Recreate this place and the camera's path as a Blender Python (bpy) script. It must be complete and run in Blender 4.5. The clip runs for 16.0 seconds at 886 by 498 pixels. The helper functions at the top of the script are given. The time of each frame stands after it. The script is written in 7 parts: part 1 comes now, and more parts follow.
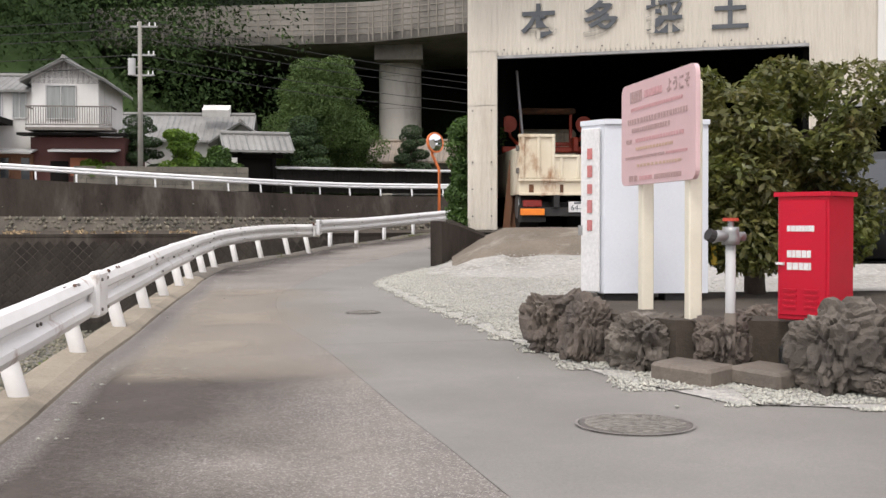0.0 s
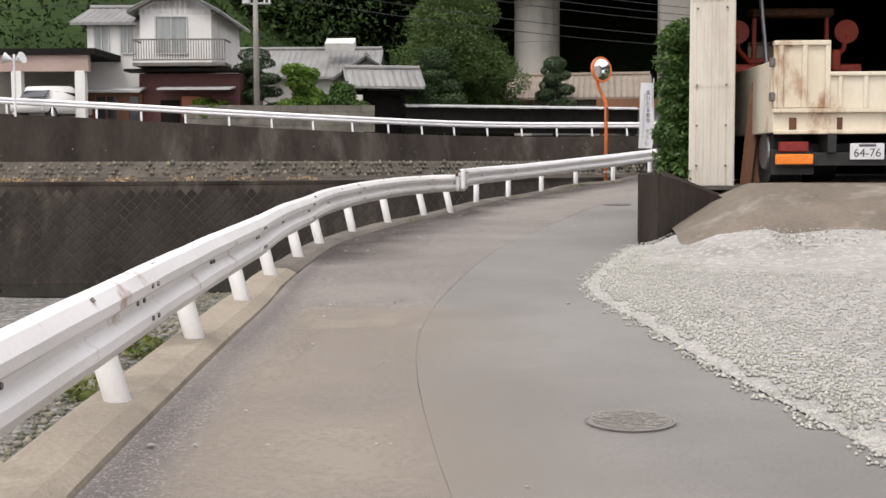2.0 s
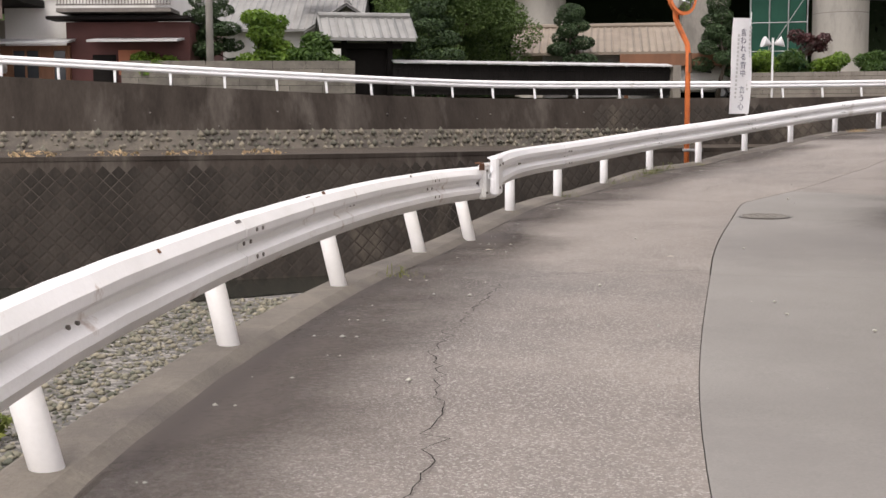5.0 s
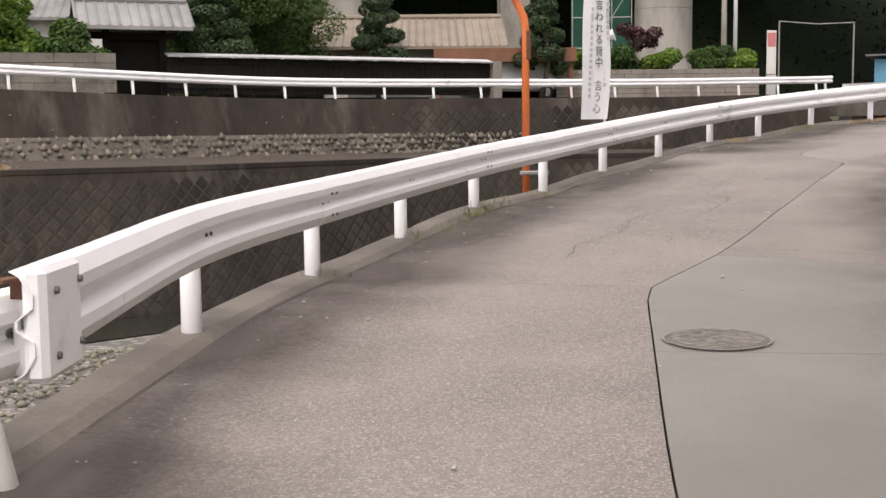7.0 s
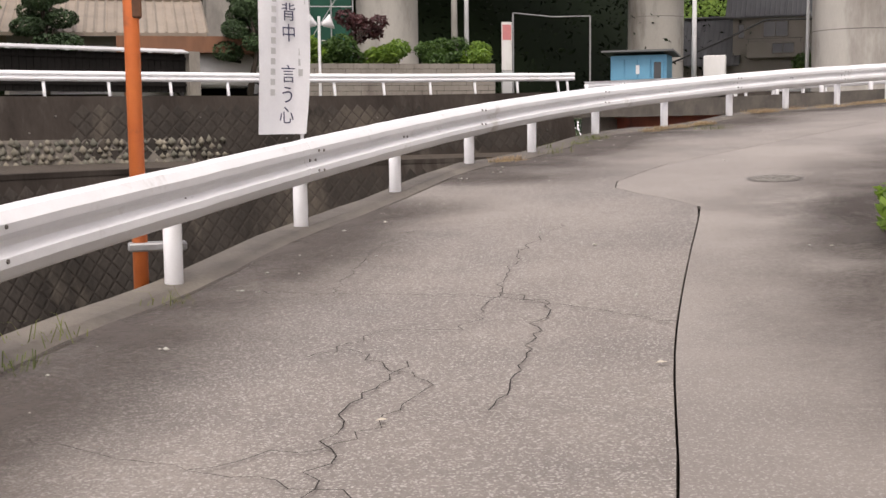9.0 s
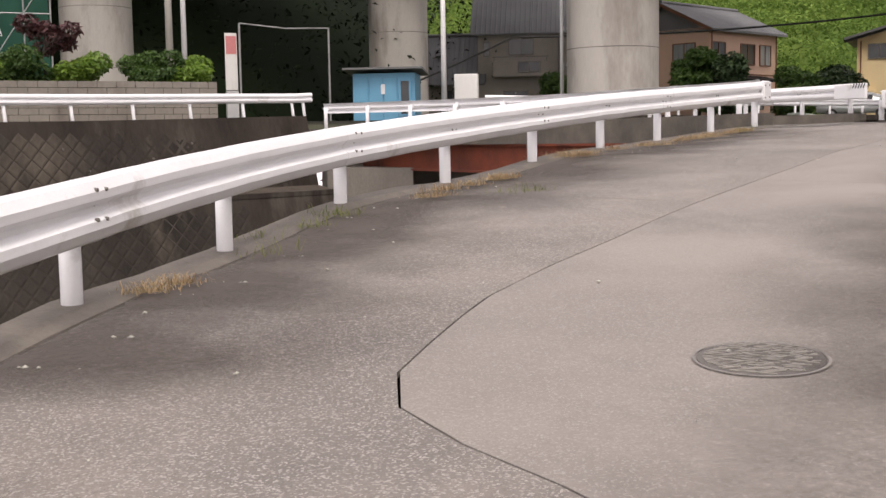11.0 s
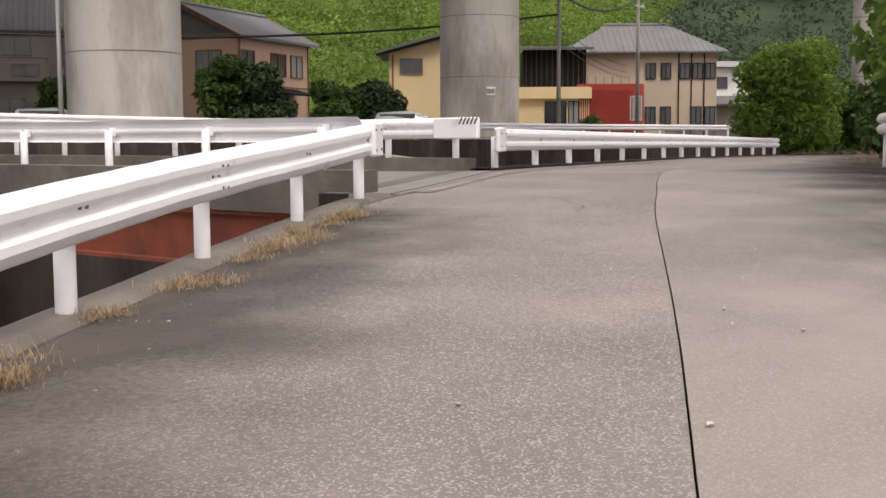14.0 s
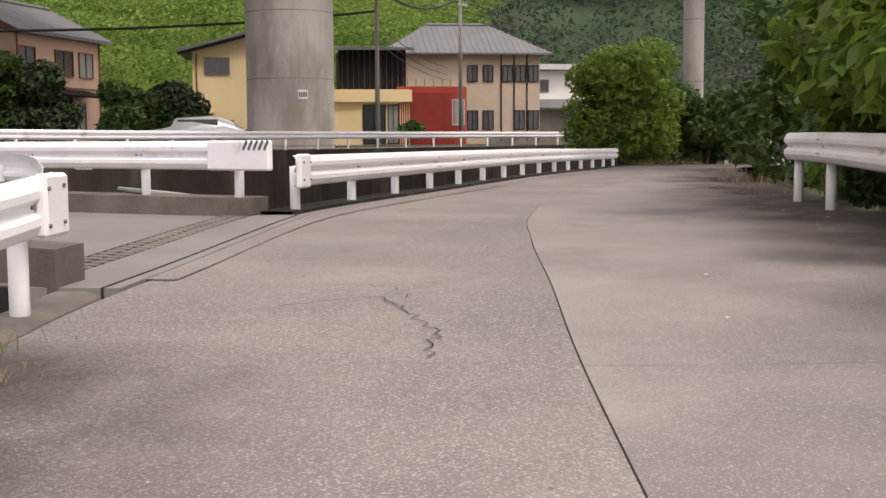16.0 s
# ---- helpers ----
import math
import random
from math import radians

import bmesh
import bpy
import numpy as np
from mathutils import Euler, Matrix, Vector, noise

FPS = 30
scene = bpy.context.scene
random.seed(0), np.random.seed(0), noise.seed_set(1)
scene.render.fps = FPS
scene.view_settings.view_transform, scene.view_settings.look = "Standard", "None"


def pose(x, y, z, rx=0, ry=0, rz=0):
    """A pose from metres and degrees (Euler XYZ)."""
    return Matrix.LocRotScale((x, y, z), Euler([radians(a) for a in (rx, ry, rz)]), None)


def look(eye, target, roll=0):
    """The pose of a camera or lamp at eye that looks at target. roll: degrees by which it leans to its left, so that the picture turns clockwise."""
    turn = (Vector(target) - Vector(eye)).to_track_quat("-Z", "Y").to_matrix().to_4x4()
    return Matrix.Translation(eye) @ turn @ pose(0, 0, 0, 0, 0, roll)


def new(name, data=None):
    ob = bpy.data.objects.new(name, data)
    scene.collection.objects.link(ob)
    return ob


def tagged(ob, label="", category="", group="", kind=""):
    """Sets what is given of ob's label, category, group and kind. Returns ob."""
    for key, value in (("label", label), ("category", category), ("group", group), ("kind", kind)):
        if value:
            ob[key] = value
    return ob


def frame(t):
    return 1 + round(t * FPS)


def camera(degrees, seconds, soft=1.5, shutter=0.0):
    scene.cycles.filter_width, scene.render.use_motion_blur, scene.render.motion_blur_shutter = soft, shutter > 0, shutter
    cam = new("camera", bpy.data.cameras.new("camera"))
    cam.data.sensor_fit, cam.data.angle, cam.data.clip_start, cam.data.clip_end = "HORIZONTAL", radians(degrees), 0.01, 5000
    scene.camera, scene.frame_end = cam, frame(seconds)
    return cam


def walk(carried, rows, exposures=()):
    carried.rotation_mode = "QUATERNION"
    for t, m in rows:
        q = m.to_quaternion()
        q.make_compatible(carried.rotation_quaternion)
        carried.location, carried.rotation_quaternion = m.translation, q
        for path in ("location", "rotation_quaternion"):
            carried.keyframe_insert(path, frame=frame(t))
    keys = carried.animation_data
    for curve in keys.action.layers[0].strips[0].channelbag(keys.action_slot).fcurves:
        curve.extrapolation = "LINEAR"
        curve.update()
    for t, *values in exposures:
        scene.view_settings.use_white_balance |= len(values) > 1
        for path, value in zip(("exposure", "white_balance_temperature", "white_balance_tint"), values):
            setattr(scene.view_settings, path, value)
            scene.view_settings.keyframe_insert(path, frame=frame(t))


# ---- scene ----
cam = camera(41.37, 16.0)
ROWS = [  # seconds, x, y, z, yaw, pitch, roll
    (0.0, 0.000, 0.000, 0.996, -0.00, -1.15, 0.04),
    (0.5, -0.256, 1.360, 1.049, 1.40, -2.51, 0.16),
    (1.0, -0.464, 2.748, 1.072, 3.48, -2.80, 0.38),
    (1.5, -0.659, 4.208, 1.106, 5.15, -3.12, 0.28),
    (2.0, -0.845, 5.584, 1.141, 6.20, -4.03, 0.23),
    (2.5, -1.028, 6.955, 1.165, 6.41, -4.42, 0.23),
    (3.0, -1.257, 8.322, 1.191, 6.72, -4.94, 0.26),
    (5.5, -1.923, 15.184, 1.330, 4.84, -5.80, 0.34),
    (6.0, -1.917, 16.649, 1.367, 2.15, -5.81, 0.46),
    (6.5, -1.765, 18.077, 1.389, 0.58, -5.82, 0.52),
    (7.0, -1.526, 19.444, 1.429, -3.02, -5.80, 0.59),
    (7.5, -1.227, 20.793, 1.454, -6.17, -5.83, 0.56),
    (8.0, -0.879, 22.219, 1.484, -10.71, -5.97, 0.45),
    (8.5, -0.606, 23.632, 1.527, -14.56, -5.98, 0.57),
    (9.0, -0.272, 25.069, 1.573, -16.28, -6.04, 0.68),
    (11.5, 2.572, 31.142, 1.980, -34.82, -5.31, 0.76),
    (12.0, 3.244, 32.132, 2.088, -41.20, -5.57, 0.32),
    (12.5, 3.967, 33.183, 2.190, -44.51, -5.43, 0.29),
    (13.0, 4.792, 34.174, 2.248, -48.65, -5.48, 0.56),
    (13.5, 5.661, 35.068, 2.358, -50.31, -5.50, 0.43),
    (14.0, 6.478, 35.905, 2.463, -51.77, -5.36, 0.31),
    (14.5, 7.383, 36.566, 2.503, -53.02, -5.45, 0.37),
    (15.0, 8.273, 37.180, 2.593, -54.27, -5.30, 0.48),
    (15.5, 9.244, 37.782, 2.678, -58.21, -5.35, 0.41),
    (16.0, 10.138, 38.316, 2.749, -60.59, -5.38, 0.32),
]
walk(cam, [(t, pose(x, y, z, 90 + pitch, roll, yaw)) for t, x, y, z, yaw, pitch, roll in ROWS], [(0.0, 0.29, 6250, 8), (3.2, 0.29, 6250, 9), (5.5, 0.42, 6450, 11), (9.0, 0.42, 6500, 12), (11.5, 0.33, 6550, 13), (14.5, 0.33, 6600, 13), (16.0, 0.42, 6650, 13)])

# ---------------------------------------------------------------- light
world = bpy.data.worlds.new("overcast_sky")
scene.world = world
world.use_nodes = True
wn = world.node_tree
sky = wn.nodes.new("ShaderNodeTexSky")
sky.sky_type = "NISHITA"
sky.sun_disc = False
SUN_ELEV, SUN_ROT = radians(58), radians(200)
sky.sun_elevation, sky.sun_rotation = SUN_ELEV, SUN_ROT
sky.air_density, sky.dust_density, sky.ozone_density = 1.6, 6.0, 1.0
haze = wn.nodes.new("ShaderNodeMixRGB")
haze.inputs[0].default_value = 0.72
haze.inputs[2].default_value = (12.1, 11.1, 11.2, 1)
wn.links.new(sky.outputs[0], haze.inputs[1])
wn.links.new(haze.outputs[0], wn.nodes["Background"].inputs[0])
wn.nodes["Background"].inputs[1].default_value = 0.125
sun = new("sun", bpy.data.lights.new("sun", "SUN"))
sun.data.energy, sun.data.angle, sun.data.color = 1.3, radians(14), (1.0, 0.95, 0.88)
sun.matrix_world = look((0, 0, 50), (-math.sin(SUN_ROT) * math.cos(SUN_ELEV) + 0, -math.cos(SUN_ROT) * math.cos(SUN_ELEV), 50 - math.sin(SUN_ELEV)))
scene.view_settings.exposure = 0.0


# ---------------------------------------------------------------- materials
def mat(name, c1, c2=None, scale=3.0, rough=0.8, fine=40.0, bump=0.15, metal=0.0, stain=None, stain_scale=0.6, stain_amount=0.5, grain=None, stretch=(1, 1, 1), per_object=0.0, per_island=0.0, speck=None, speck_scale=60.0, speck_from=0.55):
    """Procedural surface: two scales of noise, optional stains, specks and a tint for each piece."""
    m = bpy.data.materials.new(name)
    m.use_nodes = True
    nt = m.node_tree
    bs = nt.nodes["Principled BSDF"]
    bs.inputs["Roughness"].default_value = rough
    bs.inputs["Metallic"].default_value = metal
    geo = nt.nodes.new("ShaderNodeNewGeometry")
    mp = nt.nodes.new("ShaderNodeMapping")
    mp.inputs["Scale"].default_value = stretch
    nt.links.new(geo.outputs["Position"], mp.inputs["Vector"])

    def tex(sc, detail=6.0, rgh=0.6):
        n = nt.nodes.new("ShaderNodeTexNoise")
        n.inputs["Scale"].default_value, n.inputs["Detail"].default_value, n.inputs["Roughness"].default_value = sc, detail, rgh
        nt.links.new(mp.outputs[0], n.inputs["Vector"])
        return n.outputs["Fac"]

    def ramp(fac, lo, hi):
        r = nt.nodes.new("ShaderNodeMapRange")
        r.inputs["From Min"].default_value, r.inputs["From Max"].default_value = lo, hi
        nt.links.new(fac, r.inputs["Value"])
        return r.outputs[0]

    def mix(fac, a, b, kind="MIX"):
        x = nt.nodes.new("ShaderNodeMixRGB")
        x.blend_type = kind
        for sock, v in ((x.inputs[0], fac), (x.inputs[1], a), (x.inputs[2], b)):
            if isinstance(v, (tuple, list)):
                sock.default_value = (*v[:3], 1)
            elif isinstance(v, (int, float)):
                sock.default_value = v
            else:
                nt.links.new(v, sock)
        return x.outputs[0]

    c2 = c2 or tuple(0.72 * v for v in c1)
    col = mix(ramp(tex(scale), 0.36, 0.66), c1, c2)
    f = tex(fine, 4.0, 0.7)
    g_ = grain if grain is not None else (0.94 if bump <= 0.1 else 0.74)
    col = mix(ramp(f, 0.3, 0.75), col, mix(1.0, col, (g_, g_, g_), "MULTIPLY"))
    if stain:
        col = mix(ramp(tex(stain_scale, 8.0, 0.65), 0.62 - 0.24 * stain_amount, 0.74 - 0.14 * stain_amount), col, stain)
    if speck:
        v = nt.nodes.new("ShaderNodeTexVoronoi")
        v.inputs["Scale"].default_value = speck_scale
        nt.links.new(mp.outputs[0], v.inputs["Vector"])
        sp = nt.nodes.new("ShaderNodeSeparateColor")
        nt.links.new(v.outputs["Color"], sp.inputs[0])
        col = mix(ramp(sp.outputs[0], speck_from, 1.0), col, speck)
    if per_object:
        oi = nt.nodes.new("ShaderNodeObjectInfo")
        col = mix(1.0, col, mix(oi.outputs["Random"], (1 - per_object,) * 3, (1 + per_object,) * 3), "MULTIPLY")
    if per_island:
        col = mix(1.0, col, mix(geo.outputs["Random Per Island"], (1 - per_island, 1 - 0.8 * per_island, 1 - per_island), (1 + per_island, 1 + per_island, 1 + 0.5 * per_island)), "MULTIPLY")
    nt.links.new(col, bs.inputs["Base Color"])
    if bump:
        b = nt.nodes.new("ShaderNodeBump")
        b.inputs["Strength"].default_value, b.inputs["Distance"].default_value = bump, 0.02
        nt.links.new(f, b.inputs["Height"])
        nt.links.new(b.outputs[0], bs.inputs["Normal"])
    return m


ROAD = mat("rough_concrete", (0.272, 0.242, 0.214), (0.186, 0.164, 0.147), 0.7, 0.85, 42, 0.7, stain=(0.138, 0.125, 0.115), stain_scale=0.33, stain_amount=0.55, grain=0.7, speck=(0.36, 0.335, 0.305), speck_scale=150, speck_from=0.68)
ROAD3 = mat("worn_concrete", (0.268, 0.24, 0.214), (0.2, 0.178, 0.16), 0.6, 0.82, 70, 0.28, stain=(0.15, 0.135, 0.123), stain_scale=0.4, stain_amount=0.45, grain=0.82, speck=(0.3, 0.28, 0.255), speck_scale=170, speck_from=0.75)
ROAD2 = mat("smooth_concrete", (0.24, 0.228, 0.208), (0.192, 0.181, 0.165), 0.7, 0.75, 90, 0.12, stain=(0.155, 0.145, 0.135), stain_scale=0.28, stain_amount=0.45)
CURB = mat("curb_concrete", (0.19, 0.168, 0.137), (0.105, 0.092, 0.08), 1.6, 0.9, 40, 0.5, stain=(0.09, 0.08, 0.068), stain_scale=0.9, stain_amount=0.6)
GAP = mat("joint_dirt", (0.035, 0.032, 0.03), None, 8, 0.95)
GRAVEL = mat("gravel_bed", (0.46, 0.445, 0.42), (0.37, 0.355, 0.33), 1.2, 0.95, 45, 0.9, speck=(0.5, 0.48, 0.45), speck_scale=26, stain=(0.2, 0.19, 0.16), stain_scale=0.4, stain_amount=0.2)
STONE_L = mat("gravel_stone", (0.5, 0.485, 0.46), (0.42, 0.405, 0.38), 6, 0.95, 60, 0.3, per_island=0.18)
BED = mat("river_gravel", (0.160, 0.152, 0.136), (0.088, 0.084, 0.076), 1.0, 0.95, 30, 0.9, speck=(0.3, 0.28, 0.25), speck_scale=9)
PEBBLE = mat("river_stone", (0.24, 0.215, 0.185), (0.13, 0.118, 0.1), 3, 0.85, 40, 0.3, per_island=0.45)
WATER = mat("river_water", (0.02, 0.022, 0.018), (0.03, 0.03, 0.022), 0.6, 0.06, 12, 0.08)
WALLC = mat("weathered_wall", (0.062, 0.052, 0.044), (0.033, 0.027, 0.023), 0.9, 0.92, 14, 0.4, stain=(0.1, 0.088, 0.076), stain_scale=0.7, stain_amount=0.3, stretch=(1, 1, 0.22))
WALLD = mat("lattice_block", (0.058, 0.05, 0.044), (0.03, 0.026, 0.023), 0.7, 0.92, 20, 0.4, stain=(0.1, 0.085, 0.07), stain_scale=0.5, stain_amount=0.3, per_island=0.07, stretch=(1, 1, 0.3))
WALLB = mat("weathered_block", (0.050, 0.046, 0.043), (0.029, 0.027, 0.025), 0.7, 0.92, 20, 0.4, stain=(0.12, 0.105, 0.09), stain_scale=0.5, stain_amount=0.3, per_object=0.25, per_island=0.22, stretch=(1, 1, 0.3))
PALEC = mat("pale_concrete", (0.27, 0.245, 0.21), (0.19, 0.17, 0.145), 0.7, 0.85, 25, 0.2, stain=(0.13, 0.11, 0.095), stain_scale=0.5, stain_amount=0.3, stretch=(1, 1, 0.4))
PIERC = mat("pier_concrete", (0.5, 0.475, 0.43), (0.4, 0.38, 0.345), 0.5, 0.8, 18, 0.12, stain=(0.24, 0.215, 0.19), stain_scale=0.5, stain_amount=0.45, stretch=(1, 1, 0.3), grain=0.9)
DECKC = mat("viaduct_concrete", (0.3, 0.28, 0.25), (0.2, 0.185, 0.165), 0.3, 0.85, 9, 0.15, stain=(0.11, 0.1, 0.09), stain_scale=0.25, stain_amount=0.5, stretch=(1, 1, 0.4))
RUBBLE = mat("rubble_stone", (0.19, 0.17, 0.148), (0.11, 0.097, 0.084), 2, 0.9, 30, 0.4, per_object=0.3, per_island=0.35)
WHITE = mat("white_paint", (0.83, 0.83, 0.84), (0.77, 0.77, 0.78), 2.2, 0.42, 90, 0.05, stain=(0.5, 0.48, 0.45), stain_scale=2.4, stain_amount=0.08)
WHITE_OLD = mat("worn_white_paint", (0.84, 0.83, 0.82), (0.75, 0.74, 0.72), 2.2, 0.5, 70, 0.1, stain=(0.25, 0.13, 0.06), stain_scale=3.5, stain_amount=0.02)
RUST = mat("rust", (0.17, 0.075, 0.035), (0.08, 0.045, 0.03), 9, 0.9, 60, 0.4)
BOLT = mat("bolt_steel", (0.22, 0.2, 0.18), (0.12, 0.11, 0.1), 20, 0.6, 60, 0.1, metal=0.6)
STEEL = mat("grey_steel", (0.4, 0.4, 0.4), (0.28, 0.28, 0.28), 6, 0.45, 60, 0.05, metal=0.7)
ORANGE = mat("orange_paint", (0.72, 0.2, 0.05), (0.6, 0.15, 0.04), 3, 0.5, 50, 0.08, stain=(0.22, 0.09, 0.05), stain_scale=3, stain_amount=0.12)
GIRDER = mat("girder_red_paint", (0.27, 0.065, 0.03), (0.15, 0.04, 0.022), 1.2, 0.7, 25, 0.15, stain=(0.07, 0.025, 0.018), stain_scale=0.8, stain_amount=0.4)
CORR = mat("cream_sheet_metal", (0.62, 0.58, 0.5), (0.54, 0.5, 0.43), 0.8, 0.55, 30, 0.06, stain=(0.38, 0.33, 0.27), stain_scale=0.9, stain_amount=0.2, stretch=(1, 1, 0.2))
# Near-black colour that stands in for indoor shade in the bay and garage.
DARK = mat("painted_interior_shade", (0.014, 0.013, 0.012), (0.008, 0.008, 0.008), 1, 0.9, 10, 0.1)
BLACK = mat("black_rubber", (0.015, 0.015, 0.015), (0.024, 0.023, 0.022), 8, 0.7, 60, 0.1)
TRUCK = mat("cream_truck_paint", (0.72, 0.66, 0.53), (0.64, 0.56, 0.42), 1.5, 0.5, 30, 0.08, stain=(0.28, 0.13, 0.05), stain_scale=2.6, stain_amount=0.36, stretch=(1, 1, 0.5))
REDP = mat("red_orange_paint", (0.55, 0.07, 0.03), (0.42, 0.05, 0.025), 3, 0.5, 40, 0.05)
HOSE = mat("red_enamel", (0.5, 0.007, 0.028), (0.43, 0.006, 0.024), 2, 0.38, 60, 0.03)
AMBER = mat("amber_reflector", (0.85, 0.25, 0.02), (0.75, 0.2, 0.02), 20, 0.35, 90, 0.1)
SHEETW = mat("white_panel", (0.7, 0.73, 0.78), (0.66, 0.69, 0.74), 1.5, 0.5, 60, 0.02)
CREAM = mat("cream_post", (0.78, 0.73, 0.6), (0.7, 0.66, 0.54), 4, 0.5, 60, 0.03)
PINK = mat("faded_pink_sign", (0.68, 0.48, 0.49), (0.62, 0.43, 0.44), 2, 0.5, 60, 0.02)
PINKTXT = mat("faded_lettering", (0.45, 0.3, 0.27), (0.4, 0.27, 0.25), 8, 0.6)
PINKRED = mat("faded_red_lettering", (0.58, 0.2, 0.19), (0.52, 0.2, 0.2), 8, 0.6)
SIGNTXT = mat("faded_sign_text", (0.5, 0.34, 0.33), (0.46, 0.32, 0.31), 8, 0.6)
SIGNRED = mat("faded_sign_red_text", (0.66, 0.37, 0.38), (0.62, 0.35, 0.36), 8, 0.6)
YELP_FADED = mat("faded_ochre_lettering", (0.6, 0.42, 0.3), (0.56, 0.4, 0.3), 8, 0.6)
INK = mat("blue_black_ink", (0.05, 0.05, 0.1), (0.06, 0.06, 0.12), 8, 0.6)
INK2 = mat("dark_lettering", (0.075, 0.085, 0.1), (0.1, 0.11, 0.12), 5, 0.6)
PLAINW = mat("white_lettering", (0.8, 0.8, 0.8), (0.76, 0.76, 0.76), 6, 0.5)
ROCK = mat("dark_garden_rock", (0.17, 0.14, 0.115), (0.085, 0.07, 0.06), 3.5, 0.9, 22, 0.8, stain=(0.19, 0.17, 0.145), stain_scale=4, stain_amount=0.3)
ROCK2 = mat("grey_garden_rock", (0.16, 0.138, 0.115), (0.075, 0.064, 0.055), 4, 0.9, 24, 0.8, stain=(0.27, 0.245, 0.21), stain_scale=5, stain_amount=0.3)
SLABM = mat("cut_stone", (0.2, 0.17, 0.14), (0.13, 0.112, 0.095), 3, 0.9, 35, 0.5, stain=(0.2, 0.18, 0.15), stain_scale=3, stain_amount=0.2)
SOIL = mat("soil", (0.075, 0.06, 0.045), (0.05, 0.04, 0.03), 2, 1.0, 20, 0.6)
GROUND = mat("grassy_ground", (0.075, 0.085, 0.04), (0.1, 0.09, 0.06), 0.3, 1.0, 6, 0.5)
BARK = mat("bark", (0.085, 0.065, 0.05), (0.05, 0.04, 0.032), 4, 0.95, 30, 0.7)
LEAF = mat("leaf_green", (0.08, 0.14, 0.03), (0.05, 0.095, 0.024), 0.8, 0.6, 6, 0.0, per_island=0.4)
LEAFB = mat("leaf_bright", (0.21, 0.31, 0.05), (0.12, 0.2, 0.035), 0.9, 0.5, 6, 0.0, per_island=0.4)
LEAFC = mat("conifer_spray", (0.1, 0.15, 0.04), (0.06, 0.1, 0.026), 0.8, 0.7, 6, 0.0, per_island=0.25)
LEAFP = mat("pine_needles", (0.042, 0.075, 0.026), (0.028, 0.052, 0.02), 1.0, 0.7, 8, 0.0, per_island=0.4)
LEAFD = mat("forest_leaf", (0.042, 0.066, 0.024), (0.022, 0.037, 0.015), 0.12, 0.75, 1.2, 0.0, per_island=0.45)
# The shade below the viaduct is put into this near-black leaf colour.
LEAFS = mat("leaf_painted_shade", (0.01, 0.016, 0.007), (0.006, 0.009, 0.005), 0.12, 0.85, 1.2, 0.0, per_island=0.3)
# Distance haze is mixed into this leaf colour, greyer and bluer than LEAFD.
LEAFH = mat("haze_tinted_leaf", (0.085, 0.115, 0.078), (0.045, 0.068, 0.046), 0.05, 0.9, 0.6, 0.0, per_island=0.35)
LEAFG = mat("slope_grass", (0.2, 0.28, 0.065), (0.11, 0.18, 0.042), 0.16, 0.8, 2, 0.0, per_island=0.25, stain=(0.07, 0.115, 0.032), stain_scale=0.22, stain_amount=0.3)
LEAFM = mat("laurel_leaf", (0.14, 0.155, 0.04), (0.105, 0.09, 0.033), 2, 0.4, 8, 0.0, per_island=0.45, stain=(0.15, 0.1, 0.045), stain_scale=4, stain_amount=0.15)
MAPLE = mat("maroon_leaf", (0.085, 0.025, 0.03), (0.055, 0.018, 0.022), 2, 0.6, 8, 0.0, per_island=0.3)
STRAW = mat("dry_grass", (0.46, 0.34, 0.22), (0.31, 0.21, 0.14), 3, 0.9, 20, 0.0, per_island=0.35)
WEED = mat("green_weed", (0.19, 0.2, 0.05), (0.11, 0.14, 0.035), 3, 0.8, 20, 0.0, per_island=0.3)
STUCCO = mat("white_stucco", (0.72, 0.71, 0.69), (0.62, 0.61, 0.58), 0.6, 0.9, 20, 0.1, stain=(0.45, 0.43, 0.4), stain_scale=0.6, stain_amount=0.2, stretch=(1, 1, 0.3))
PEACH = mat("peach_stucco", (0.58, 0.4, 0.3), (0.52, 0.36, 0.26), 0.5, 0.9, 15, 0.08)
YELLOW = mat("yellow_stucco", (0.72, 0.58, 0.34), (0.66, 0.53, 0.3), 0.5, 0.9, 15, 0.08)
BEIGE = mat("beige_siding", (0.48, 0.39, 0.3), (0.42, 0.34, 0.26), 0.5, 0.9, 15, 0.08)
GREYW = mat("grey_siding", (0.3, 0.275, 0.24), (0.24, 0.22, 0.19), 0.5, 0.85, 15, 0.08)
MAROON = mat("maroon_siding", (0.1, 0.032, 0.027), (0.075, 0.024, 0.02), 1, 0.7, 20, 0.1)
REDWALL = mat("red_slats", (0.34, 0.035, 0.02), (0.26, 0.026, 0.015), 1, 0.6, 20, 0.05)
BLACKW = mat("black_boards", (0.012, 0.011, 0.01), (0.018, 0.016, 0.015), 1, 0.7, 20, 0.15)
TIMBER = mat("brown_timber", (0.2, 0.09, 0.045), (0.13, 0.06, 0.03), 2, 0.7, 30, 0.1, stretch=(1, 1, 0.3))
SHUTTER = mat("orange_shutter", (0.42, 0.15, 0.07), (0.35, 0.12, 0.055), 2, 0.6, 30, 0.05)
TILE = mat("grey_roof_tile", (0.24, 0.235, 0.24), (0.17, 0.165, 0.17), 1.0, 0.6, 10, 0.1, per_object=0.15, per_island=0.2)
TILEB = mat("brown_roof_tile", (0.24, 0.195, 0.16), (0.18, 0.145, 0.12), 1.0, 0.7, 10, 0.1, per_island=0.2)
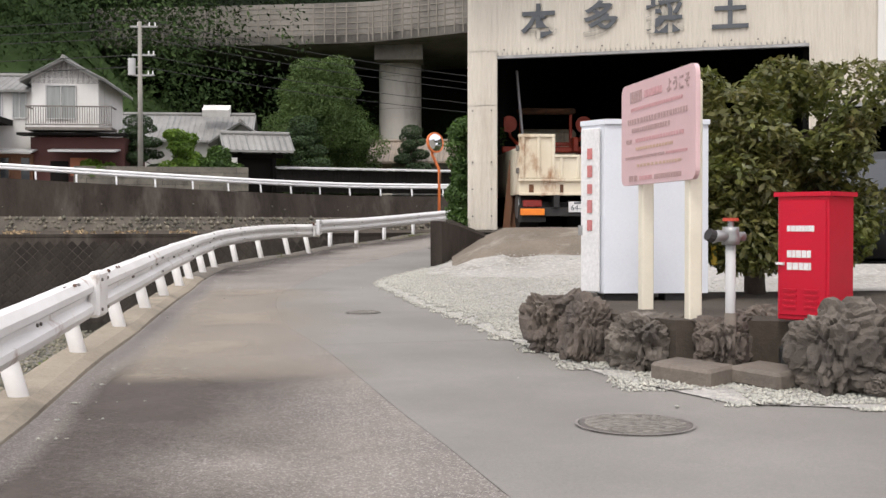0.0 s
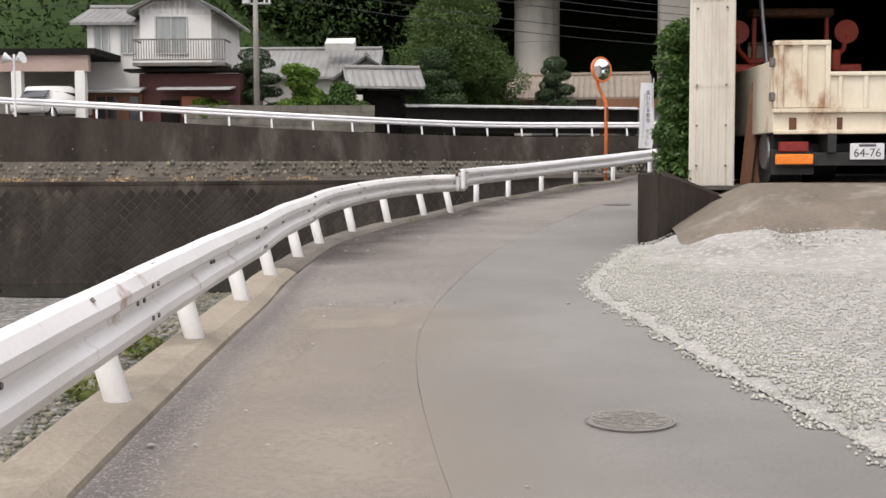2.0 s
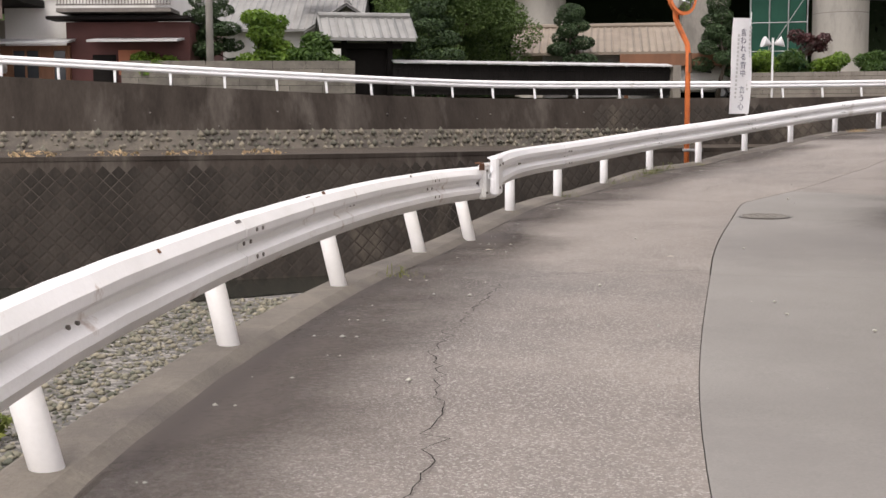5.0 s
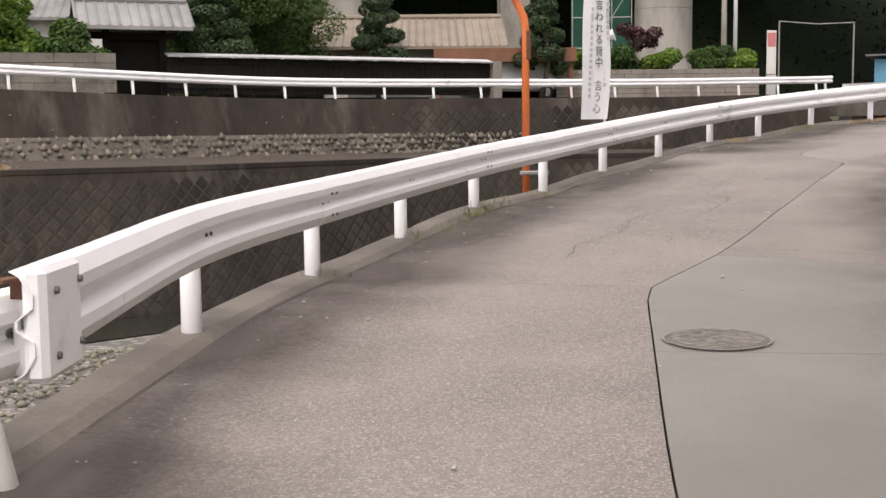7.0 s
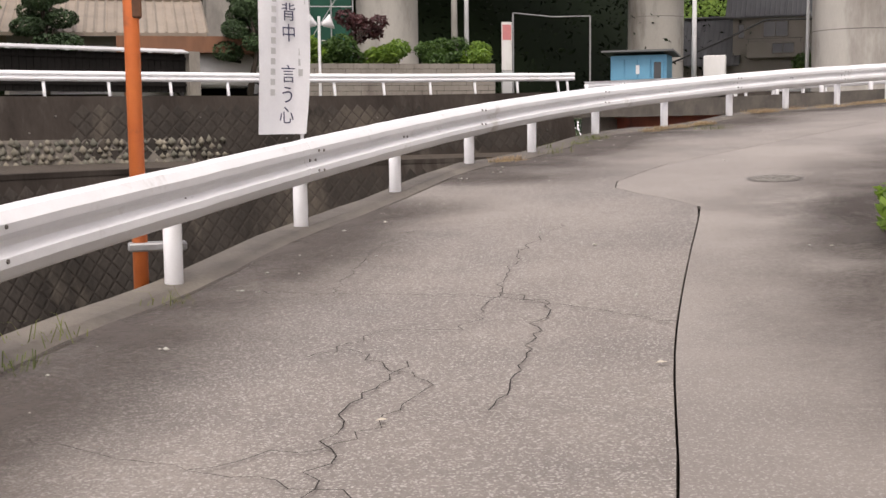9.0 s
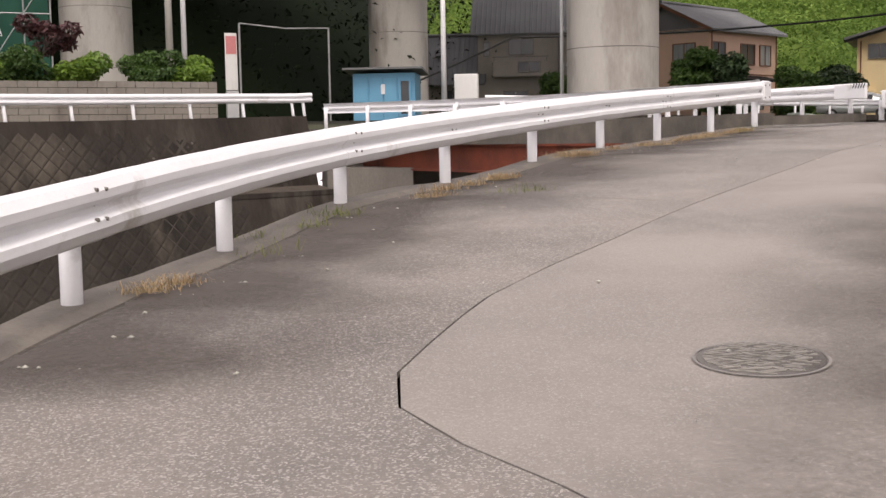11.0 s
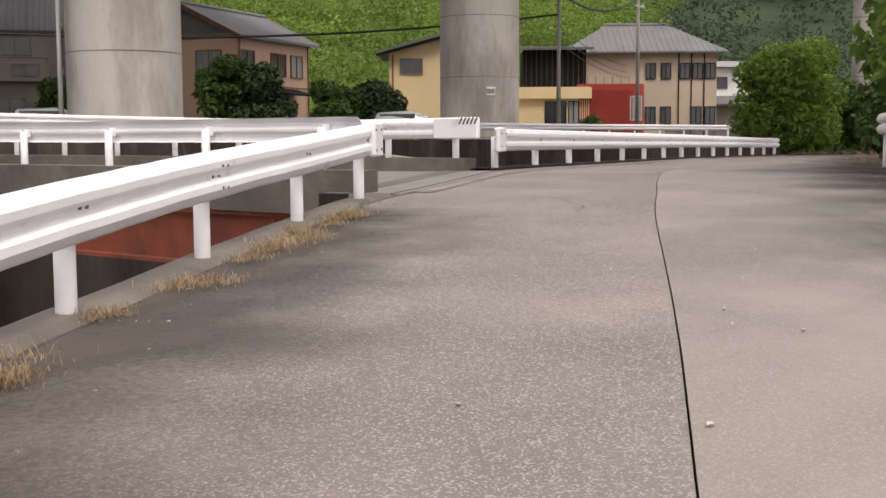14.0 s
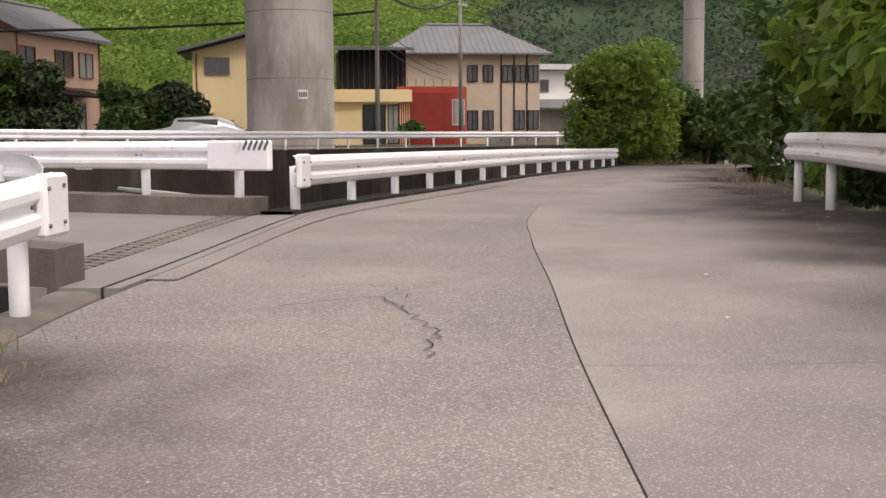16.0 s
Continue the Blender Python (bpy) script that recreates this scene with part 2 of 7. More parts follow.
ROOFG = mat("slate_roof", (0.13, 0.13, 0.135), (0.1, 0.1, 0.105), 0.6, 0.65, 8, 0.1, per_island=0.1)
BLUE = mat("blue_paint", (0.13, 0.34, 0.5), (0.11, 0.29, 0.44), 1, 0.5, 20, 0.03)
GREENN = mat("green_netting", (0.012, 0.07, 0.045), (0.009, 0.055, 0.036), 1, 0.9, 20, 0.1)
BLOCKW = mat("old_block_wall", (0.2, 0.185, 0.155), (0.12, 0.11, 0.095), 1.2, 0.95, 20, 0.3, stain=(0.06, 0.055, 0.045), stain_scale=1.0, stain_amount=0.45, per_object=0.15)
POLEC = mat("pole_concrete", (0.3, 0.285, 0.255), (0.23, 0.22, 0.2), 1, 0.85, 30, 0.1)
CARW = mat("car_paint", (0.6, 0.62, 0.62), (0.56, 0.58, 0.58), 1, 0.25, 60, 0.0, metal=0.3)
BANNER = mat("banner_cloth", (0.78, 0.78, 0.8), (0.72, 0.72, 0.75), 4, 0.8, 60, 0.05)
WIRE = mat("black_cable", (0.02, 0.02, 0.02), None, 8, 0.6)
IRON = mat("cast_iron", (0.17, 0.155, 0.14), (0.11, 0.1, 0.09), 6, 0.6, 60, 0.3, metal=0.3)
GLASS = mat("window_glass", (0.045, 0.05, 0.055), (0.03, 0.034, 0.038), 0.5, 0.08, 5, 0.0)
GLASSL = mat("curtained_glass", (0.3, 0.32, 0.31), (0.2, 0.215, 0.21), 1.5, 0.12, 5, 0.0, stretch=(4, 4, 0.3))
MIRROR = mat("mirror_glass", (0.8, 0.82, 0.84), (0.78, 0.8, 0.82), 1, 0.03, 5, 0.0, metal=1.0)
PLASTG = mat("grey_plastic", (0.5, 0.5, 0.5), (0.44, 0.44, 0.44), 2, 0.5, 40, 0.02)
YELP = mat("yellow_plastic", (0.7, 0.5, 0.05), (0.6, 0.42, 0.04), 2, 0.5, 40, 0.02)

CURB_PALE = mat("pale_kerb_concrete", (0.36, 0.31, 0.24), (0.27, 0.235, 0.185), 1.4, 0.9, 40, 0.5, stain=(0.15, 0.13, 0.1), stain_scale=1.2, stain_amount=0.35)
RAMP = mat("earth_stained_concrete", (0.22, 0.185, 0.145), (0.15, 0.125, 0.1), 1.6, 0.95, 30, 0.5, stain=(0.32, 0.29, 0.25), stain_scale=1.5, stain_amount=0.3)


def film(name, colour, reach):
    """A thin film of dirt that breaks up towards its outer edge; the strip's UV runs across it."""
    m = bpy.data.materials.new(name)
    m.use_nodes = True
    nt = m.node_tree
    bs, out = nt.nodes["Principled BSDF"], nt.nodes["Material Output"]
    bs.inputs["Base Color"].default_value, bs.inputs["Roughness"].default_value = (*colour, 1), 0.85
    tr_, mx = nt.nodes.new("ShaderNodeBsdfTransparent"), nt.nodes.new("ShaderNodeMixShader")
    uv, sx, geo = nt.nodes.new("ShaderNodeTexCoord"), nt.nodes.new("ShaderNodeSeparateXYZ"), nt.nodes.new("ShaderNodeNewGeometry")
    n1, n2 = nt.nodes.new("ShaderNodeTexNoise"), nt.nodes.new("ShaderNodeTexNoise")
    n1.inputs["Scale"].default_value, n1.inputs["Detail"].default_value = 1.1, 8
    n2.inputs["Scale"].default_value, n2.inputs["Detail"].default_value = 34, 4
    nt.links.new(uv.outputs["UV"], sx.inputs[0])
    for n in (n1, n2):
        nt.links.new(geo.outputs["Position"], n.inputs["Vector"])
    def op(kind, a, b):
        q = nt.nodes.new("ShaderNodeMath")
        q.operation = kind
        for s, v in zip(q.inputs, (a, b)):
            if isinstance(v, (int, float)):
                s.default_value = v
            else:
                nt.links.new(v, s)
        return q.outputs[0]
    edge = op("MINIMUM", op("SUBTRACT", 1.0, sx.outputs[0]), op("MULTIPLY", sx.outputs[0], 9.0))
    k = op("ADD", edge, op("MULTIPLY", op("SUBTRACT", n1.outputs["Fac"], 0.5), 2.2))
    k = op("ADD", k, op("MULTIPLY", op("SUBTRACT", n2.outputs["Fac"], 0.5), 0.7))
    r = nt.nodes.new("ShaderNodeMapRange")
    r.inputs["From Min"].default_value, r.inputs["From Max"].default_value, r.inputs["To Max"].default_value = -0.05, 1.0, reach
    nt.links.new(k, r.inputs["Value"])
    ends = op("MINIMUM", op("MULTIPLY", op("MULTIPLY", sx.outputs[1], op("SUBTRACT", 1.0, sx.outputs[1])), 25.0), 1.0)
    fade = op("MULTIPLY", r.outputs[0], op("MULTIPLY", ends, op("MINIMUM", op("MULTIPLY", edge, 1.6), 1.0)))
    nt.links.new(fade, mx.inputs[0])
    nt.links.new(tr_.outputs[0], mx.inputs[1])
    nt.links.new(bs.outputs[0], mx.inputs[2])
    nt.links.new(mx.outputs[0], out.inputs["Surface"])
    return m


HOSE.node_tree.nodes["Principled BSDF"].inputs["Specular IOR Level"].default_value = 0.25
for m in (LEAFS, LEAFD, LEAFH, LEAFG, WALLC, WALLB, WALLD, GAP, DARK, GROUND, BLACKW):
    m.node_tree.nodes["Principled BSDF"].inputs["Specular IOR Level"].default_value = 0.08
DIRT = film("dirt_film", (0.07, 0.057, 0.048), 0.95)
DUST = film("pale_dust_film", (0.34, 0.295, 0.235), 0.6)


def translucent(m, share):
    """Thin leaves: a share of the light passes through the blade."""
    nt = m.node_tree
    bs, out = nt.nodes["Principled BSDF"], nt.nodes["Material Output"]
    tl, mx = nt.nodes.new("ShaderNodeBsdfTranslucent"), nt.nodes.new("ShaderNodeMixShader")
    nt.links.new(bs.inputs["Base Color"].links[0].from_socket, tl.inputs["Color"])
    mx.inputs[0].default_value = share
    nt.links.new(bs.outputs[0], mx.inputs[1])
    nt.links.new(tl.outputs[0], mx.inputs[2])
    nt.links.new(mx.outputs[0], out.inputs["Surface"])


for m in (LEAF, LEAFB, LEAFC, LEAFM, LEAFG, LEAFH, WEED, STRAW):
    translucent(m, 0.5 if m is LEAFB else 0.35)

# ---------------------------------------------------------------- mesh helpers
def empty(name, at=(0, 0, 0), rz=0.0, label="", category="", group="", kind=""):
    ob = new(name)
    ob.empty_display_size = 0.2
    ob.matrix_world = pose(*at, 0, 0, rz)
    return tagged(ob, label, category, group, kind)


def meshed(name, verts, faces, material, parent=None, label="", category="", group="", kind="", smooth=False):
    me = bpy.data.meshes.new(name)
    me.from_pydata([tuple(v) for v in verts], [], faces)
    me.materials.append(material)
    if smooth:
        me.polygons.foreach_set("use_smooth", [True] * len(me.polygons))
    me.update()
    ob = new(name, me)
    if parent is not None:
        ob.parent = parent
    return tagged(ob, label, category, group, kind)


def part(name, bm, material, parent=None, label="", smooth=False):
    me = bpy.data.meshes.new(name)
    bmesh.ops.recalc_face_normals(bm, faces=bm.faces)
    bm.to_mesh(me)
    bm.free()
    me.materials.append(material)
    if smooth:
        me.polygons.foreach_set("use_smooth", [True] * len(me.polygons))
    ob = new(name, me)
    if parent is not None:
        ob.parent = parent
    return tagged(ob, label)


def box(bm, c, s, m=None, bevel=0.0):
    """A block of size s about c, turned by the matrix m about its middle."""
    r = bmesh.ops.create_cube(bm, size=1.0)
    vs = r["verts"]
    t = Matrix.Translation(c) @ (m or Matrix.Identity(4)) @ Matrix.Diagonal((*s, 1))
    bmesh.ops.transform(bm, matrix=t, verts=vs)
    if bevel:
        es = {e for v in vs for e in v.link_edges}
        bmesh.ops.bevel(bm, geom=list(es), offset=bevel, segments=1, affect="EDGES")


def boxes(*items, bevel=0.0):
    bm = bmesh.new()
    for it in items:
        box(bm, it[0], it[1], it[2] if len(it) > 2 else None, bevel)
    return bm


def tube(bm, pts, r0, r1=None, n=8, caps=True):
    """A round rod through points, tapering from r0 to r1."""
    r1 = r0 if r1 is None else r1
    pts = [Vector(p) for p in pts]
    rings = []
    for i, p in enumerate(pts):
        d = (pts[min(i + 1, len(pts) - 1)] - pts[max(i - 1, 0)]).normalized()
        a = d.orthogonal().normalized() if abs(d.z) < 0.9 else d.cross(Vector((0, 1, 0))).normalized()
        if abs(d.z) < 0.9:
            a = d.cross(Vector((0, 0, 1))).normalized()
        b = d.cross(a)
        r = r0 + (r1 - r0) * i / max(1, len(pts) - 1)
        rings.append([bm.verts.new(p + r * (math.cos(2 * math.pi * k / n) * a + math.sin(2 * math.pi * k / n) * b)) for k in range(n)])
    for q, w in zip(rings, rings[1:]):
        for k in range(n):
            bm.faces.new((q[k], q[(k + 1) % n], w[(k + 1) % n], w[k]))
    if caps:
        bm.faces.new(rings[0][::-1])
        bm.faces.new(rings[-1])
    return bm


def rod(pts, r0, r1=None, n=8):
    return tube(bmesh.new(), pts, r0, r1, n)


def smooth_line(pts, step=0.5):
    """A curve through the points (Catmull-Rom), resampled at about even steps."""
    P = [Vector(p) for p in pts]
    P = [2 * P[0] - P[1]] + P + [2 * P[-1] - P[-2]]
    out = []
    for i in range(1, len(P) - 2):
        n = max(1, int((P[i + 1] - P[i]).length / step))
        for k in range(n):
            t = k / n
            out.append(0.5 * (2 * P[i] + (P[i + 1] - P[i - 1]) * t + (2 * P[i - 1] - 5 * P[i] + 4 * P[i + 1] - P[i + 2]) * t * t + (3 * P[i] - 3 * P[i + 1] + P[i + 2] - P[i - 1]) * t ** 3))
    out.append(P[-2])
    return out


def side(a, b):
    """Unit vector to the right of the way from a to b."""
    d = (b - a)
    d.z = 0
    d.normalize()
    return Vector((d.y, -d.x, 0))


def normals(line):
    return [side(line[max(0, i - 1)], line[min(len(line) - 1, i + 1)]) for i in range(len(line))]


def offset(line, d, dz=0.0):
    return [p + d * s + Vector((0, 0, dz)) for p, s in zip(line, normals(line))]


def sweep(line, profile, closed=True):
    """Vertices and faces of a profile (right, up) carried along a line."""
    ns = normals(line)
    k = len(profile)
    vs = [p + a * s + Vector((0, 0, b)) for p, s in zip(line, ns) for a, b in profile]
    fs = []
    for i in range(len(line) - 1):
        for j in range(k if closed else k - 1):
            q = (j + 1) % k
            fs.append((i * k + j, i * k + q, (i + 1) * k + q, (i + 1) * k + j))
    if closed:
        fs.append(tuple(range(k))[::-1])
        fs.append(tuple((len(line) - 1) * k + j for j in range(k)))
    return vs, fs


def ribbon(a, b):
    """Faces between two lines of as many points."""
    n = len(a)
    return list(a) + list(b), [(i, i + 1, n + i + 1, n + i) for i in range(n - 1)]


def rng(seed):
    return np.random.RandomState(seed)


def leaves(name, blobs, count, size, material, seed, parent=None, label="", flat=0.45, shell=0.55, **tags):
    """Many small leaves round the skins of the given blobs (centre, radii); one mesh."""
    r = rng(seed)
    vol = np.array([b[1][0] * b[1][1] + b[1][1] * b[1][2] + b[1][0] * b[1][2] for b in blobs], float)
    pick = r.choice(len(blobs), count, p=vol / vol.sum())
    c = np.array([b[0] for b in blobs], float)[pick]
    rad = np.array([b[1] for b in blobs], float)[pick]
    d = r.normal(size=(count, 3))
    d /= np.linalg.norm(d, axis=1)[:, None]
    k = shell + (1.06 - shell) * r.rand(count) ** 0.6
    p = c + d * rad * k[:, None]
    nrm = d * (1 - flat) + np.array([0, 0, flat]) + 0.5 * r.normal(size=(count, 3))
    nrm /= np.linalg.norm(nrm, axis=1)[:, None]
    u = np.cross(nrm, r.normal(size=(count, 3)))
    u /= np.linalg.norm(u, axis=1)[:, None]
    w = np.cross(nrm, u)
    s = (size * (0.6 + 0.8 * r.rand(count)))[:, None]
    v = np.empty((count, 4, 3))
    v[:, 0], v[:, 1], v[:, 2], v[:, 3] = p - u * s, p - w * s * 0.42 + nrm * s * 0.12, p + u * s - nrm * s * 0.2, p + w * s * 0.42 + nrm * s * 0.12
    me = bpy.data.meshes.new(name)
    me.vertices.add(count * 4)
    me.vertices.foreach_set("co", v.ravel())
    me.loops.add(count * 4)
    me.loops.foreach_set("vertex_index", np.arange(count * 4))
    me.polygons.add(count)
    me.polygons.foreach_set("loop_start", np.arange(count) * 4)
    me.polygons.foreach_set("loop_total", np.full(count, 4))
    me.materials.append(material)
    me.update(calc_edges=True)
    ob = new(name, me)
    if parent is not None:
        ob.parent = parent
    return tagged(ob, label, **tags)


def stones(name, pts, sizes, material, seed, flat=0.6, **tags):
    """Loose stones, each a squashed lump of its own, joined in one mesh."""
    r = rng(seed)
    base = np.array([(1, 0, 0), (-1, 0, 0), (0, 1, 0), (0, -1, 0), (0, 0, 1), (0, 0, -1)], float)
    tri = np.array([(0, 2, 4), (2, 1, 4), (1, 3, 4), (3, 0, 4), (2, 0, 5), (1, 2, 5), (3, 1, 5), (0, 3, 5)])
    n = len(pts)
    a = r.rand(n) * 6.283
    v = base[None] * (0.7 + 0.6 * r.rand(n, 6, 1)) * np.array(sizes)[:, None, None] * np.array([1, 0.8, flat])
    x = v[..., 0] * np.cos(a)[:, None] - v[..., 1] * np.sin(a)[:, None]
    y = v[..., 0] * np.sin(a)[:, None] + v[..., 1] * np.cos(a)[:, None]
    v[..., 0], v[..., 1] = x, y
    v += np.array(pts)[:, None, :]
    f = (tri[None] + (np.arange(n) * 6)[:, None, None]).reshape(-1, 3)
    me = bpy.data.meshes.new(name)
    me.vertices.add(n * 6)
    me.vertices.foreach_set("co", v.ravel())
    me.loops.add(f.size)
    me.loops.foreach_set("vertex_index", f.ravel())
    me.polygons.add(len(f))
    me.polygons.foreach_set("loop_start", np.arange(len(f)) * 3)
    me.polygons.foreach_set("loop_total", np.full(len(f), 3))
    me.materials.append(material)
    me.update(calc_edges=True)
    return tagged(new(name, me), **tags)


# ---------------------------------------------------------------- the lie of the land
CENTRE = [(0.3, -30, -0.9), (0.2, -8, -0.2), (0, 0, 0.03), (-0.9, 5.7, 0.2), (-1.25, 8.5, 0.29), (-1.6, 11.84, 0.36), (-2.1, 15, 0.40), (-2.35, 18.5, 0.43),
          (-2.2, 22, 0.46), (-1.4, 25.5, 0.51), (-0.2, 31, 0.68), (1.7, 35.6, 0.92), (3.1, 37.5, 1.12), (5.8, 41.2, 1.46), (8.9, 44.05, 1.77), (12.2, 46.2, 2.06),
          (18.3, 49.5, 2.35), (24, 51.5, 2.45), (38, 55.3, 2.38), (52, 58.5, 2.25), (62, 60, 2.15), (90, 62, 2.0)]
CA = np.array(CENTRE)


def level(x, y):
    """Height of the road's surface, by the nearest place of its middle line."""
    a, d = CA[:-1], CA[1:] - CA[:-1]
    k = np.clip(((x - a[:, 0]) * d[:, 0] + (y - a[:, 1]) * d[:, 1]) / (d[:, 0] ** 2 + d[:, 1] ** 2), 0, 1)
    q = a + k[:, None] * d
    dd = (q[:, 0] - x) ** 2 + (q[:, 1] - y) ** 2
    w = 1 / (dd + 0.02) ** 3
    return float((q[:, 2] * w).sum() / w.sum())


def on_road(pts, dz=0.0):
    return [Vector((p[0], p[1], level(p[0], p[1]) + dz)) for p in pts]


POSTS1 = [(-2.1, 4.6), (-2.3, 6.35), (-2.5, 8.05), (-2.68, 9.72), (-2.88, 11.35), (-3.09, 13.0), (-3.29, 14.68), (-3.55, 16.45), (-3.73, 18.25), (-3.91, 20.07), (-3.91, 22.15), (-3.76, 24.2), (-3.46, 26.15), (-3.13, 27.28)]
POSTS2 = [(-3.0, 27.2), (-2.85, 29.6), (-2.33, 31.6), (-1.68, 33.5), (-0.9, 35.38), (0.06, 37.18), (1.1, 38.92), (2.24, 40.57), (3.45, 42.16), (4.74, 43.7), (6.21, 45.14), (7.82, 46.27), (9.51, 47.31), (11.21, 48.35), (12.96, 49.38), (14.75, 50.29), (16.54, 51.22)]
BANK = smooth_line(on_road([(-1.2, -30), (-1.6, -6), (-1.75, 0)] + POSTS1[:-1] + POSTS2[1:] + [(17.3, 51.6)]), 0.5)
EDGE_L = [p + s * (0.15 + 0.01 * (1 - min(1, max(0, (p.y - 15) / 4)))) for p, s in zip(BANK, normals(BANK))]
for p in EDGE_L:
    p.z = level(p.x, p.y)
RIGHT = smooth_line(on_road([(7, -30), (6.5, -4), (5.5, 3.5), (3.6, 5.7), (2.28, 6.25), (1.6, 6.44), (1.1, 7.23), (0.83, 7.95), (0.62, 8.85), (0.45, 9.51), (0.19, 10.57), (-0.19, 12.1), (-0.49, 13.7), (-0.88, 16.0),
                           (-0.61, 18.45), (-0.2, 20.8), (0.5, 24), (1.4, 27), (2.3, 30), (3.2, 33), (3.75, 34.7), (4.5, 36.2), (6.1, 38.2), (8.6, 40.3), (11.6, 42.2), (16, 44.4), (21, 46.4), (24.4, 47.9), (30.5, 50.3), (49.6, 56.6), (62, 57.6), (90, 58)]), 0.5)
JOINT = smooth_line(on_road([(1.6, -30), (1.5, -4), (0.9, 2.0), (0.23, 4.56), (-0.3, 6.5), (-0.95, 8.9), (-1.42, 10.5), (-1.9, 13.5), (-1.95, 17), (-1.75, 21), (-1.2, 25.2), (-0.92, 27), (-0.5, 29.1), (-0.16, 30.75), (-0.08, 30.98), (0.7, 32.2), (0.82, 32.42), (1.3, 33.3), (2.33, 35.29), (4.2, 38.5), (4.22, 38.7), (4.1, 39.8), (4.2, 40.2), (5.0, 41.04), (5.76, 41.7), (6.95, 42.45), (8.6, 43.49), (13, 45.9), (17.11, 48.2), (19.4, 49.4), (21.66, 50.59), (24.5, 51.9), (30, 53.6), (52, 58.0), (90, 60)]), 0.25)
FAR = smooth_line([(-60, 47, 4.2), (-30, 51, 3.7), (-23.5, 53.0, 3.5), (-18, 54.2, 3.2), (-11, 57.3, 2.85), (-4.8, 62.2, 2.72), (2, 65, 2.75), (8.5, 67.2, 2.8), (15.8, 69.5, 2.95)], 1.0)
FAR2 = smooth_line([(22.6, 70.6, 3.0), (35, 70.5, 2.9), (52, 71, 2.9), (70, 69, 2.9), (110, 66, 2.8)], 2.0)
BED_Z = -3.0


def nearest(line, x, y):
    """Signed distance from a line: positive to its right."""
    A = np.array([(p.x, p.y) for p in line])
    i = int(((A[:, 0] - x) ** 2 + (A[:, 1] - y) ** 2).argmin())
    j = min(max(i, 1), len(A) - 2)
    t = A[j + 1] - A[j - 1]
    t = t / np.linalg.norm(t)
    v = np.array([x, y]) - A[i]
    s = v[0] * t[1] - v[1] * t[0]
    return math.copysign(math.hypot(*v), s) if abs(s) > 1e-9 else 0.0


BANK_ALL = BANK + smooth_line(on_road([(18.0, 52.2), (22.9, 54.25), (30, 56.2), (38, 58.3), (46, 60.2), (53, 61.9), (62, 63), (90, 65)]), 1.0)
FAR_ALL = FAR + FAR2


def smooth01(a, b, v):
    k = min(1.0, max(0.0, (v - a) / (b - a)))
    return k * k * (3 - 2 * k)


def land(x, y):
    """Height of the ground beside the road."""
    z = level(x, y)
    if y < 24 and nearest(RIGHT, x, y) > -0.3:
        z += (1.1 - z) * smooth01(17.4, 20.9, y + 0.28 * (x - 1)) * smooth01(-0.3, 1.2, x) if y > 10 else 0
        z += 0.012
    if x > 35 and y < 50:
        z += 0
    return z


# ---------------------------------------------------------------- ground: one sheet, dropping into the river
def ground_sheet():
    xs = sorted(set([-600, -300, -150, -90] + list(range(-60, 112, 2)) + [140, 200, 320, 600]))
    ys = sorted(set([-600, -300, -120, -60, -40] + list(range(-30, 90, 2)) + [100, 120, 150, 220, 400, 700]))
    vs, fs = [], []
    for y in ys:
        for x in xs:
            if nearest(BANK_ALL, x, y) > 0.9 and x < 95:
                z = land(x, y) - (0.5 if nearest(RIGHT, x, y) < 3.0 or y < 23 else 0.05)
            elif nearest(FAR_ALL, x, y) < -1.2 or y > 75:
                z = 2.9
            else:
                z = BED_Z - 0.1
            vs.append((x, y, z))
    n = len(xs)
    for j in range(len(ys) - 1):
        for i in range(n - 1):
            fs.append((j * n + i, j * n + i + 1, (j + 1) * n + i + 1, (j + 1) * n + i))
    keep = [f for f in fs if max(vs[k][2] for k in f) - min(vs[k][2] for k in f) < 1.8]
    meshed("ground", vs, keep, GROUND, label="grassy earth round the road and river", category="ground", kind="structure")


ground_sheet()


def strip_land():
    """Fine strips that carry the land up to both banks."""
    inner = offset(BANK_ALL, 3.2)
    a = [p + Vector((0, 0, -0.1)) for p in BANK_ALL]
    b = [Vector((p.x, p.y, level(p.x, p.y) - 0.3)) for p in inner]
    v, f = ribbon(a, b)
    meshed("bank_shoulder", v, f, SOIL, label="packed earth under the road edge", category="ground", kind="structure")
    for i, ln in enumerate((FAR, FAR2)):
        v, f = ribbon(offset(ln, -7.0), [p + Vector((0, 0, 0.0)) for p in ln])
        meshed("far_road", v, f, ROAD2, label="grey paved lane along the far river bank", category="road", kind="structure")


strip_land()

# river bed with shallow water along the far wall
bedv = [(-70, -40, BED_Z), (110, -40, BED_Z), (110, 80, BED_Z), (-70, 80, BED_Z)]
meshed("river_bed", bedv, [(0, 1, 2, 3)], BED, label="dry grey gravel river bed", category="river bed", kind="structure")


# ---------------------------------------------------------------- river walls
def bank_wall(name, line, top, bottom, material, thick=0.5, batter=0.4, label=""):
    ls = [p + Vector((0, 0, top)) for p in line]
    ns = normals(line)
    vs, fs = [], []
    for p, s in zip(ls, ns):
        vs += [p, p - s * batter + Vector((0, 0, bottom - p.z)), p + s * thick - s * batter * 0 + Vector((0, 0, bottom - p.z)), p + s * thick]
    for i in range(len(ls) - 1):
        for j in range(4):
            q = (j + 1) % 4
            fs.append((4 * i + j, 4 * i + q, 4 * i + 4 + q, 4 * i + 4 + j))
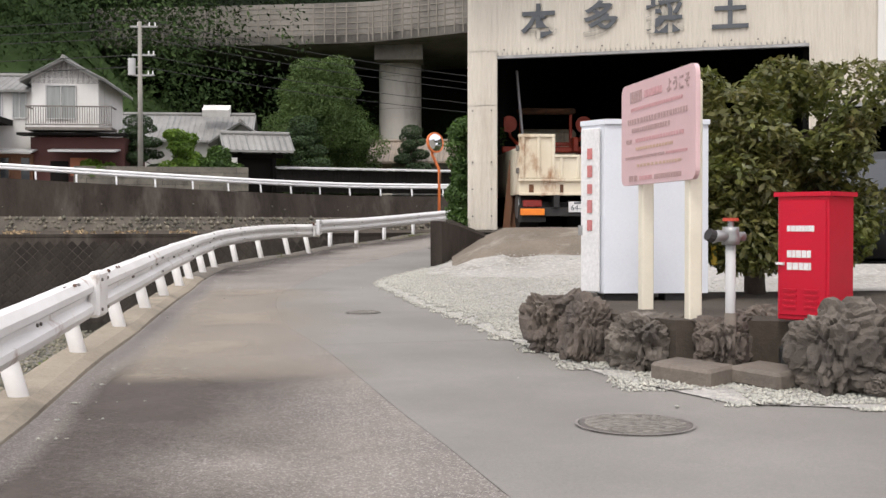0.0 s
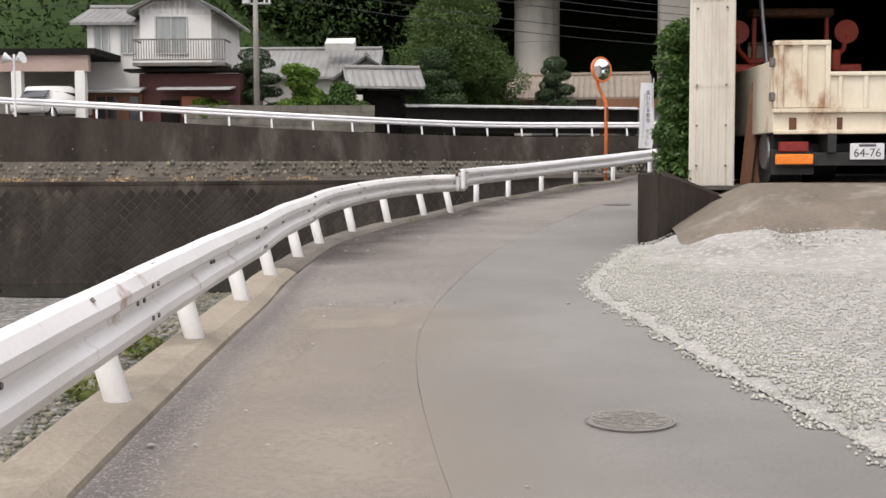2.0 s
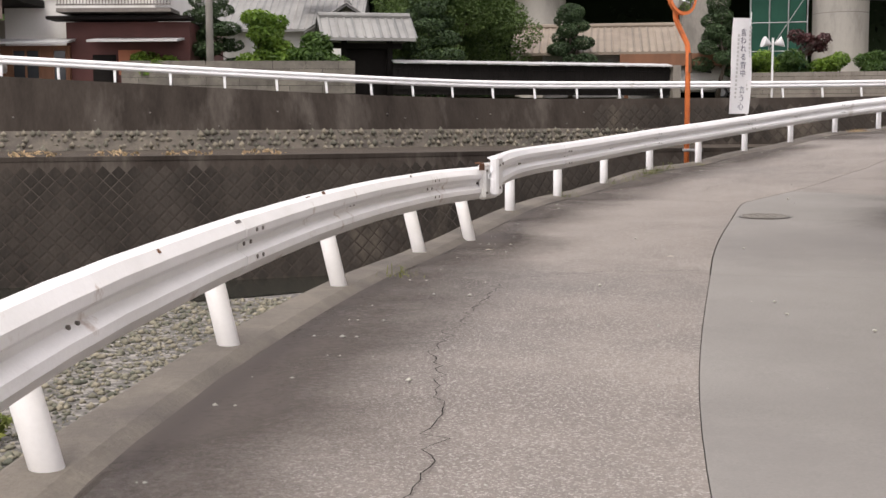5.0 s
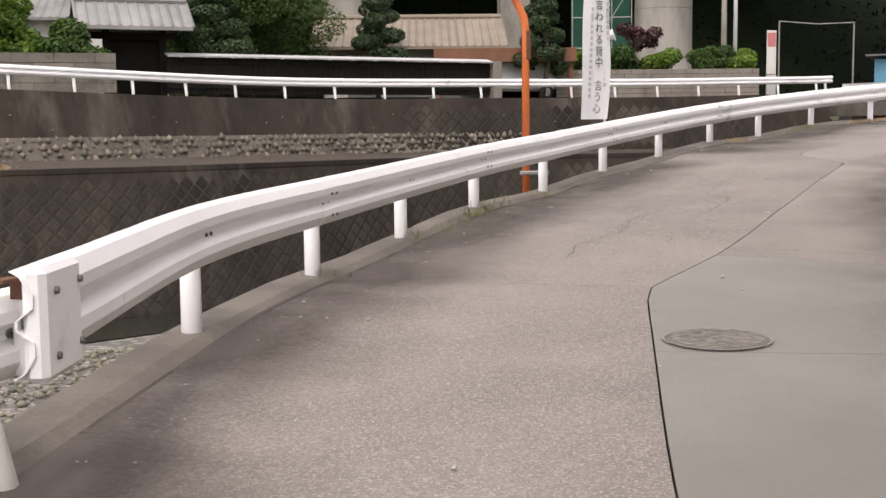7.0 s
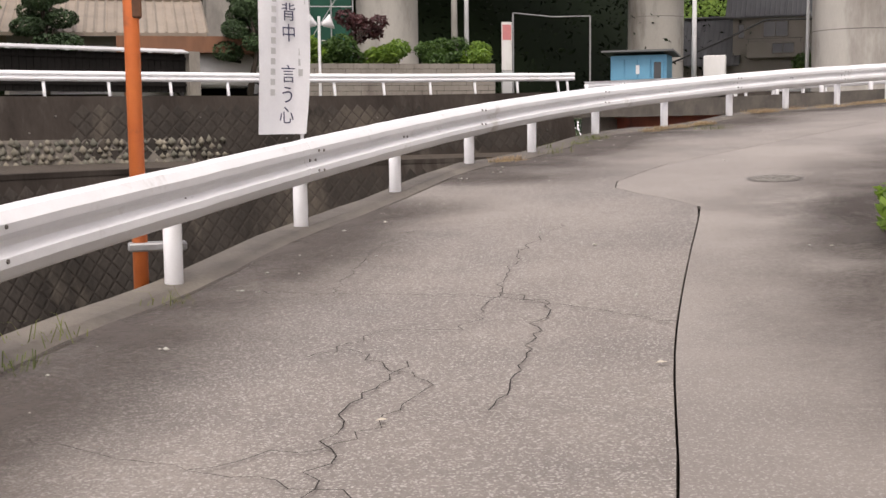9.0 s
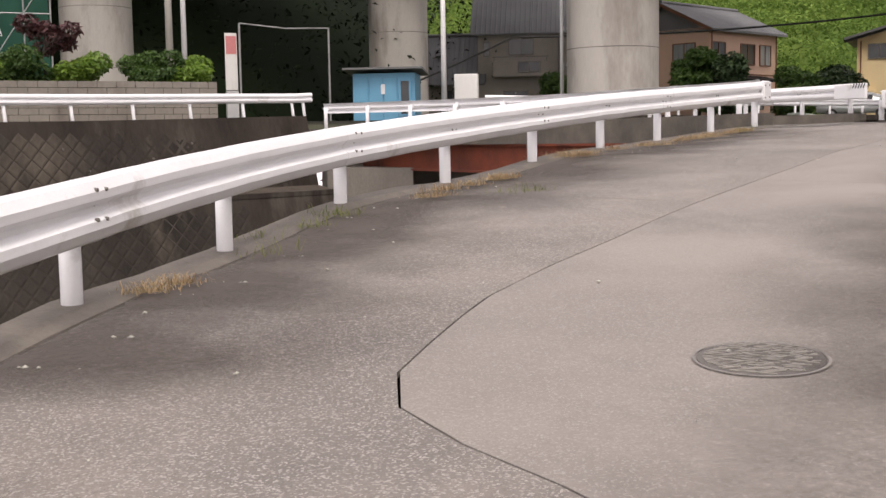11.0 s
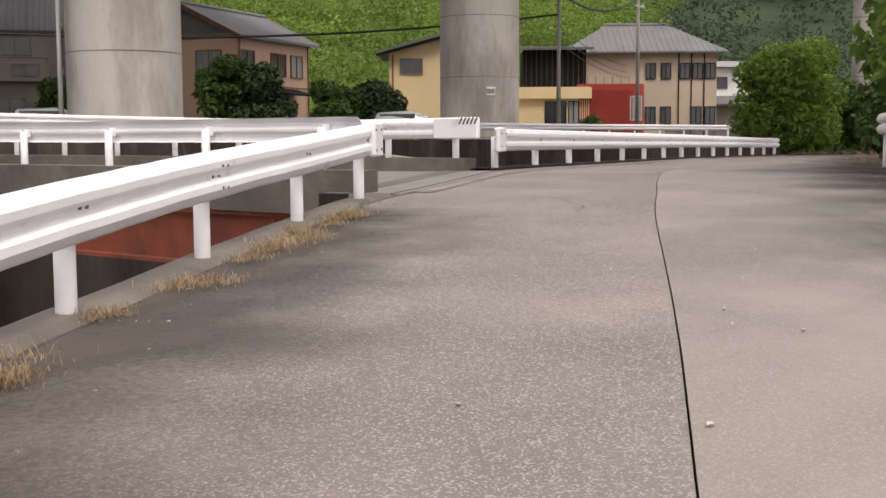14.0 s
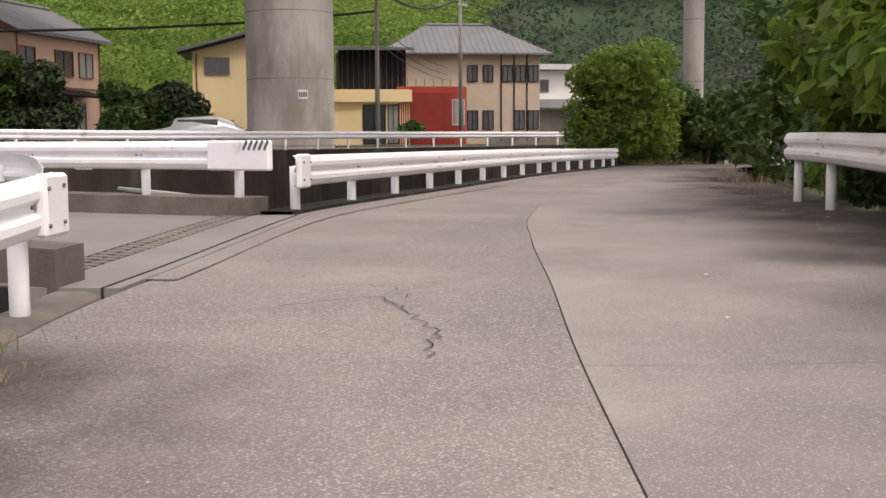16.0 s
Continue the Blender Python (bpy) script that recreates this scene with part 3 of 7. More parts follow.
    return meshed(name, vs, fs, material, label=label, category="retaining wall", kind="structure")


bank_wall("river_wall_near", offset(BANK, -0.15), 0.0, BED_Z - 0.3, WALLB, 0.2, 0.5, "dark stained concrete river wall")
bank_wall("river_wall_road", offset([p for p in BANK_ALL[len(BANK):] if p.x > 22.8], -0.3), 0.05, BED_Z - 0.3, WALLB, 0.4, 0.3, "dark concrete river wall beyond the bridge")


# far bank: upper wall with a band of rubble at its foot, a ledge, and a lower wall of lattice blocks
def back(line):
    return [p.copy() for p in line[::-1]]


UP = offset(FAR, 0.1)
ns = normals(UP)
vs, fs = [], []
for p, s in zip(UP, ns):
    vs += [p + Vector((0, 0, 0.06)), p + s * 0.55 + Vector((0, 0, 0.7 - p.z)), p - s * 0.4 + Vector((0, 0, 0.7 - p.z)), p - s * 0.4 + Vector((0, 0, 0.06))]
for i in range(len(UP) - 1):
    for j in range(4):
        q = (j + 1) % 4
        fs.append((4 * i + j, 4 * i + q, 4 * i + 4 + q, 4 * i + 4 + j))
meshed("far_wall_upper", vs, fs, WALLC, label="dark weathered concrete retaining wall", category="retaining wall", kind="structure")
FAR_RUB = [p for p in UP if -32 < p.x < 3]
vs, fs = [], []
for p, s in zip(FAR_RUB, normals(FAR_RUB)):
    g_ = 0.55 / (p.z - 0.64)
    vs += [p + s * (g_ * (p.z - 0.7) + 0.03) + Vector((0, 0, 0.7 - p.z)), p + s * (g_ * (p.z - 1.62) + 0.03) + Vector((0, 0, 1.62 - p.z))]
fs = [(2 * i, 2 * i + 2, 2 * i + 3, 2 * i + 1) for i in range(len(FAR_RUB) - 1)]
meshed("mortar_band", vs, fs, CURB, label="grey mortar bed of the rubble band", category="retaining wall", kind="structure")
LEDGE_Z = 0.78
LOW = [p + s * w for p, s, w in zip(FAR, ns, [3.4 - 2.0 * smooth01(-8, 4, p.x) for p in FAR])]
for p in LOW:
    p.z = LEDGE_Z
vs, fs = ribbon(LOW, [Vector((p.x, p.y, 1.0)) + s * 0.3 for p, s in zip(FAR, ns)])
meshed("far_ledge", vs, fs, SOIL, label="earthy ledge between the two river walls", category="ledge", kind="structure")
vs, fs = [], []
for p, s in zip(LOW, ns):
    vs += [p + Vector((0, 0, 0.05)), p + s * 0.12 + Vector((0, 0, 0.05)), p + s * 0.12 + Vector((0, 0, -0.08)), p + s * 0.1 + Vector((0, 0, -0.08)), p + s * 1.1 + Vector((0, 0, BED_Z - 0.3 - LEDGE_Z)), p - s * 0.5 + Vector((0, 0, BED_Z - 0.3 - LEDGE_Z)), p - s * 0.5 + Vector((0, 0, 0.05))]
for i in range(len(LOW) - 1):
    for j in range(7):
        q = (j + 1) % 7
        fs.append((7 * i + j, 7 * i + q, 7 * i + 7 + q, 7 * i + 7 + j))
far_low = meshed("far_wall_lower", vs, fs, WALLC, label="dark battered river wall of lattice blocks", category="retaining wall", kind="structure")
bank_wall("far_wall_beyond", [p.copy() for p in offset(FAR2, 0.1)][::-1], 0.05, BED_Z - 0.3, WALLC, 0.4, 0.4, "dark concrete river wall beyond the bridge")
vs, fs = ribbon([p + s * 1.2 + Vector((0, 0, BED_Z + 0.03 - p.z)) for p, s in zip(LOW, ns)], [p + s * (5.0 + 1.2 * math.sin(i * 0.35)) + Vector((0, 0, BED_Z + 0.03 - p.z)) for i, (p, s) in enumerate(zip(LOW, ns))])
meshed("river_water", vs, fs, WATER, label="shallow dark water at the wall's foot", category="water", kind="structure")


# ---------------------------------------------------------------- road
def arc(line):
    s = [0.0]
    for a, b in zip(line, line[1:]):
        s.append(s[-1] + (b - a).length)
    return s


def at_fraction(line, s, k):
    k = min(max(k, 0), s[-1])
    i = min(max(int(np.searchsorted(s, k)) - 1, 0), len(line) - 2)
    u = (k - s[i]) / max(1e-6, s[i + 1] - s[i])
    return line[i].lerp(line[i + 1], u)


def cross(line, p, n):
    """Where the line passes the section through p along n."""
    t = Vector((n.y, -n.x, 0))
    best = min(range(len(line)), key=lambda i: abs((line[i] - p).dot(t)) * 6 + (line[i] - p).length)
    lo, hi = max(0, best - 1), min(len(line) - 1, best + 1)
    a, b = line[lo], line[hi]
    da, db = (a - p).dot(t), (b - p).dot(t)
    k = 0.5 if abs(db - da) < 1e-6 else min(1.5, max(-0.5, -da / (db - da)))
    return a.lerp(b, k)


JS = arc(JOINT)
JN = normals(JOINT)
road = empty("road", (0, 0, 0), label="worn grey concrete road in two lanes of slabs", category="road", kind="structure")
LEFT_ALL = EDGE_L + [Vector((p.x, p.y, level(p.x, p.y))) for p in offset(BANK_ALL[len(BANK):], 0.4)]


def slab(s0, s1, edge, material, gap_in, seed):
    """One cast slab between the middle joint and an edge of the road."""
    n = max(2, int((s1 - s0) / 0.5) + 1)
    rows, m = [], 7
    sgn = 1 if edge is RIGHT else -1
    for i in range(n + 1):
        k = s0 + 0.003 + (s1 - s0 - 0.006) * i / n
        p = at_fraction(JOINT, JS, k)
        d = at_fraction(JOINT, JS, k + 0.3) - at_fraction(JOINT, JS, k - 0.3)
        nn = Vector((d.y, -d.x, 0)).normalized() * sgn
        e = cross(edge, p, nn)
        w = max(0.25, (e - p).dot(nn))
        row = []
        for j in range(m + 1):
            u = gap_in + (w - gap_in) * j / m
            q = p + nn * u
            z = level(q.x, q.y) + 0.006 * noise.noise(q * 0.5)
            row.append(Vector((q.x, q.y, z)))
        rows.append(row)
    vs = [v for r in rows for v in r] + [v - Vector((0, 0, 0.027)) for r in (rows[0], rows[-1]) for v in r] + [r[0] - Vector((0, 0, 0.027)) for r in rows]
    fs = [(i * (m + 1) + j, i * (m + 1) + j + 1, (i + 1) * (m + 1) + j + 1, (i + 1) * (m + 1) + j) for i in range(n) for j in range(m)]
    b = (n + 1) * (m + 1)
    for e, r in ((0, 0), (1, n)):
        for j in range(m):
            fs.append((r * (m + 1) + j, r * (m + 1) + j + 1, b + e * (m + 1) + j + 1, b + e * (m + 1) + j))
    c = b + 2 * (m + 1)
    for i in range(n):
        fs.append((i * (m + 1), (i + 1) * (m + 1), c + i + 1, c + i))
    return meshed("slab", vs, fs, material, road)


def station(x, y):
    i = min(range(len(JOINT)), key=lambda q: (JOINT[q].x - x) ** 2 + (JOINT[q].y - y) ** 2)
    return JS[i]


CUTS_L = [0, 12, 24, station(0.23, 4.56), station(-0.3, 6.5), station(-1.9, 13.5), station(-1.9, 19), station(-1.25, 25.3), station(-0.13, 30.9), station(2.33, 35.29), station(5.4, 40.6), station(8.6, 43.49), station(14.85, 46.96), station(17.9, 48.6), station(21.7, 50.5), station(27, 52), station(33, 54), station(40, 55), JS[-1]]
CUTS_R = [0, 20, station(0.5, 4), station(-0.95, 9), station(-1.95, 17), station(-1.2, 25.2), station(-0.5, 29.2), station(0.78, 32.24), station(4.2, 38.6), station(10, 44.3), station(17.1, 48.2), station(24, 51), station(33, 54), station(45, 56), JS[-1]]
BARE = station(-0.9, 27.0)
for i, (a, b) in enumerate(zip(CUTS_L, CUTS_L[1:])):
    slab(a, b, LEFT_ALL, ROAD, 0.002 if b < BARE or a > station(20, 49.5) else 0.005, i)
for i, (a, b) in enumerate(zip(CUTS_R, CUTS_R[1:])):
    slab(a, b, RIGHT, ROAD2 if b < station(0.9, 32.4) else ROAD3, 0.002 if b < BARE or a > station(20, 49.5) else 0.005, i + 50)

# raised kerb on which the posts stand
kerb_path = [Vector((p.x, p.y, level(p.x, p.y))) for p in BANK]
r = rng(5)
k17 = min(range(len(kerb_path)), key=lambda i: abs(kerb_path[i].y - 17.2))
for path, w_, m_, lb in ((kerb_path[:k17 + 1], 0.15, CURB_PALE, "pale beige concrete kerb under the guardrail"), (kerb_path[k17:], 0.155, CURB, "dark stained uneven concrete kerb under the guardrail")):
    vs, fs = sweep(path, [(-0.17, -0.35), (-0.17, 0.03), (-0.13, 0.05), (w_ - 0.09, 0.045), (w_ - 0.01, 0.01), (w_, -0.016), (w_ + 0.3, -0.022), (w_ + 0.3, -0.35)])
    vs = [v + Vector((0, 0, 0.012 * noise.noise(v * 3))) for v in vs]
    meshed("kerb", vs, fs, m_, label=lb, category="kerb", kind="structure")


def strip(name, line, d0, d1, material, up=0.011):
    """A film on the road between two distances from a line, with UV across it."""
    N_ = normals(line)
    M_ = 5
    vs, fs, uvs = [], [], []
    for p, s in zip(line, N_):
        for j in range(M_ + 1):
            q = p + s * (d0 + (d1 - d0) * j / M_)
            vs.append((q.x, q.y, level(q.x, q.y) + up))
    for i in range(len(line) - 1):
        for j in range(M_):
            b = i * (M_ + 1) + j
            fs.append((b, b + 1, b + M_ + 2, b + M_ + 1))
    ob = meshed(name, vs, fs, material, road)
    uv = ob.data.uv_layers.new(name="UVMap")
    for lp in ob.data.loops:
        uv.data[lp.index].uv = ((lp.vertex_index % (M_ + 1)) / M_, (lp.vertex_index // (M_ + 1)) / (len(line) - 1))
    return ob


k18 = min(range(len(BANK)), key=lambda i: abs(BANK[i].y - 17.5))
kb = min(range(len(BANK)), key=lambda i: abs(BANK[i].y - 41.0))
strip("dirt_film", BANK[k18:kb], 0.0, 1.35, DIRT)
strip("dirt_film", BANK[kb:-2], 0.0, 2.0, DIRT)
rr = [p for p in RIGHT if p.x > 14 and p.x < 52]
strip("dirt_film", rr, 0.4, -2.4, DIRT)
rr = [p for p in RIGHT if 27 < p.y < 38.5 and p.x < 8]
strip("dirt_film", rr, 0.3, -1.6, DIRT)
strip("dirt_film", [p for p in RIGHT if 5.0 < p.x < 14 and p.y > 36], 0.3, -1.9, DIRT)
k9 = min(range(len(BANK)), key=lambda i: abs(BANK[i].y - 7))
k15 = min(range(len(BANK)), key=lambda i: abs(BANK[i].y - 15.5))
strip("slab_edge", BANK_ALL[len(BANK):], -0.2, 0.6, ROAD, 0.009)
strip("dust_film", BANK[k9:k15], 0.3, 2.3, DUST)
strip("dirt_film", [p for p in BANK if -12 < p.y < 8.5], 0.25, 2.0, DIRT, 0.0105)


# ---------------------------------------------------------------- guardrails
WAVE = [(0.0, 0.0), (0.03, 0.02), (0.062, 0.075), (0.06, 0.12), (0.012, 0.16), (0.012, 0.19), (0.06, 0.23), (0.062, 0.275), (0.03, 0.33), (0.0, 0.35)]


def wave_profile(h, depth=1.0, t=0.008):
    k = h / 0.35
    return [(a * depth, b * k) for a, b in WAVE] + [(a * depth - t, b * k) for a, b in WAVE[::-1]]


def guardrail(name, posts, tops, height, radius, lean=0.0, paint=None, label="", flip=1, seg=2, square=False, base=0.05, seed=1, bolts=True, group="", post_in=0.09, bare=()):
    """A W-beam rail: beams that overlap at every second post, a post each, bolts."""
    paint = paint or WHITE
    r = rng(seed)
    g = empty(name, tuple(posts[0]), label=label, category="guardrail", group=group)
    inv = Matrix.Translation(-Vector(posts[0]))
    tops = list(tops) if isinstance(tops, (list, tuple)) else [tops] * len(posts)
    crest = [Vector((p[0], p[1], p[2] + t_)) for p, t_ in zip(posts, tops)]
    for _ in range(2):
        crest = [Vector(crest[0])] + [Vector((b.x, b.y, (a.z + 2 * b.z + c.z) / 4)) for a, b, c in zip(crest, crest[1:], crest[2:])] + [crest[-1]]
    line = smooth_line(crest, 0.25)
    s = arc(line)
    marks = [s[min(range(len(line)), key=lambda i: (line[i] - c).length)] for c in crest]
    cuts = list(range(0, len(posts), seg))
    if cuts[-1] != len(posts) - 1:
        cuts.append(len(posts) - 1)
    for n, (a, b) in enumerate(zip(cuts, cuts[1:])):
        k0, k1 = marks[a] - 0.15, marks[b] + 0.15
        n_ = max(4, int((k1 - k0) / 0.25))
        pts = [at_fraction(line, s, k0 + (k1 - k0) * i / n_) + Vector((0, 0, -height + 0.004 * noise.noise(Vector((k0 + i, seed, 0))))) for i in range(n_ + 1)]
        if k0 < 0:
            pts[0] = line[0] + (line[0] - line[1]).normalized() * 0.3 - Vector((0, 0, height))
        if b == len(posts) - 1:
            pts[-1] = line[-1] + (line[-1] - line[-2]).normalized() * 0.3 - Vector((0, 0, height))
        prof = [((x + max(0.0, post_in) + 0.004 * (n % 2)) * flip, z) for x, z in wave_profile(height)]
        v, f = sweep([inv @ p for p in pts], prof)
        meshed("beam", v, f, paint, g)
    ns_ = normals([Vector(p) for p in posts])
    for i, (p, q, top_) in enumerate(zip(posts, ns_, tops)):
        p = inv @ Vector(p)
        q = q * flip
        if i in bare:
            continue
        tip = p + Vector((0, 0, top_ - 0.13)) - q * min(0.0, -post_in if post_in < 0 else 0.0) - q * lean * 0.9
        tilt = lean * (0.2 + 0.6 * r.rand())
        along = Vector((q.y, -q.x, 0)) * flip
        foot_ = p - along * tilt + Vector((0, 0, -0.3)) + q * lean * 0.5
        if square:
            bm = boxes(((foot_ + tip) / 2, (0.1, 0.1, (tip - foot_).length), Matrix.Rotation(math.atan2(q.y, q.x), 4, "Z")))
        else:
            bm = rod([foot_, foot_.lerp(tip, 0.5), tip], radius, radius, 12)
        ps = part("post", bm, paint, g, smooth=not square)
        part("bracket", boxes((p + Vector((0, 0, top_ - height / 2)) + q * (post_in * 0.5), (abs(post_in) + 0.01, 0.07, 0.12), Matrix.Rotation(math.atan2(q.y, q.x), 4, "Z"))), paint, g)
        if bolts:
            marks_ = [(-0.1, 0.72), (0.0, 0.72), (-0.1, 0.27), (0.0, 0.27), (-0.05, 0.5), (0.06, 0.5)] if i % seg == 0 else [(-0.04, 0.5), (0.04, 0.5)]
            for du, dz in marks_:
                c = p + along * du + q * (max(0.0, post_in) + (0.064 if dz != 0.5 else 0.016)) + Vector((0, 0, top_ - height + height * dz))
                part("bolt", rod([c - q * 0.01, c + q * 0.008], 0.013, 0.011, 6), BOLT, g)
    return g


def end_wing(g, p, d, q, height, tops, paint):
    """The flat rounded plate at a rail's end."""
    base = Vector(g.matrix_world.translation)
    c = Vector(p) - base + Vector((0, 0, tops - height / 2)) + q * 0.15
    bm = boxes((c + d * 0.12, (0.34, 0.075, height * 1.03), Matrix.Rotation(math.atan2(d.y, d.x), 4, "Z")), bevel=0.02)
    w = part("end_plate", bm, paint, g)
    for du, dz in ((-0.02, 0.1), (0.2, 0.1), (-0.02, -0.1), (0.2, -0.1)):
        b = c + d * du + q * 0.037 + Vector((0, 0, dz))
        part("bolt", rod([b, b + q * 0.012], 0.014, 0.012, 6), BOLT, w)
    return w


P1 = [Vector((x, y, level(x, y) + 0.03)) for x, y in POSTS1]
P2 = [Vector((x, y, level(x, y) + 0.04)) for x, y in POSTS2]
TOPS1 = [0.55 + 0.009 * i for i in range(10)] + [0.68, 0.71, 0.69, 0.66]
rail1 = guardrail("guardrail", P1, TOPS1, 0.295, 0.055, 0.13, WHITE_OLD, "old white W-beam guardrail with chipped rusty dents beside the river", seed=3)
rail2 = guardrail("guardrail", P2, [0.745, 0.685] + [0.662] * 8 + [0.67, 0.68, 0.69, 0.7, 0.71, 0.73, 0.75], 0.325, 0.055, 0.0, WHITE, "clean white W-beam guardrail on round posts along the river", seed=4, seg=2, bare=(0,))
end_wing(rail1, P1[-1], (P1[-1] - P1[-2]).normalized(), side(P1[-2], P1[-1]), 0.32, 0.685, WHITE_OLD)
end_wing(rail2, P2[0], (P2[0] - P2[1]).normalized(), side(P2[0], P2[1]), 0.34, 0.75, WHITE)
end_wing(rail1, P1[2], (P1[2] - P1[3]).normalized(), side(P1[2], P1[3]), 0.3, TOPS1[2] + 0.01, WHITE_OLD)
joint_at = P1[-1] - Vector(rail1.matrix_world.translation)
for du, dz, lx, lz in ((-0.12, 0.7, 0.1, 0.012), (-0.055, 0.66, 0.012, 0.06), (0.24, 0.707, 0.07, 0.01)):
    dj = (P1[-1] - P1[-2]).normalized()
    part("rust_edge", boxes((joint_at + dj * du + side(P1[-2], P1[-1]) * 0.155 + Vector((0, 0, dz)), (lx, 0.05, lz), Matrix.Rotation(math.atan2(dj.y, dj.x), 4, "Z"))), RUST, rail1, "rusted edge of the old rail's end")
end_wing(rail2, P2[-1], (P2[-1] - P2[-2]).normalized(), side(P2[-2], P2[-1]), 0.335, 0.755, WHITE)


# ---------------------------------------------------------------- bridge
def prism(outline, z0, z1, bm=None):
    bm = bm or bmesh.new()
    lo = [bm.verts.new((x, y, z0)) for x, y in outline]
    hi = [bm.verts.new((x, y, z1)) for x, y in outline]
    n = len(outline)
    bm.faces.new(lo[::-1])
    bm.faces.new(hi)
    for i in range(n):
        bm.faces.new((lo[i], lo[(i + 1) % n], hi[(i + 1) % n], hi[i]))
    return bm


bridge = empty("bridge", (16.6, 51.6, 2.4), label="concrete deck bridge on red steel girders", category="bridge", kind="structure")
off = Matrix.Translation((-16.6, -51.6, -2.4))


def bridge_part(name, bm, material, label=""):
    bmesh.ops.transform(bm, matrix=off, verts=bm.verts)
    return part(name, bm, material, bridge, label)


def plate(outline, depth, up):
    """A flat slab whose upper corners follow the road's height."""
    bm = bmesh.new()
    hi = [bm.verts.new((x, y, level(x, y) + up)) for x, y in outline]
    lo = [bm.verts.new((x, y, level(x, y) - depth)) for x, y in outline]
    n = len(outline)
    bm.faces.new(hi), bm.faces.new(lo[::-1])
    for i in range(n):
        bm.faces.new((lo[i], lo[(i + 1) % n], hi[(i + 1) % n], hi[i]))
    return bm


bridge_part("deck", plate([(17.75, 52.2), (18.2, 52.42), (20.4, 53.4), (22.9, 54.55), (22.9, 71.0), (16.6, 71.0), (17.5, 65.7), (17.8, 61.0)], 0.2, 0.008), ROAD2)
for k in range(2, 8):
    x0, x1 = 15.9 + k * 0.875, 15.9 + (k + 1) * 0.875
    q = lambda x, w_: (x - 0.4 * w_, 50.98 + (x - 15.9) * 0.443 + 0.9 * w_)
    bridge_part("approach_slab", plate([q(x0, -0.12), q(x1, -0.12), q(x1, 0.5), q(x0, 0.5)], 0.3, 0.016), ROAD2)
    bridge_part("seam", plate([q(x0, -0.02), q(x1, -0.02), q(x1, 0.004), q(x0, 0.004)], 0.1, 0.019), GAP)
    bridge_part("joint_bed", plate([q(x0, 0.5), q(x1, 0.5), q(x1, 0.86), q(x0, 0.86)], 0.2, 0.0125), GAP)
bridge_part("deck_edge", prism([(17.5, 52.0), (17.92, 52.18), (18.1, 57.2), (18.0, 61.4), (17.7, 65.7), (16.95, 70.0), (16.75, 71.2), (16.3, 71.2), (16.5, 70.0), (17.25, 65.7), (17.55, 61.4), (17.66, 57.2)], 2.1, 2.62), CURB, "dark mossy concrete edge beam")
bridge_part("deck_edge", prism([(22.5, 54.45), (23.05, 54.6), (23.05, 71.0), (22.5, 71.0)], 2.1, 2.66), CURB, "mossy stained concrete edge beam")
for gx in (17.72, 19.3, 20.9, 22.5):
    bm = boxes(((gx, 61.9, 1.74), (0.04, 18.6, 0.68)), ((gx, 61.9, 1.4), (0.34, 18.6, 0.05)), ((gx, 61.9, 2.07), (0.22, 18.6, 0.05)))
    bridge_part("girder", bm, GIRDER, "rust-red painted steel girder")
bridge_part("abutment", prism([(16.6, 51.6), (23.4, 54.8), (23.2, 55.2), (17.4, 52.6)], -3.2, 1.36), PALEC, "pale concrete abutment")
bridge_part("abutment", prism([(16.8, 69.3), (23.2, 70.4), (23.2, 71.6), (16.8, 70.6)], -3.2, 2.1), PALEC, "pale concrete abutment")
bm = bmesh.new()
turn = Matrix.Rotation(math.atan2(0.443, 1), 4, "Z")
for k in range(11, 44):
    for w_ in (0.58, 0.77):
        x, y = 16.0 + k * 0.155 - 0.4 * w_ + (0.07 if w_ > 0.7 else 0), 50.98 + (0.1 + k * 0.155) * 0.443 + 0.9 * w_
        box(bm, (x, y, level(x, y) + 0.012), (0.085, 0.13, 0.02), turn)
bridge_part("expansion_joint", bm, PALEC, "toothed expansion joint worn pale")
bridge_part("abutment", prism([(16.36, 69.14), (17.58, 65.85), (18.58, 67.85), (17.36, 71.14)], -3.2, 1.45), PALEC, "pale concrete abutment")
box_at = (22.2, 56.3, 2.42)
near_b = [Vector((17.38, 52.2, 2.5))] + [Vector((17.8 + 0.05 * i - 0.042 * max(0, i - 2) ** 2, 52.95 + 2.12 * i, 2.58 + 0.03 * max(0, i - 3))) for i in range(9)]
far_b = [Vector((22.75, 71.0 - 1.85 * i, 2.64)) for i in range(9)] + [Vector((22.72, 54.75, 2.64))]
guardrail("guardrail", near_b[::-1], [0.66] * 9 + [0.72], 0.3, 0.055, 0, WHITE, "white guardrail on the bridge's upstream edge", flip=-1, seed=8, seg=3, bare=(9,))
rail_far_b = guardrail("guardrail", far_b, 0.66, 0.33, 0.055, 0, WHITE, "white bridge guardrail ending in a hazard-striped plate", flip=1, seed=9, seg=3)
W0 = [Vector((23.3 + (52.4 - 23.3) * i / 14 , 54.4 + (61.75 - 54.4) * (i / 14) + 0.35 * math.sin(math.pi * i / 14), 0)) for i in range(15)]
for p in W0:
    p.z = level(p.x, p.y) + 0.02
rail_w = guardrail("guardrail", W0, 0.66, 0.36, 0.06, 0, WHITE, "long white guardrail along the road past the bridge", seed=10, seg=3)
R0 = [Vector((x, y, level(x, y) + 0.03)) for x, y in ((20.0, 46.3), (23.7, 47.85), (26.4, 48.95), (28.3, 49.75))]
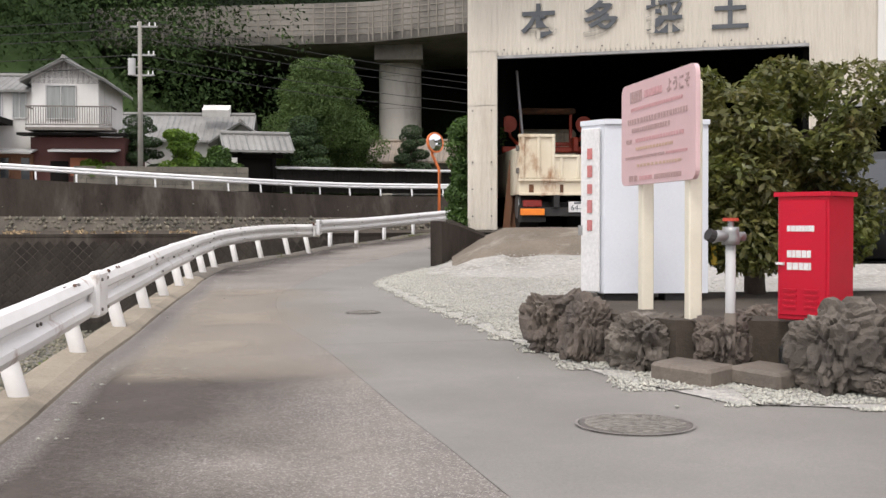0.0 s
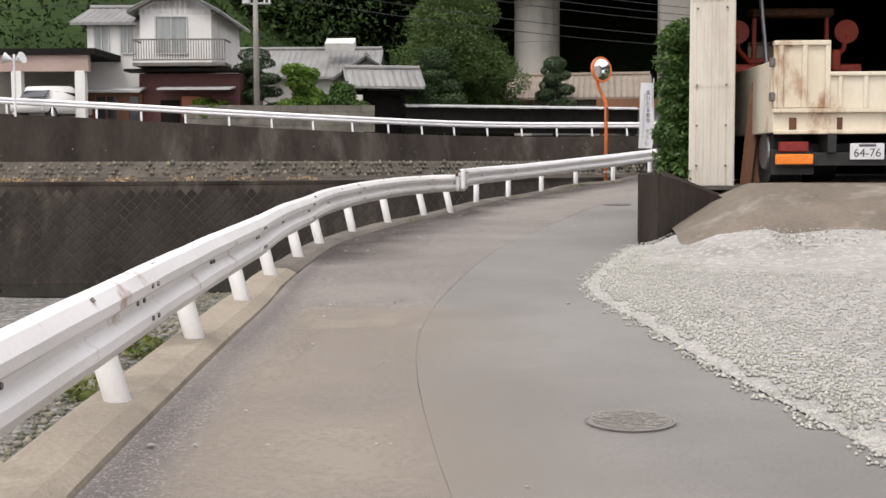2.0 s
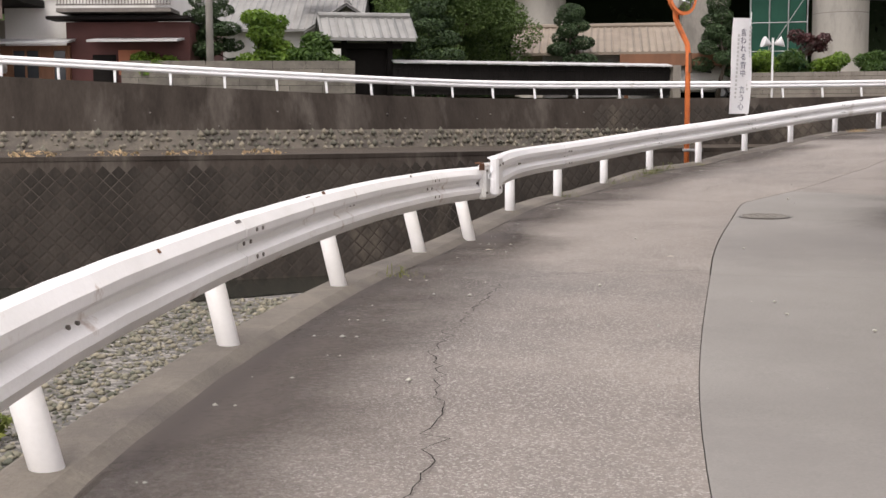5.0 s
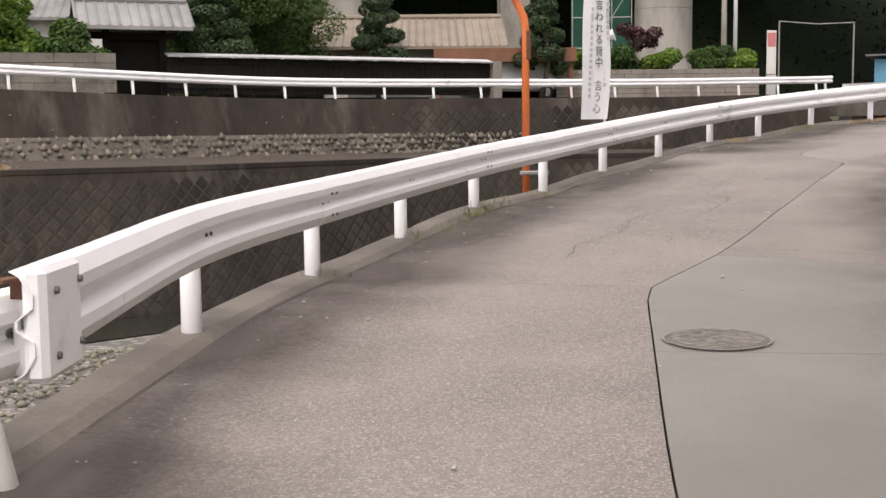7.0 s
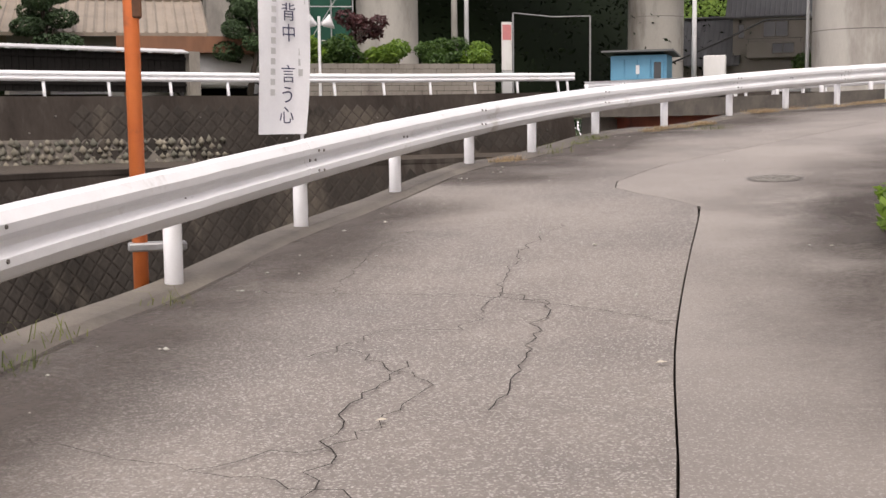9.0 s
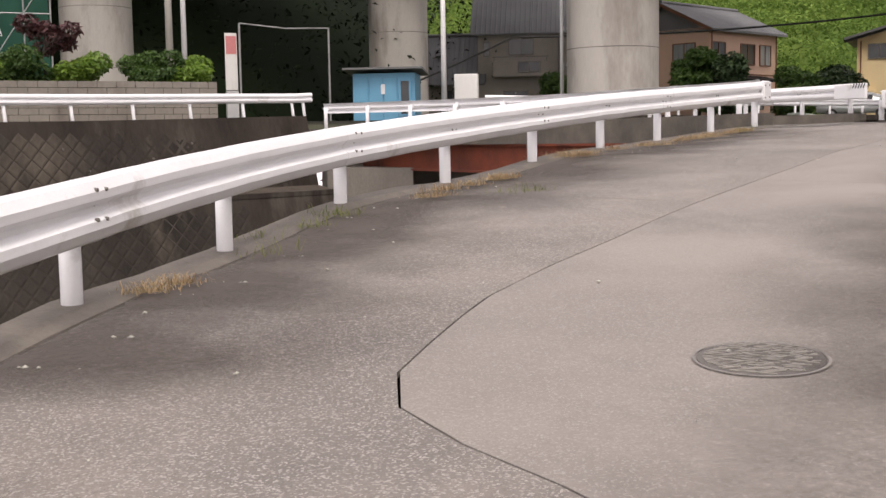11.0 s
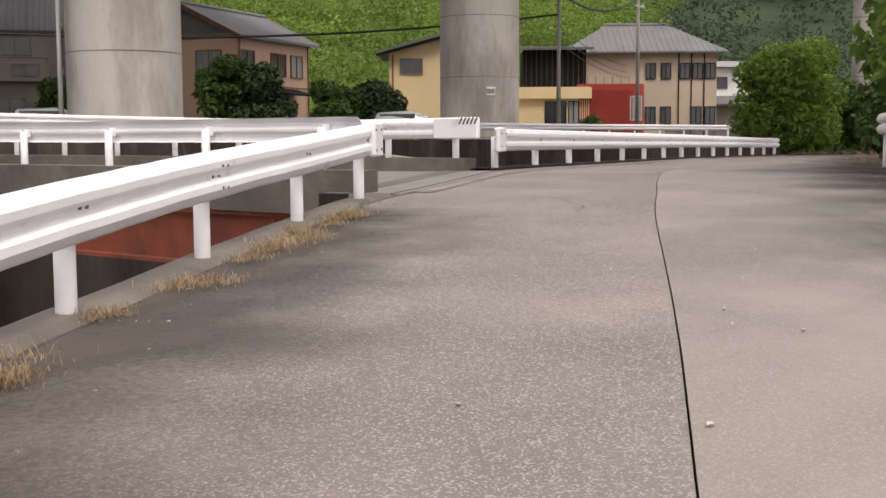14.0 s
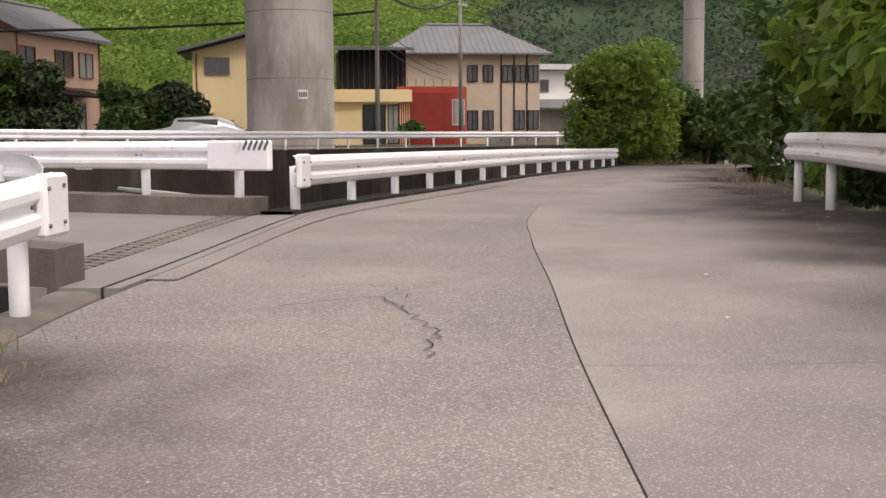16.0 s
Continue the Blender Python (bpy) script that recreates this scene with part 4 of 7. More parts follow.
guardrail("guardrail", R0, 0.9, 0.36, 0.065, 0, WHITE_OLD, "dull white guardrail half buried in shrubs", flip=-1, seed=11, seg=2)

# far bank rail: pairs of narrow beams on slim posts
fl = smooth_line([p + Vector((0, 0, 0.06)) for p in FAR], 0.5)
fs_ = arc(fl)
fposts = []
k = 6.0
while k < fs_[-1] - 0.3:
    fposts.append(at_fraction(fl, fs_, k))
    k += 1.8
fposts.append(fl[-1])
guardrail("guardrail", fposts, 0.68, 0.28, 0.045, 0.06, WHITE, "white guardrail along the far river bank", flip=1, seed=12, seg=2, bolts=False, post_in=-0.06)
fposts2 = [at_fraction(FAR2, arc(FAR2), 0.5 + 2.0 * i) for i in range(26)]
guardrail("guardrail", fposts2, 0.7, 0.28, 0.045, 0, WHITE, "white guardrail on the far bank beyond the bridge", flip=1, seed=13, seg=3, bolts=False, post_in=-0.06)


# ---------------------------------------------------------------- viaduct
VA = smooth_line([(-150, 126, 17.6), (-60, 117, 17.6), (-14, 111.5, 17.4), (0, 108.5, 17.6), (15.9, 97, 17.8), (33.9, 78.2, 18), (44, 62, 18), (52, 30, 18), (54, -40, 18)], 3.0)
VB = smooth_line([(-150, 139, 17.6), (-60, 130, 17.6), (-14, 124, 17.6), (9.2, 115.5, 17.8), (36.8, 104.8, 18), (56.2, 79, 18), (68.6, 64.6, 18), (82, 40, 18), (90, -40, 18)], 3.0)
via = empty("viaduct", (3, 113, 3), label="high concrete motorway viaduct on round piers", category="viaduct")
vo = Matrix.Translation((-3, -113, -3))


def via_part(name, v, f, material, label="", smooth=False):
    return meshed(name, [vo @ Vector(q) for q in v], f, material, via, label, smooth=smooth)


for VL in (VA, VB):
    via_part("deck", *sweep(VL, [(-6, 0.9), (-6, 0), (6, 0), (6, 0.9)]), DECKC)
    via_part("parapet", *sweep(offset(VL, 6.0), [(-0.3, 0.0), (-0.3, 3.6), (0.0, 3.6), (0.0, 0.0)]), DECKC, "streaked concrete parapet with form lines")
    via_part("parapet", *sweep(offset(VL, -6.0), [(-0.3, 0.0), (-0.3, 1.6), (0.0, 1.6), (0.0, 0.0)]), DECKC, "streaked concrete parapet")
for h in (0.75, 1.25, 1.75, 2.25, 2.75, 3.2):
    via_part("form_line", *sweep(offset(VA, 6.02), [(-0.02, h), (-0.02, h + 0.06), (0.03, h + 0.06), (0.03, h)]), GREYW)
vs_ = arc(VA)
for i in range(110, 190):
    q = at_fraction(VA, vs_, i * 1.0)
    n_ = side(at_fraction(VA, vs_, i - 0.5), at_fraction(VA, vs_, i + 0.5))
    a = q + n_ * 6.03
    bm = boxes((vo @ (a + Vector((0, 0, 1.8))), (0.08, 0.1, 3.4), Matrix.Rotation(math.atan2(n_.y, n_.x), 4, "Z")))
    part("form_line", bm, GREYW, via)


def pier(x, y, rad, z0=-0.5, z1=17.6, cap=True):
    bm = bmesh.new()
    tube(bm, [(x - 3, y - 113, z0 - 3 + k * (z1 - z0) / 12) for k in range(13)], rad, rad, 40)
    p = part("pier", bm, PIERC, via, "pale round concrete pier with cast joints", smooth=True)
    for k in range(1, 6):
        bm = bmesh.new()
        tube(bm, [(x - 3, y - 113, z0 - 3 + 0.5 + k * 3.0), (x - 3, y - 113, z0 - 3 + 0.54 + k * 3.0)], rad + 0.006, rad + 0.006, 40)
        part("cast_joint", bm, DECKC, p)
    if cap:
        part("pier_cap", boxes(((x - 3, y - 113, z1 - 3 - 0.7), (rad * 2.2, rad * 4.2, 1.4))), DECKC, via)
    return p


for x, y, rd in ((-4.0, 110.5, 1.98), (9.2, 112.0, 1.5), (15.9, 97.0, 1.78), (36.8, 104.8, 1.9), (33.9, 78.2, 2.0), (56.2, 79.0, 2.0), (68.9, 64.0, 0.5)):
    pier(x, y, rd)
part("number_plate", boxes(((56.2 - 3 - 1.23, 79.0 - 113 - 1.6, 2.3), (0.45, 0.03, 0.42), Matrix.Rotation(-0.65, 4, "Z"))), PLAINW, via, "small white number plate")
for i in range(5):
    part("number_bar", boxes(((56.2 - 3 - 1.26 + 0.08 * (i - 2) * math.cos(0.65), 79.0 - 113 - 1.63 - 0.08 * (i - 2) * math.sin(0.65), 2.3), (0.035, 0.03, 0.22), Matrix.Rotation(-0.65, 4, "Z"))), INK2, via)


# ---------------------------------------------------------------- hills
def hill(name, line, rise, depth, leaf, count, size, seed, z0=2.5, label="", clump=(7, 7, 4)):
    """A wooded slope behind a line: earth and a canopy of many leaves in crowns of uneven height."""
    L = smooth_line(line, 6.0)
    r = rng(seed)
    rows = 9
    vs, fs = [], []
    N = normals(L)
    for j in range(rows):
        u = j / (rows - 1)
        for p, s in zip(L, N):
            h = z0 + rise * (u ** 0.8) * (0.8 + 0.35 * noise.noise(Vector((p.x * 0.012, p.y * 0.012, seed + u))))
            q = p - s * depth * u
            vs.append((q.x, q.y, h))
    n = len(L)
    for j in range(rows - 1):
        for i in range(n - 1):
            fs.append((j * n + i, j * n + i + 1, (j + 1) * n + i + 1, (j + 1) * n + i))
    g = meshed(name, vs, fs, leaf, label=label, category="wooded hill", kind="structure")
    V = np.array(vs)
    blobs = []
    for _ in range(260):
        c = V[r.randint(len(V))] + r.normal(size=3) * np.array([4, 4, 0])
        k = 0.6 + 0.9 * r.rand()
        blobs.append(((c[0], c[1], c[2] + clump[2] * k * 0.7), (clump[0] * k * (0.7 + 0.5 * r.rand()), clump[1] * k, clump[2] * k * (0.8 + 0.8 * r.rand()))))
    leaves("canopy", blobs, count, size, leaf, seed, None, label + ", seen as dense leaves", flat=0.8 if leaf is LEAFG else 0.5, shell=0.75, category="trees", kind="stuff")
    return g


hill("hill_near", [(-150, 92, 0), (-80, 84, 0), (-40, 80, 0), (-22, 82, 0), (-15, 92, 0), (-15, 128, 0)], 44, 60, LEAFD, 200000, 0.22, 21, 3, "dark wooded hillside behind the houses", (5, 5, 5))
# This slope's leaf and earth colour carries the decks' shade.
hill("hill_under_viaduct", [(-60, 112, 0), (-12, 113, 0), (4, 113, 0), (22, 108, 0), (36, 112, 0), (52, 122, 0)], 46, 40, LEAFS, 70000, 0.22, 22, 3, "wooded slope coloured near-black for the viaduct's shade", (5, 5, 5))
hill("hill_grass", [(50, 140, 0), (66, 122, 0), (88, 116, 0), (110, 104, 0), (150, 100, 0)], 34, 60, LEAFG, 190000, 0.26, 23, 3, "bright green overgrown slope", (7, 7, 1.2))
# No haze in the air here: the leaf colour holds it.
hill("hill_far", [(60, 300, 0), (160, 240, 0), (250, 190, 0), (330, 90, 0), (380, -20, 0)], 95, 160, LEAFH, 170000, 0.9, 24, 3, "distant green wooded mountain with haze tinted into its leaves", (16, 16, 10))


def hazard_end(g, p, d, q, top, height):
    """A boxed rail end with black and white slanting stripes."""
    base = Vector(g.matrix_world.translation)
    rot = Matrix.Rotation(math.atan2(d.y, d.x), 4, "Z")
    c = Vector(p) - base + Vector((0, 0, top - height / 2)) + q * 0.13 + d * 0.12
    pl = part("end_plate", boxes((c, (0.9, 0.09, height * 1.02), rot), bevel=0.02), WHITE, g)
    for k in range(5):
        part("stripe", boxes((c + d * (0.12 + 0.075 * k) + q * 0.047 + Vector((0, 0, height * 0.34)), (0.03, 0.004, height * 0.36), rot @ Matrix.Rotation(0.5, 4, "Y"))), INK2, pl)
    return pl


db = (far_b[-1] - far_b[-2]).normalized()
hazard_end(rail_far_b, far_b[-1], db, side(far_b[-2], far_b[-1]), 0.66, 0.33)
dw = (W0[0] - W0[1]).normalized()
end_wing(rail_w, W0[0], dw, side(W0[0], W0[1]), 0.38, 0.67, WHITE)
nb = empty("notice_plate", (22.9, 57.6, 2.95), 90, "small white notice plate tied to the bridge rail", "notice")
part("plate", boxes(((0, -0.2, 0.17), (0.3, 0.01, 0.36)), bevel=0.003), PLAINW, nb)
for k in range(4):
    part("writing", boxes(((0, -0.207, 0.27 - 0.07 * k), (0.2, 0.004, 0.03))), PLASTG, nb)
jb = empty("junction_box", (23.3, 56.6, 2.4), 60, "low green steel utility box behind the bridge rail", "utility box")
part("body", boxes(((0, 0, 0.12), (0.9, 0.6, 0.24)), bevel=0.02), PLASTG, jb)
part("lid", boxes(((0, 0, 0.26), (0.96, 0.66, 0.05), Matrix.Rotation(0.12, 4, "X")), bevel=0.01), mat("pale_green_paint", (0.4, 0.46, 0.38), None, 3, 0.5), jb, "pale green sloping lid")


# lattice blocks of the river wall: diamonds standing proud of the batter
def lattice(line, norm, z0, z1, batter, pitch, x0, x1, name, top_z, label):
    S = arc(line)
    vs, fs = [], []
    n = int(S[-1] / pitch)
    rows_ = int((z1 - z0) / (pitch * 0.5))
    for j in range(rows_):
        for i in range(n):
            k = (i + 0.5 * (j % 2)) * pitch
            p = at_fraction(line, S, k)
            if not x0 < p.x < x1:
                continue
            t = (at_fraction(line, S, k + 0.2) - at_fraction(line, S, k - 0.2)).normalized()
            s = Vector((t.y, -t.x, 0))
            z = z0 + (j + 0.5) * pitch * 0.5
            h_ = pitch * 0.465

            def at(du, dz, out):
                zz = z + dz
                return Vector((p.x, p.y, 0)) + t * du + s * (batter(zz) + out) + Vector((0, 0, zz))

            b = len(vs)
            vs += [at(h_, 0, 0.0), at(0, h_, 0.0), at(-h_, 0, 0.0), at(0, -h_, 0.0)]
            vs += [at(h_ * 0.72, 0, 0.012), at(0, h_ * 0.72, 0.012), at(-h_ * 0.72, 0, 0.012), at(0, -h_ * 0.72, 0.012)]
            vs += [at(h_ * 0.4, 0, 0.012), at(0, h_ * 0.4, 0.012), at(-h_ * 0.4, 0, 0.012), at(0, -h_ * 0.4, 0.012), at(0, 0, 0.008)]
            for q in range(4):
                w = (q + 1) % 4
                fs += [(b + q, b + w, b + 4 + w, b + 4 + q), (b + 4 + q, b + 4 + w, b + 8 + w, b + 8 + q), (b + 8 + q, b + 8 + w, b + 12)]
    return meshed(name, vs, fs, WALLD, label=label, category="retaining wall", kind="stuff")


lattice(LOW, ns, BED_Z, LEDGE_Z - 0.15, lambda z: 0.1 + 1.0 * (LEDGE_Z - 0.08 - z) / (LEDGE_Z - 0.08 - BED_Z + 0.3), 0.46, -24, 13, "lattice_blocks", 0, "dark lattice blocks on the lower river wall")
lattice(UP, ns, 1.1, 2.6, lambda z: 0.55 * (2.8 - z) / 2.1 + 0.01, 0.46, -1, 15, "lattice_blocks", 0, "dark lattice blocks on the upper river wall")
US = arc(UP)
for k in range(60):
    s_ = 30 + 1.35 * k + 0.4 * math.sin(k * 2.3)
    if s_ > US[-1] - 1:
        break
    p = at_fraction(UP, US, s_)
    n_ = side(at_fraction(UP, US, s_ - 0.2), at_fraction(UP, US, s_ + 0.2))
    z = 1.9 + 0.35 * math.sin(k * 1.9)
    q = Vector((p.x, p.y, z)) + n_ * (0.55 * (p.z - z) / (p.z - 0.7))
    tagged(part("weep_pipe", rod([q - n_ * 0.1, q + n_ * 0.05], 0.03, 0.03, 8), BOLT), "short grey drain pipe in the wall", "drain pipe", "drain pipes in the wall")

part("pillar", boxes(((6.6 - 3, 94.2 - 113, 5.0), (2.6, 2.0, 16.0)), bevel=0.05), DECKC, via, "square grey concrete pillar")
sc = empty("scaffold", (9.0, 89.8, 2.9), -6, "green netted steel scaffold beside a pier", "scaffold")
part("netting", boxes(((1.6, 0.4, 4.5), (3.3, 0.05, 9.0))), GREENN, sc, "dark green safety netting")
for u in (0.0, 1.1, 2.2, 3.3):
    part("upright", rod([(u, 0, 0), (u, 0, 9)], 0.04, 0.04, 8), STEEL, sc)
for k in range(5):
    part("ledger", rod([(0, -0.02, 1.6 + 1.7 * k), (3.3, -0.02, 1.6 + 1.7 * k)], 0.03, 0.03, 8), STEEL, sc)
    part("brace", rod([(1.1 * (k % 3), -0.04, 1.6 + 1.7 * k), (1.1 * (k % 3) + 1.1, -0.04, 3.3 + 1.7 * k)], 0.025, 0.025, 8), STEEL, sc)
nt_ = empty("notice_post", (15.3, 74.6, 2.95), 0, "tall narrow white and red notice board on a post", "sign")
part("board", boxes(((0, 0, 2.0), (0.42, 0.05, 1.9)), bevel=0.01), STUCCO, nt_)
part("red_band", boxes(((0, -0.03, 2.55), (0.36, 0.01, 0.6))), PINKRED, nt_)
part("base", boxes(((0, 0, 0.5), (0.42, 0.12, 1.05)), bevel=0.01), PLASTG, nt_)
nf = empty("net_frame", (17.0, 78.6, 2.95), -4, "slim steel goal-like frame of three rods", "frame")
part("upright", rod([(0, 0, 0), (0, 0, 3.7)], 0.04, 0.04, 8), STEEL, nf)
part("upright", rod([(3.5, 0, 0), (3.5, 0, 3.6)], 0.04, 0.04, 8), STEEL, nf)
part("top_rod", rod([(0, 0, 3.7), (1.8, 0, 3.55), (3.5, 0, 3.6)], 0.025, 0.025, 8), STEEL, nf)
r = rng(201)
S1 = smooth_line([Vector((p.x, p.y, p.z + t_)) for p, t_ in zip(P1, TOPS1)], 0.2)
A1 = arc(S1)
base1 = Vector(rail1.matrix_world.translation)
for k in range(30):
    u = 2.0 + (A1[-1] - 2.2) * r.rand() ** 1.5
    p = at_fraction(S1, A1, u)
    d = (at_fraction(S1, A1, u + 0.1) - at_fraction(S1, A1, u - 0.1)).normalized()
    n_ = Vector((d.y, -d.x, 0)).normalized()
    ln = 0.02 + 0.1 * r.rand() ** 2
    c = p - base1 + n_ * (0.09 + 0.012 + 0.035 * r.rand()) + Vector((0, 0, -0.012 - 0.02 * r.rand()))
    part("paint_chip", boxes((c, (ln, 0.018, 0.008), Matrix.Rotation(math.atan2(d.y, d.x), 4, "Z") @ Matrix.Rotation(0.9, 4, "X"))), RUST if k % 3 else BOLT, rail1, "rusty chipped spot")


# ---------------------------------------------------------------- houses
def window(h, u, z, w, hh, glass=None, y=-0.03, frame=None, bars=1, name="window"):
    """A framed window on a house's front: frame, panes."""
    frame = frame or BOLT
    t = 0.06
    its = [((u, y, z + hh / 2), (w, 0.1, t)), ((u, y, z - hh / 2), (w, 0.12, t)), ((u - w / 2, y, z), (t, 0.1, hh)), ((u + w / 2, y, z), (t, 0.1, hh))]
    for k in range(1, bars + 1):
        its.append(((u - w / 2 + w * k / (bars + 1), y, z), (t * 0.8, 0.08, hh)))
    f = part(name, boxes(*its), frame, h)
    for k in range(bars + 1):
        c = u - w / 2 + w * (k + 0.5) / (bars + 1)
        part("pane", boxes(((c, y + 0.02, z), (w / (bars + 1) - t, 0.02, hh - t))), glass or GLASS, f)
    return f


def wall_block(h, x0, x1, y0, y1, z0, z1, material, name="wall", label=""):
    return part(name, boxes((((x0 + x1) / 2, (y0 + y1) / 2, (z0 + z1) / 2), (x1 - x0, y1 - y0, z1 - z0))), material, h, label)


def roof(h, x0, x1, y0, y1, ze, zr, material, along="x", over=0.45, hip=0.0, ribs=0.33, thick=0.12, name="roof", label=""):
    """A tiled roof with a ridge along x or y, ribs running down its slopes."""
    x0, x1, y0, y1 = x0 - over, x1 + over, y0 - over, y1 + over
    if along == "y":
        f = lambda a, b, c: (b, a, c)
        a0, a1, b0, b1 = y0, y1, x0, x1
    else:
        f = lambda a, b, c: (a, b, c)
        a0, a1, b0, b1 = x0, x1, y0, y1
    bm_ = (b0 + b1) / 2
    vs, fs, rib_v, rib_f = [], [], [], []

    def quad(p, to=None):
        v_, f_ = (rib_v, rib_f) if to else (vs, fs)
        n = len(v_)
        v_.extend(p)
        f_.append(tuple(range(n, n + len(p))))

    for sgn, be in ((-1, b0), (1, b1)):
        top = [f(a0, be, ze), f(a1, be, ze), f(a1 - hip, bm_, zr), f(a0 + hip, bm_, zr)]
        bot = [(x, y, z - thick) for x, y, z in top]
        quad(top), quad(bot)
        for i in range(4):
            quad([top[i], top[(i + 1) % 4], bot[(i + 1) % 4], bot[i]])
        n = int((a1 - a0) / ribs)
        for k in range(n + 1):
            a = a0 + (a1 - a0) * k / max(1, n)
            m = 1.0
            if hip:
                m = min(1.0, (a - a0) / hip, (a1 - a) / hip)
            if m < 0.08:
                continue
            w, t = ribs * 0.22, 0.05
            e0, e1 = (be, ze), (be + (bm_ - be) * m, ze + (zr - ze) * m)
            quad([f(a - w, e0[0], e0[1] + 0.005), f(a, e0[0], e0[1] + t), f(a, e1[0], e1[1] + t), f(a - w, e1[0], e1[1] + 0.005)], 1)
            quad([f(a, e0[0], e0[1] + t), f(a + w, e0[0], e0[1] + 0.005), f(a + w, e1[0], e1[1] + 0.005), f(a, e1[0], e1[1] + t)], 1)
            quad([f(a - w, e0[0], e0[1] + 0.005), f(a + w, e0[0], e0[1] + 0.005), f(a, e0[0], e0[1] + t)], 1)
    if hip:
        for ae, ar in ((a0, a0 + hip), (a1, a1 - hip)):
            quad([f(ae, b0, ze), f(ae, b1, ze), f(ar, bm_, zr)])
    else:
        for ae in (a0 + over, a1 - over):
            quad([f(ae, b0 + over * 0.6, ze - thick), f(ae, b1 - over * 0.6, ze - thick), f(ae, bm_, zr - thick)])
    rf = meshed(name, vs, fs, material, h, label)
    meshed("tiling", rib_v, rib_f, material, rf, kind="stuff")
    a, b = f(a0 + hip, bm_, zr + 0.05), f(a1 - hip, bm_, zr + 0.05)
    part("ridge", rod([a, b], 0.13, 0.13, 8), material, rf)
    return rf


def turned(A, B):
    return math.degrees(math.atan2(B[1] - A[1], B[0] - A[0]))


def house(name, A, B, z, label, category="house"):
    """The house's own place: x runs along its front from A to B, y away from the road."""
    return empty(name, (A[0], A[1], z), turned(A, B), label, category), math.hypot(B[0] - A[0], B[1] - A[1])


# white two-storey house with a balcony over a maroon ground floor
h, w = house("house", (-21.2, 61.0), (-17.9, 61.35), 3.3, "white stuccoed two-storey house with balcony and maroon lower wing")
wall_block(h, -0.2, 3.2, 0.3, 8, 2.6, 5.6, STUCCO)
wall_block(h, -2.9, -0.2, 0.9, 8, 0.0, 5.0, STUCCO)
vs = [(-0.2, 0.3, 5.6), (3.2, 0.3, 5.6), (1.5, 0.3, 6.45), (-0.2, 7, 5.6), (3.2, 7, 5.6), (1.5, 7, 6.45)]
meshed("gable", vs, [(0, 1, 2), (3, 5, 4), (0, 2, 5, 3), (1, 4, 5, 2)], STUCCO, h)
roof(h, -0.2, 3.2, 0.3, 8, 5.45, 6.6, TILE, "y", 0.5, label="grey tiled gable roof")
roof(h, -3.2, 0.4, 0.9, 7.0, 5.0, 6.1, TILE, "x", 0.4, label="grey tiled side roof")
window(h, 1.3, 4.35, 1.5, 1.75, GLASSL, 0.27, PLASTG)
window(h, -2.2, 4.25, 0.7, 1.3, GLASSL, 0.87, PLASTG)
window(h, -0.95, 4.25, 0.7, 1.4, GLASSL, 0.87, PLASTG)
wall_block(h, -0.15, 4.6, -0.2, 7, 0.0, 2.5, MAROON, "lower_wall", "maroon boarded lower storey")
wall_block(h, -3.0, 0.0, -0.4, 1, 0.0, 1.6, TIMBER, "lower_wall", "brown timber ground floor")
part("canopy_roof", boxes(((-1.5, -0.7, 1.75), (3.4, 1.3, 0.08), Matrix.Rotation(0.16, 4, "X"))), PLASTG, h, "pale lean-to roof")
part("canopy_roof", boxes(((2.7, -0.8, 1.78), (3.4, 1.5, 0.08), Matrix.Rotation(0.12, 4, "X"))), PLASTG, h, "pale lean-to roof")
part("canopy_roof", boxes(((2.0, -0.3, 2.62), (5.4, 1.2, 0.12))), BLACKW, h, "dark eave over the lower storey")
part("shutter", boxes(((2.3, -0.24, 0.95), (0.9, 0.06, 0.95))), SHUTTER, h, "orange-brown door shutter")
part("shutter", boxes(((1.3, -0.24, 0.7), (0.9, 0.06, 1.1))), BLACKW, h, "black panel")
for k in range(6):
    part("door_panel", boxes(((-2.7 + k * 0.52, -0.43, 0.75), (0.06, 0.05, 1.5))), TIMBER, h)
    if k in (1, 2, 4):
        part("pane", boxes(((-2.45 + k * 0.52, -0.42, 0.8), (0.42, 0.03, 1.2))), GLASS, h)
bal = part("balcony", boxes(((2.0, -0.55, 2.85), (4.3, 1.6, 0.14)), ((2.0, -1.33, 3.98), (4.3, 0.06, 0.07)), ((-0.12, -0.6, 3.98), (0.06, 1.5, 0.07)), ((4.12, -0.6, 3.98), (0.06, 1.5, 0.07)), ((2.0, -1.33, 3.05), (4.3, 0.05, 0.05))), BOLT, h, "dark metal balcony")
for k in range(36):
    part("baluster", boxes(((-0.1 + k * 0.121, -1.33, 3.5), (0.03, 0.03, 1.0))), BOLT, bal)

# flat-roofed carport
cp, w = house("carport", (-29.0, 58.4), (-22.6, 58.9), 3.55, "pale flat-roofed carport with a dark open bay", "carport")
part("roof", boxes(((3.2, 2.0, 3.05), (6.9, 6, 0.28))), BLACKW, cp)
part("fascia", boxes(((3.2, -0.7, 2.55), (6.2, 0.3, 0.75))), mat("dusty_pink_wall", (0.42, 0.32, 0.28), (0.36, 0.27, 0.23), 0.6, 0.9), cp, "dusty pink lintel")
for u in (0.2, 3.0, 5.9):
    part("pillar", boxes(((u, -0.7, 1.1), (0.45, 0.4, 2.2))), STUCCO, cp)
part("back_wall", boxes(((3.1, 4.5, 1.3), (6.2, 0.2, 2.6))), GREYW, cp)

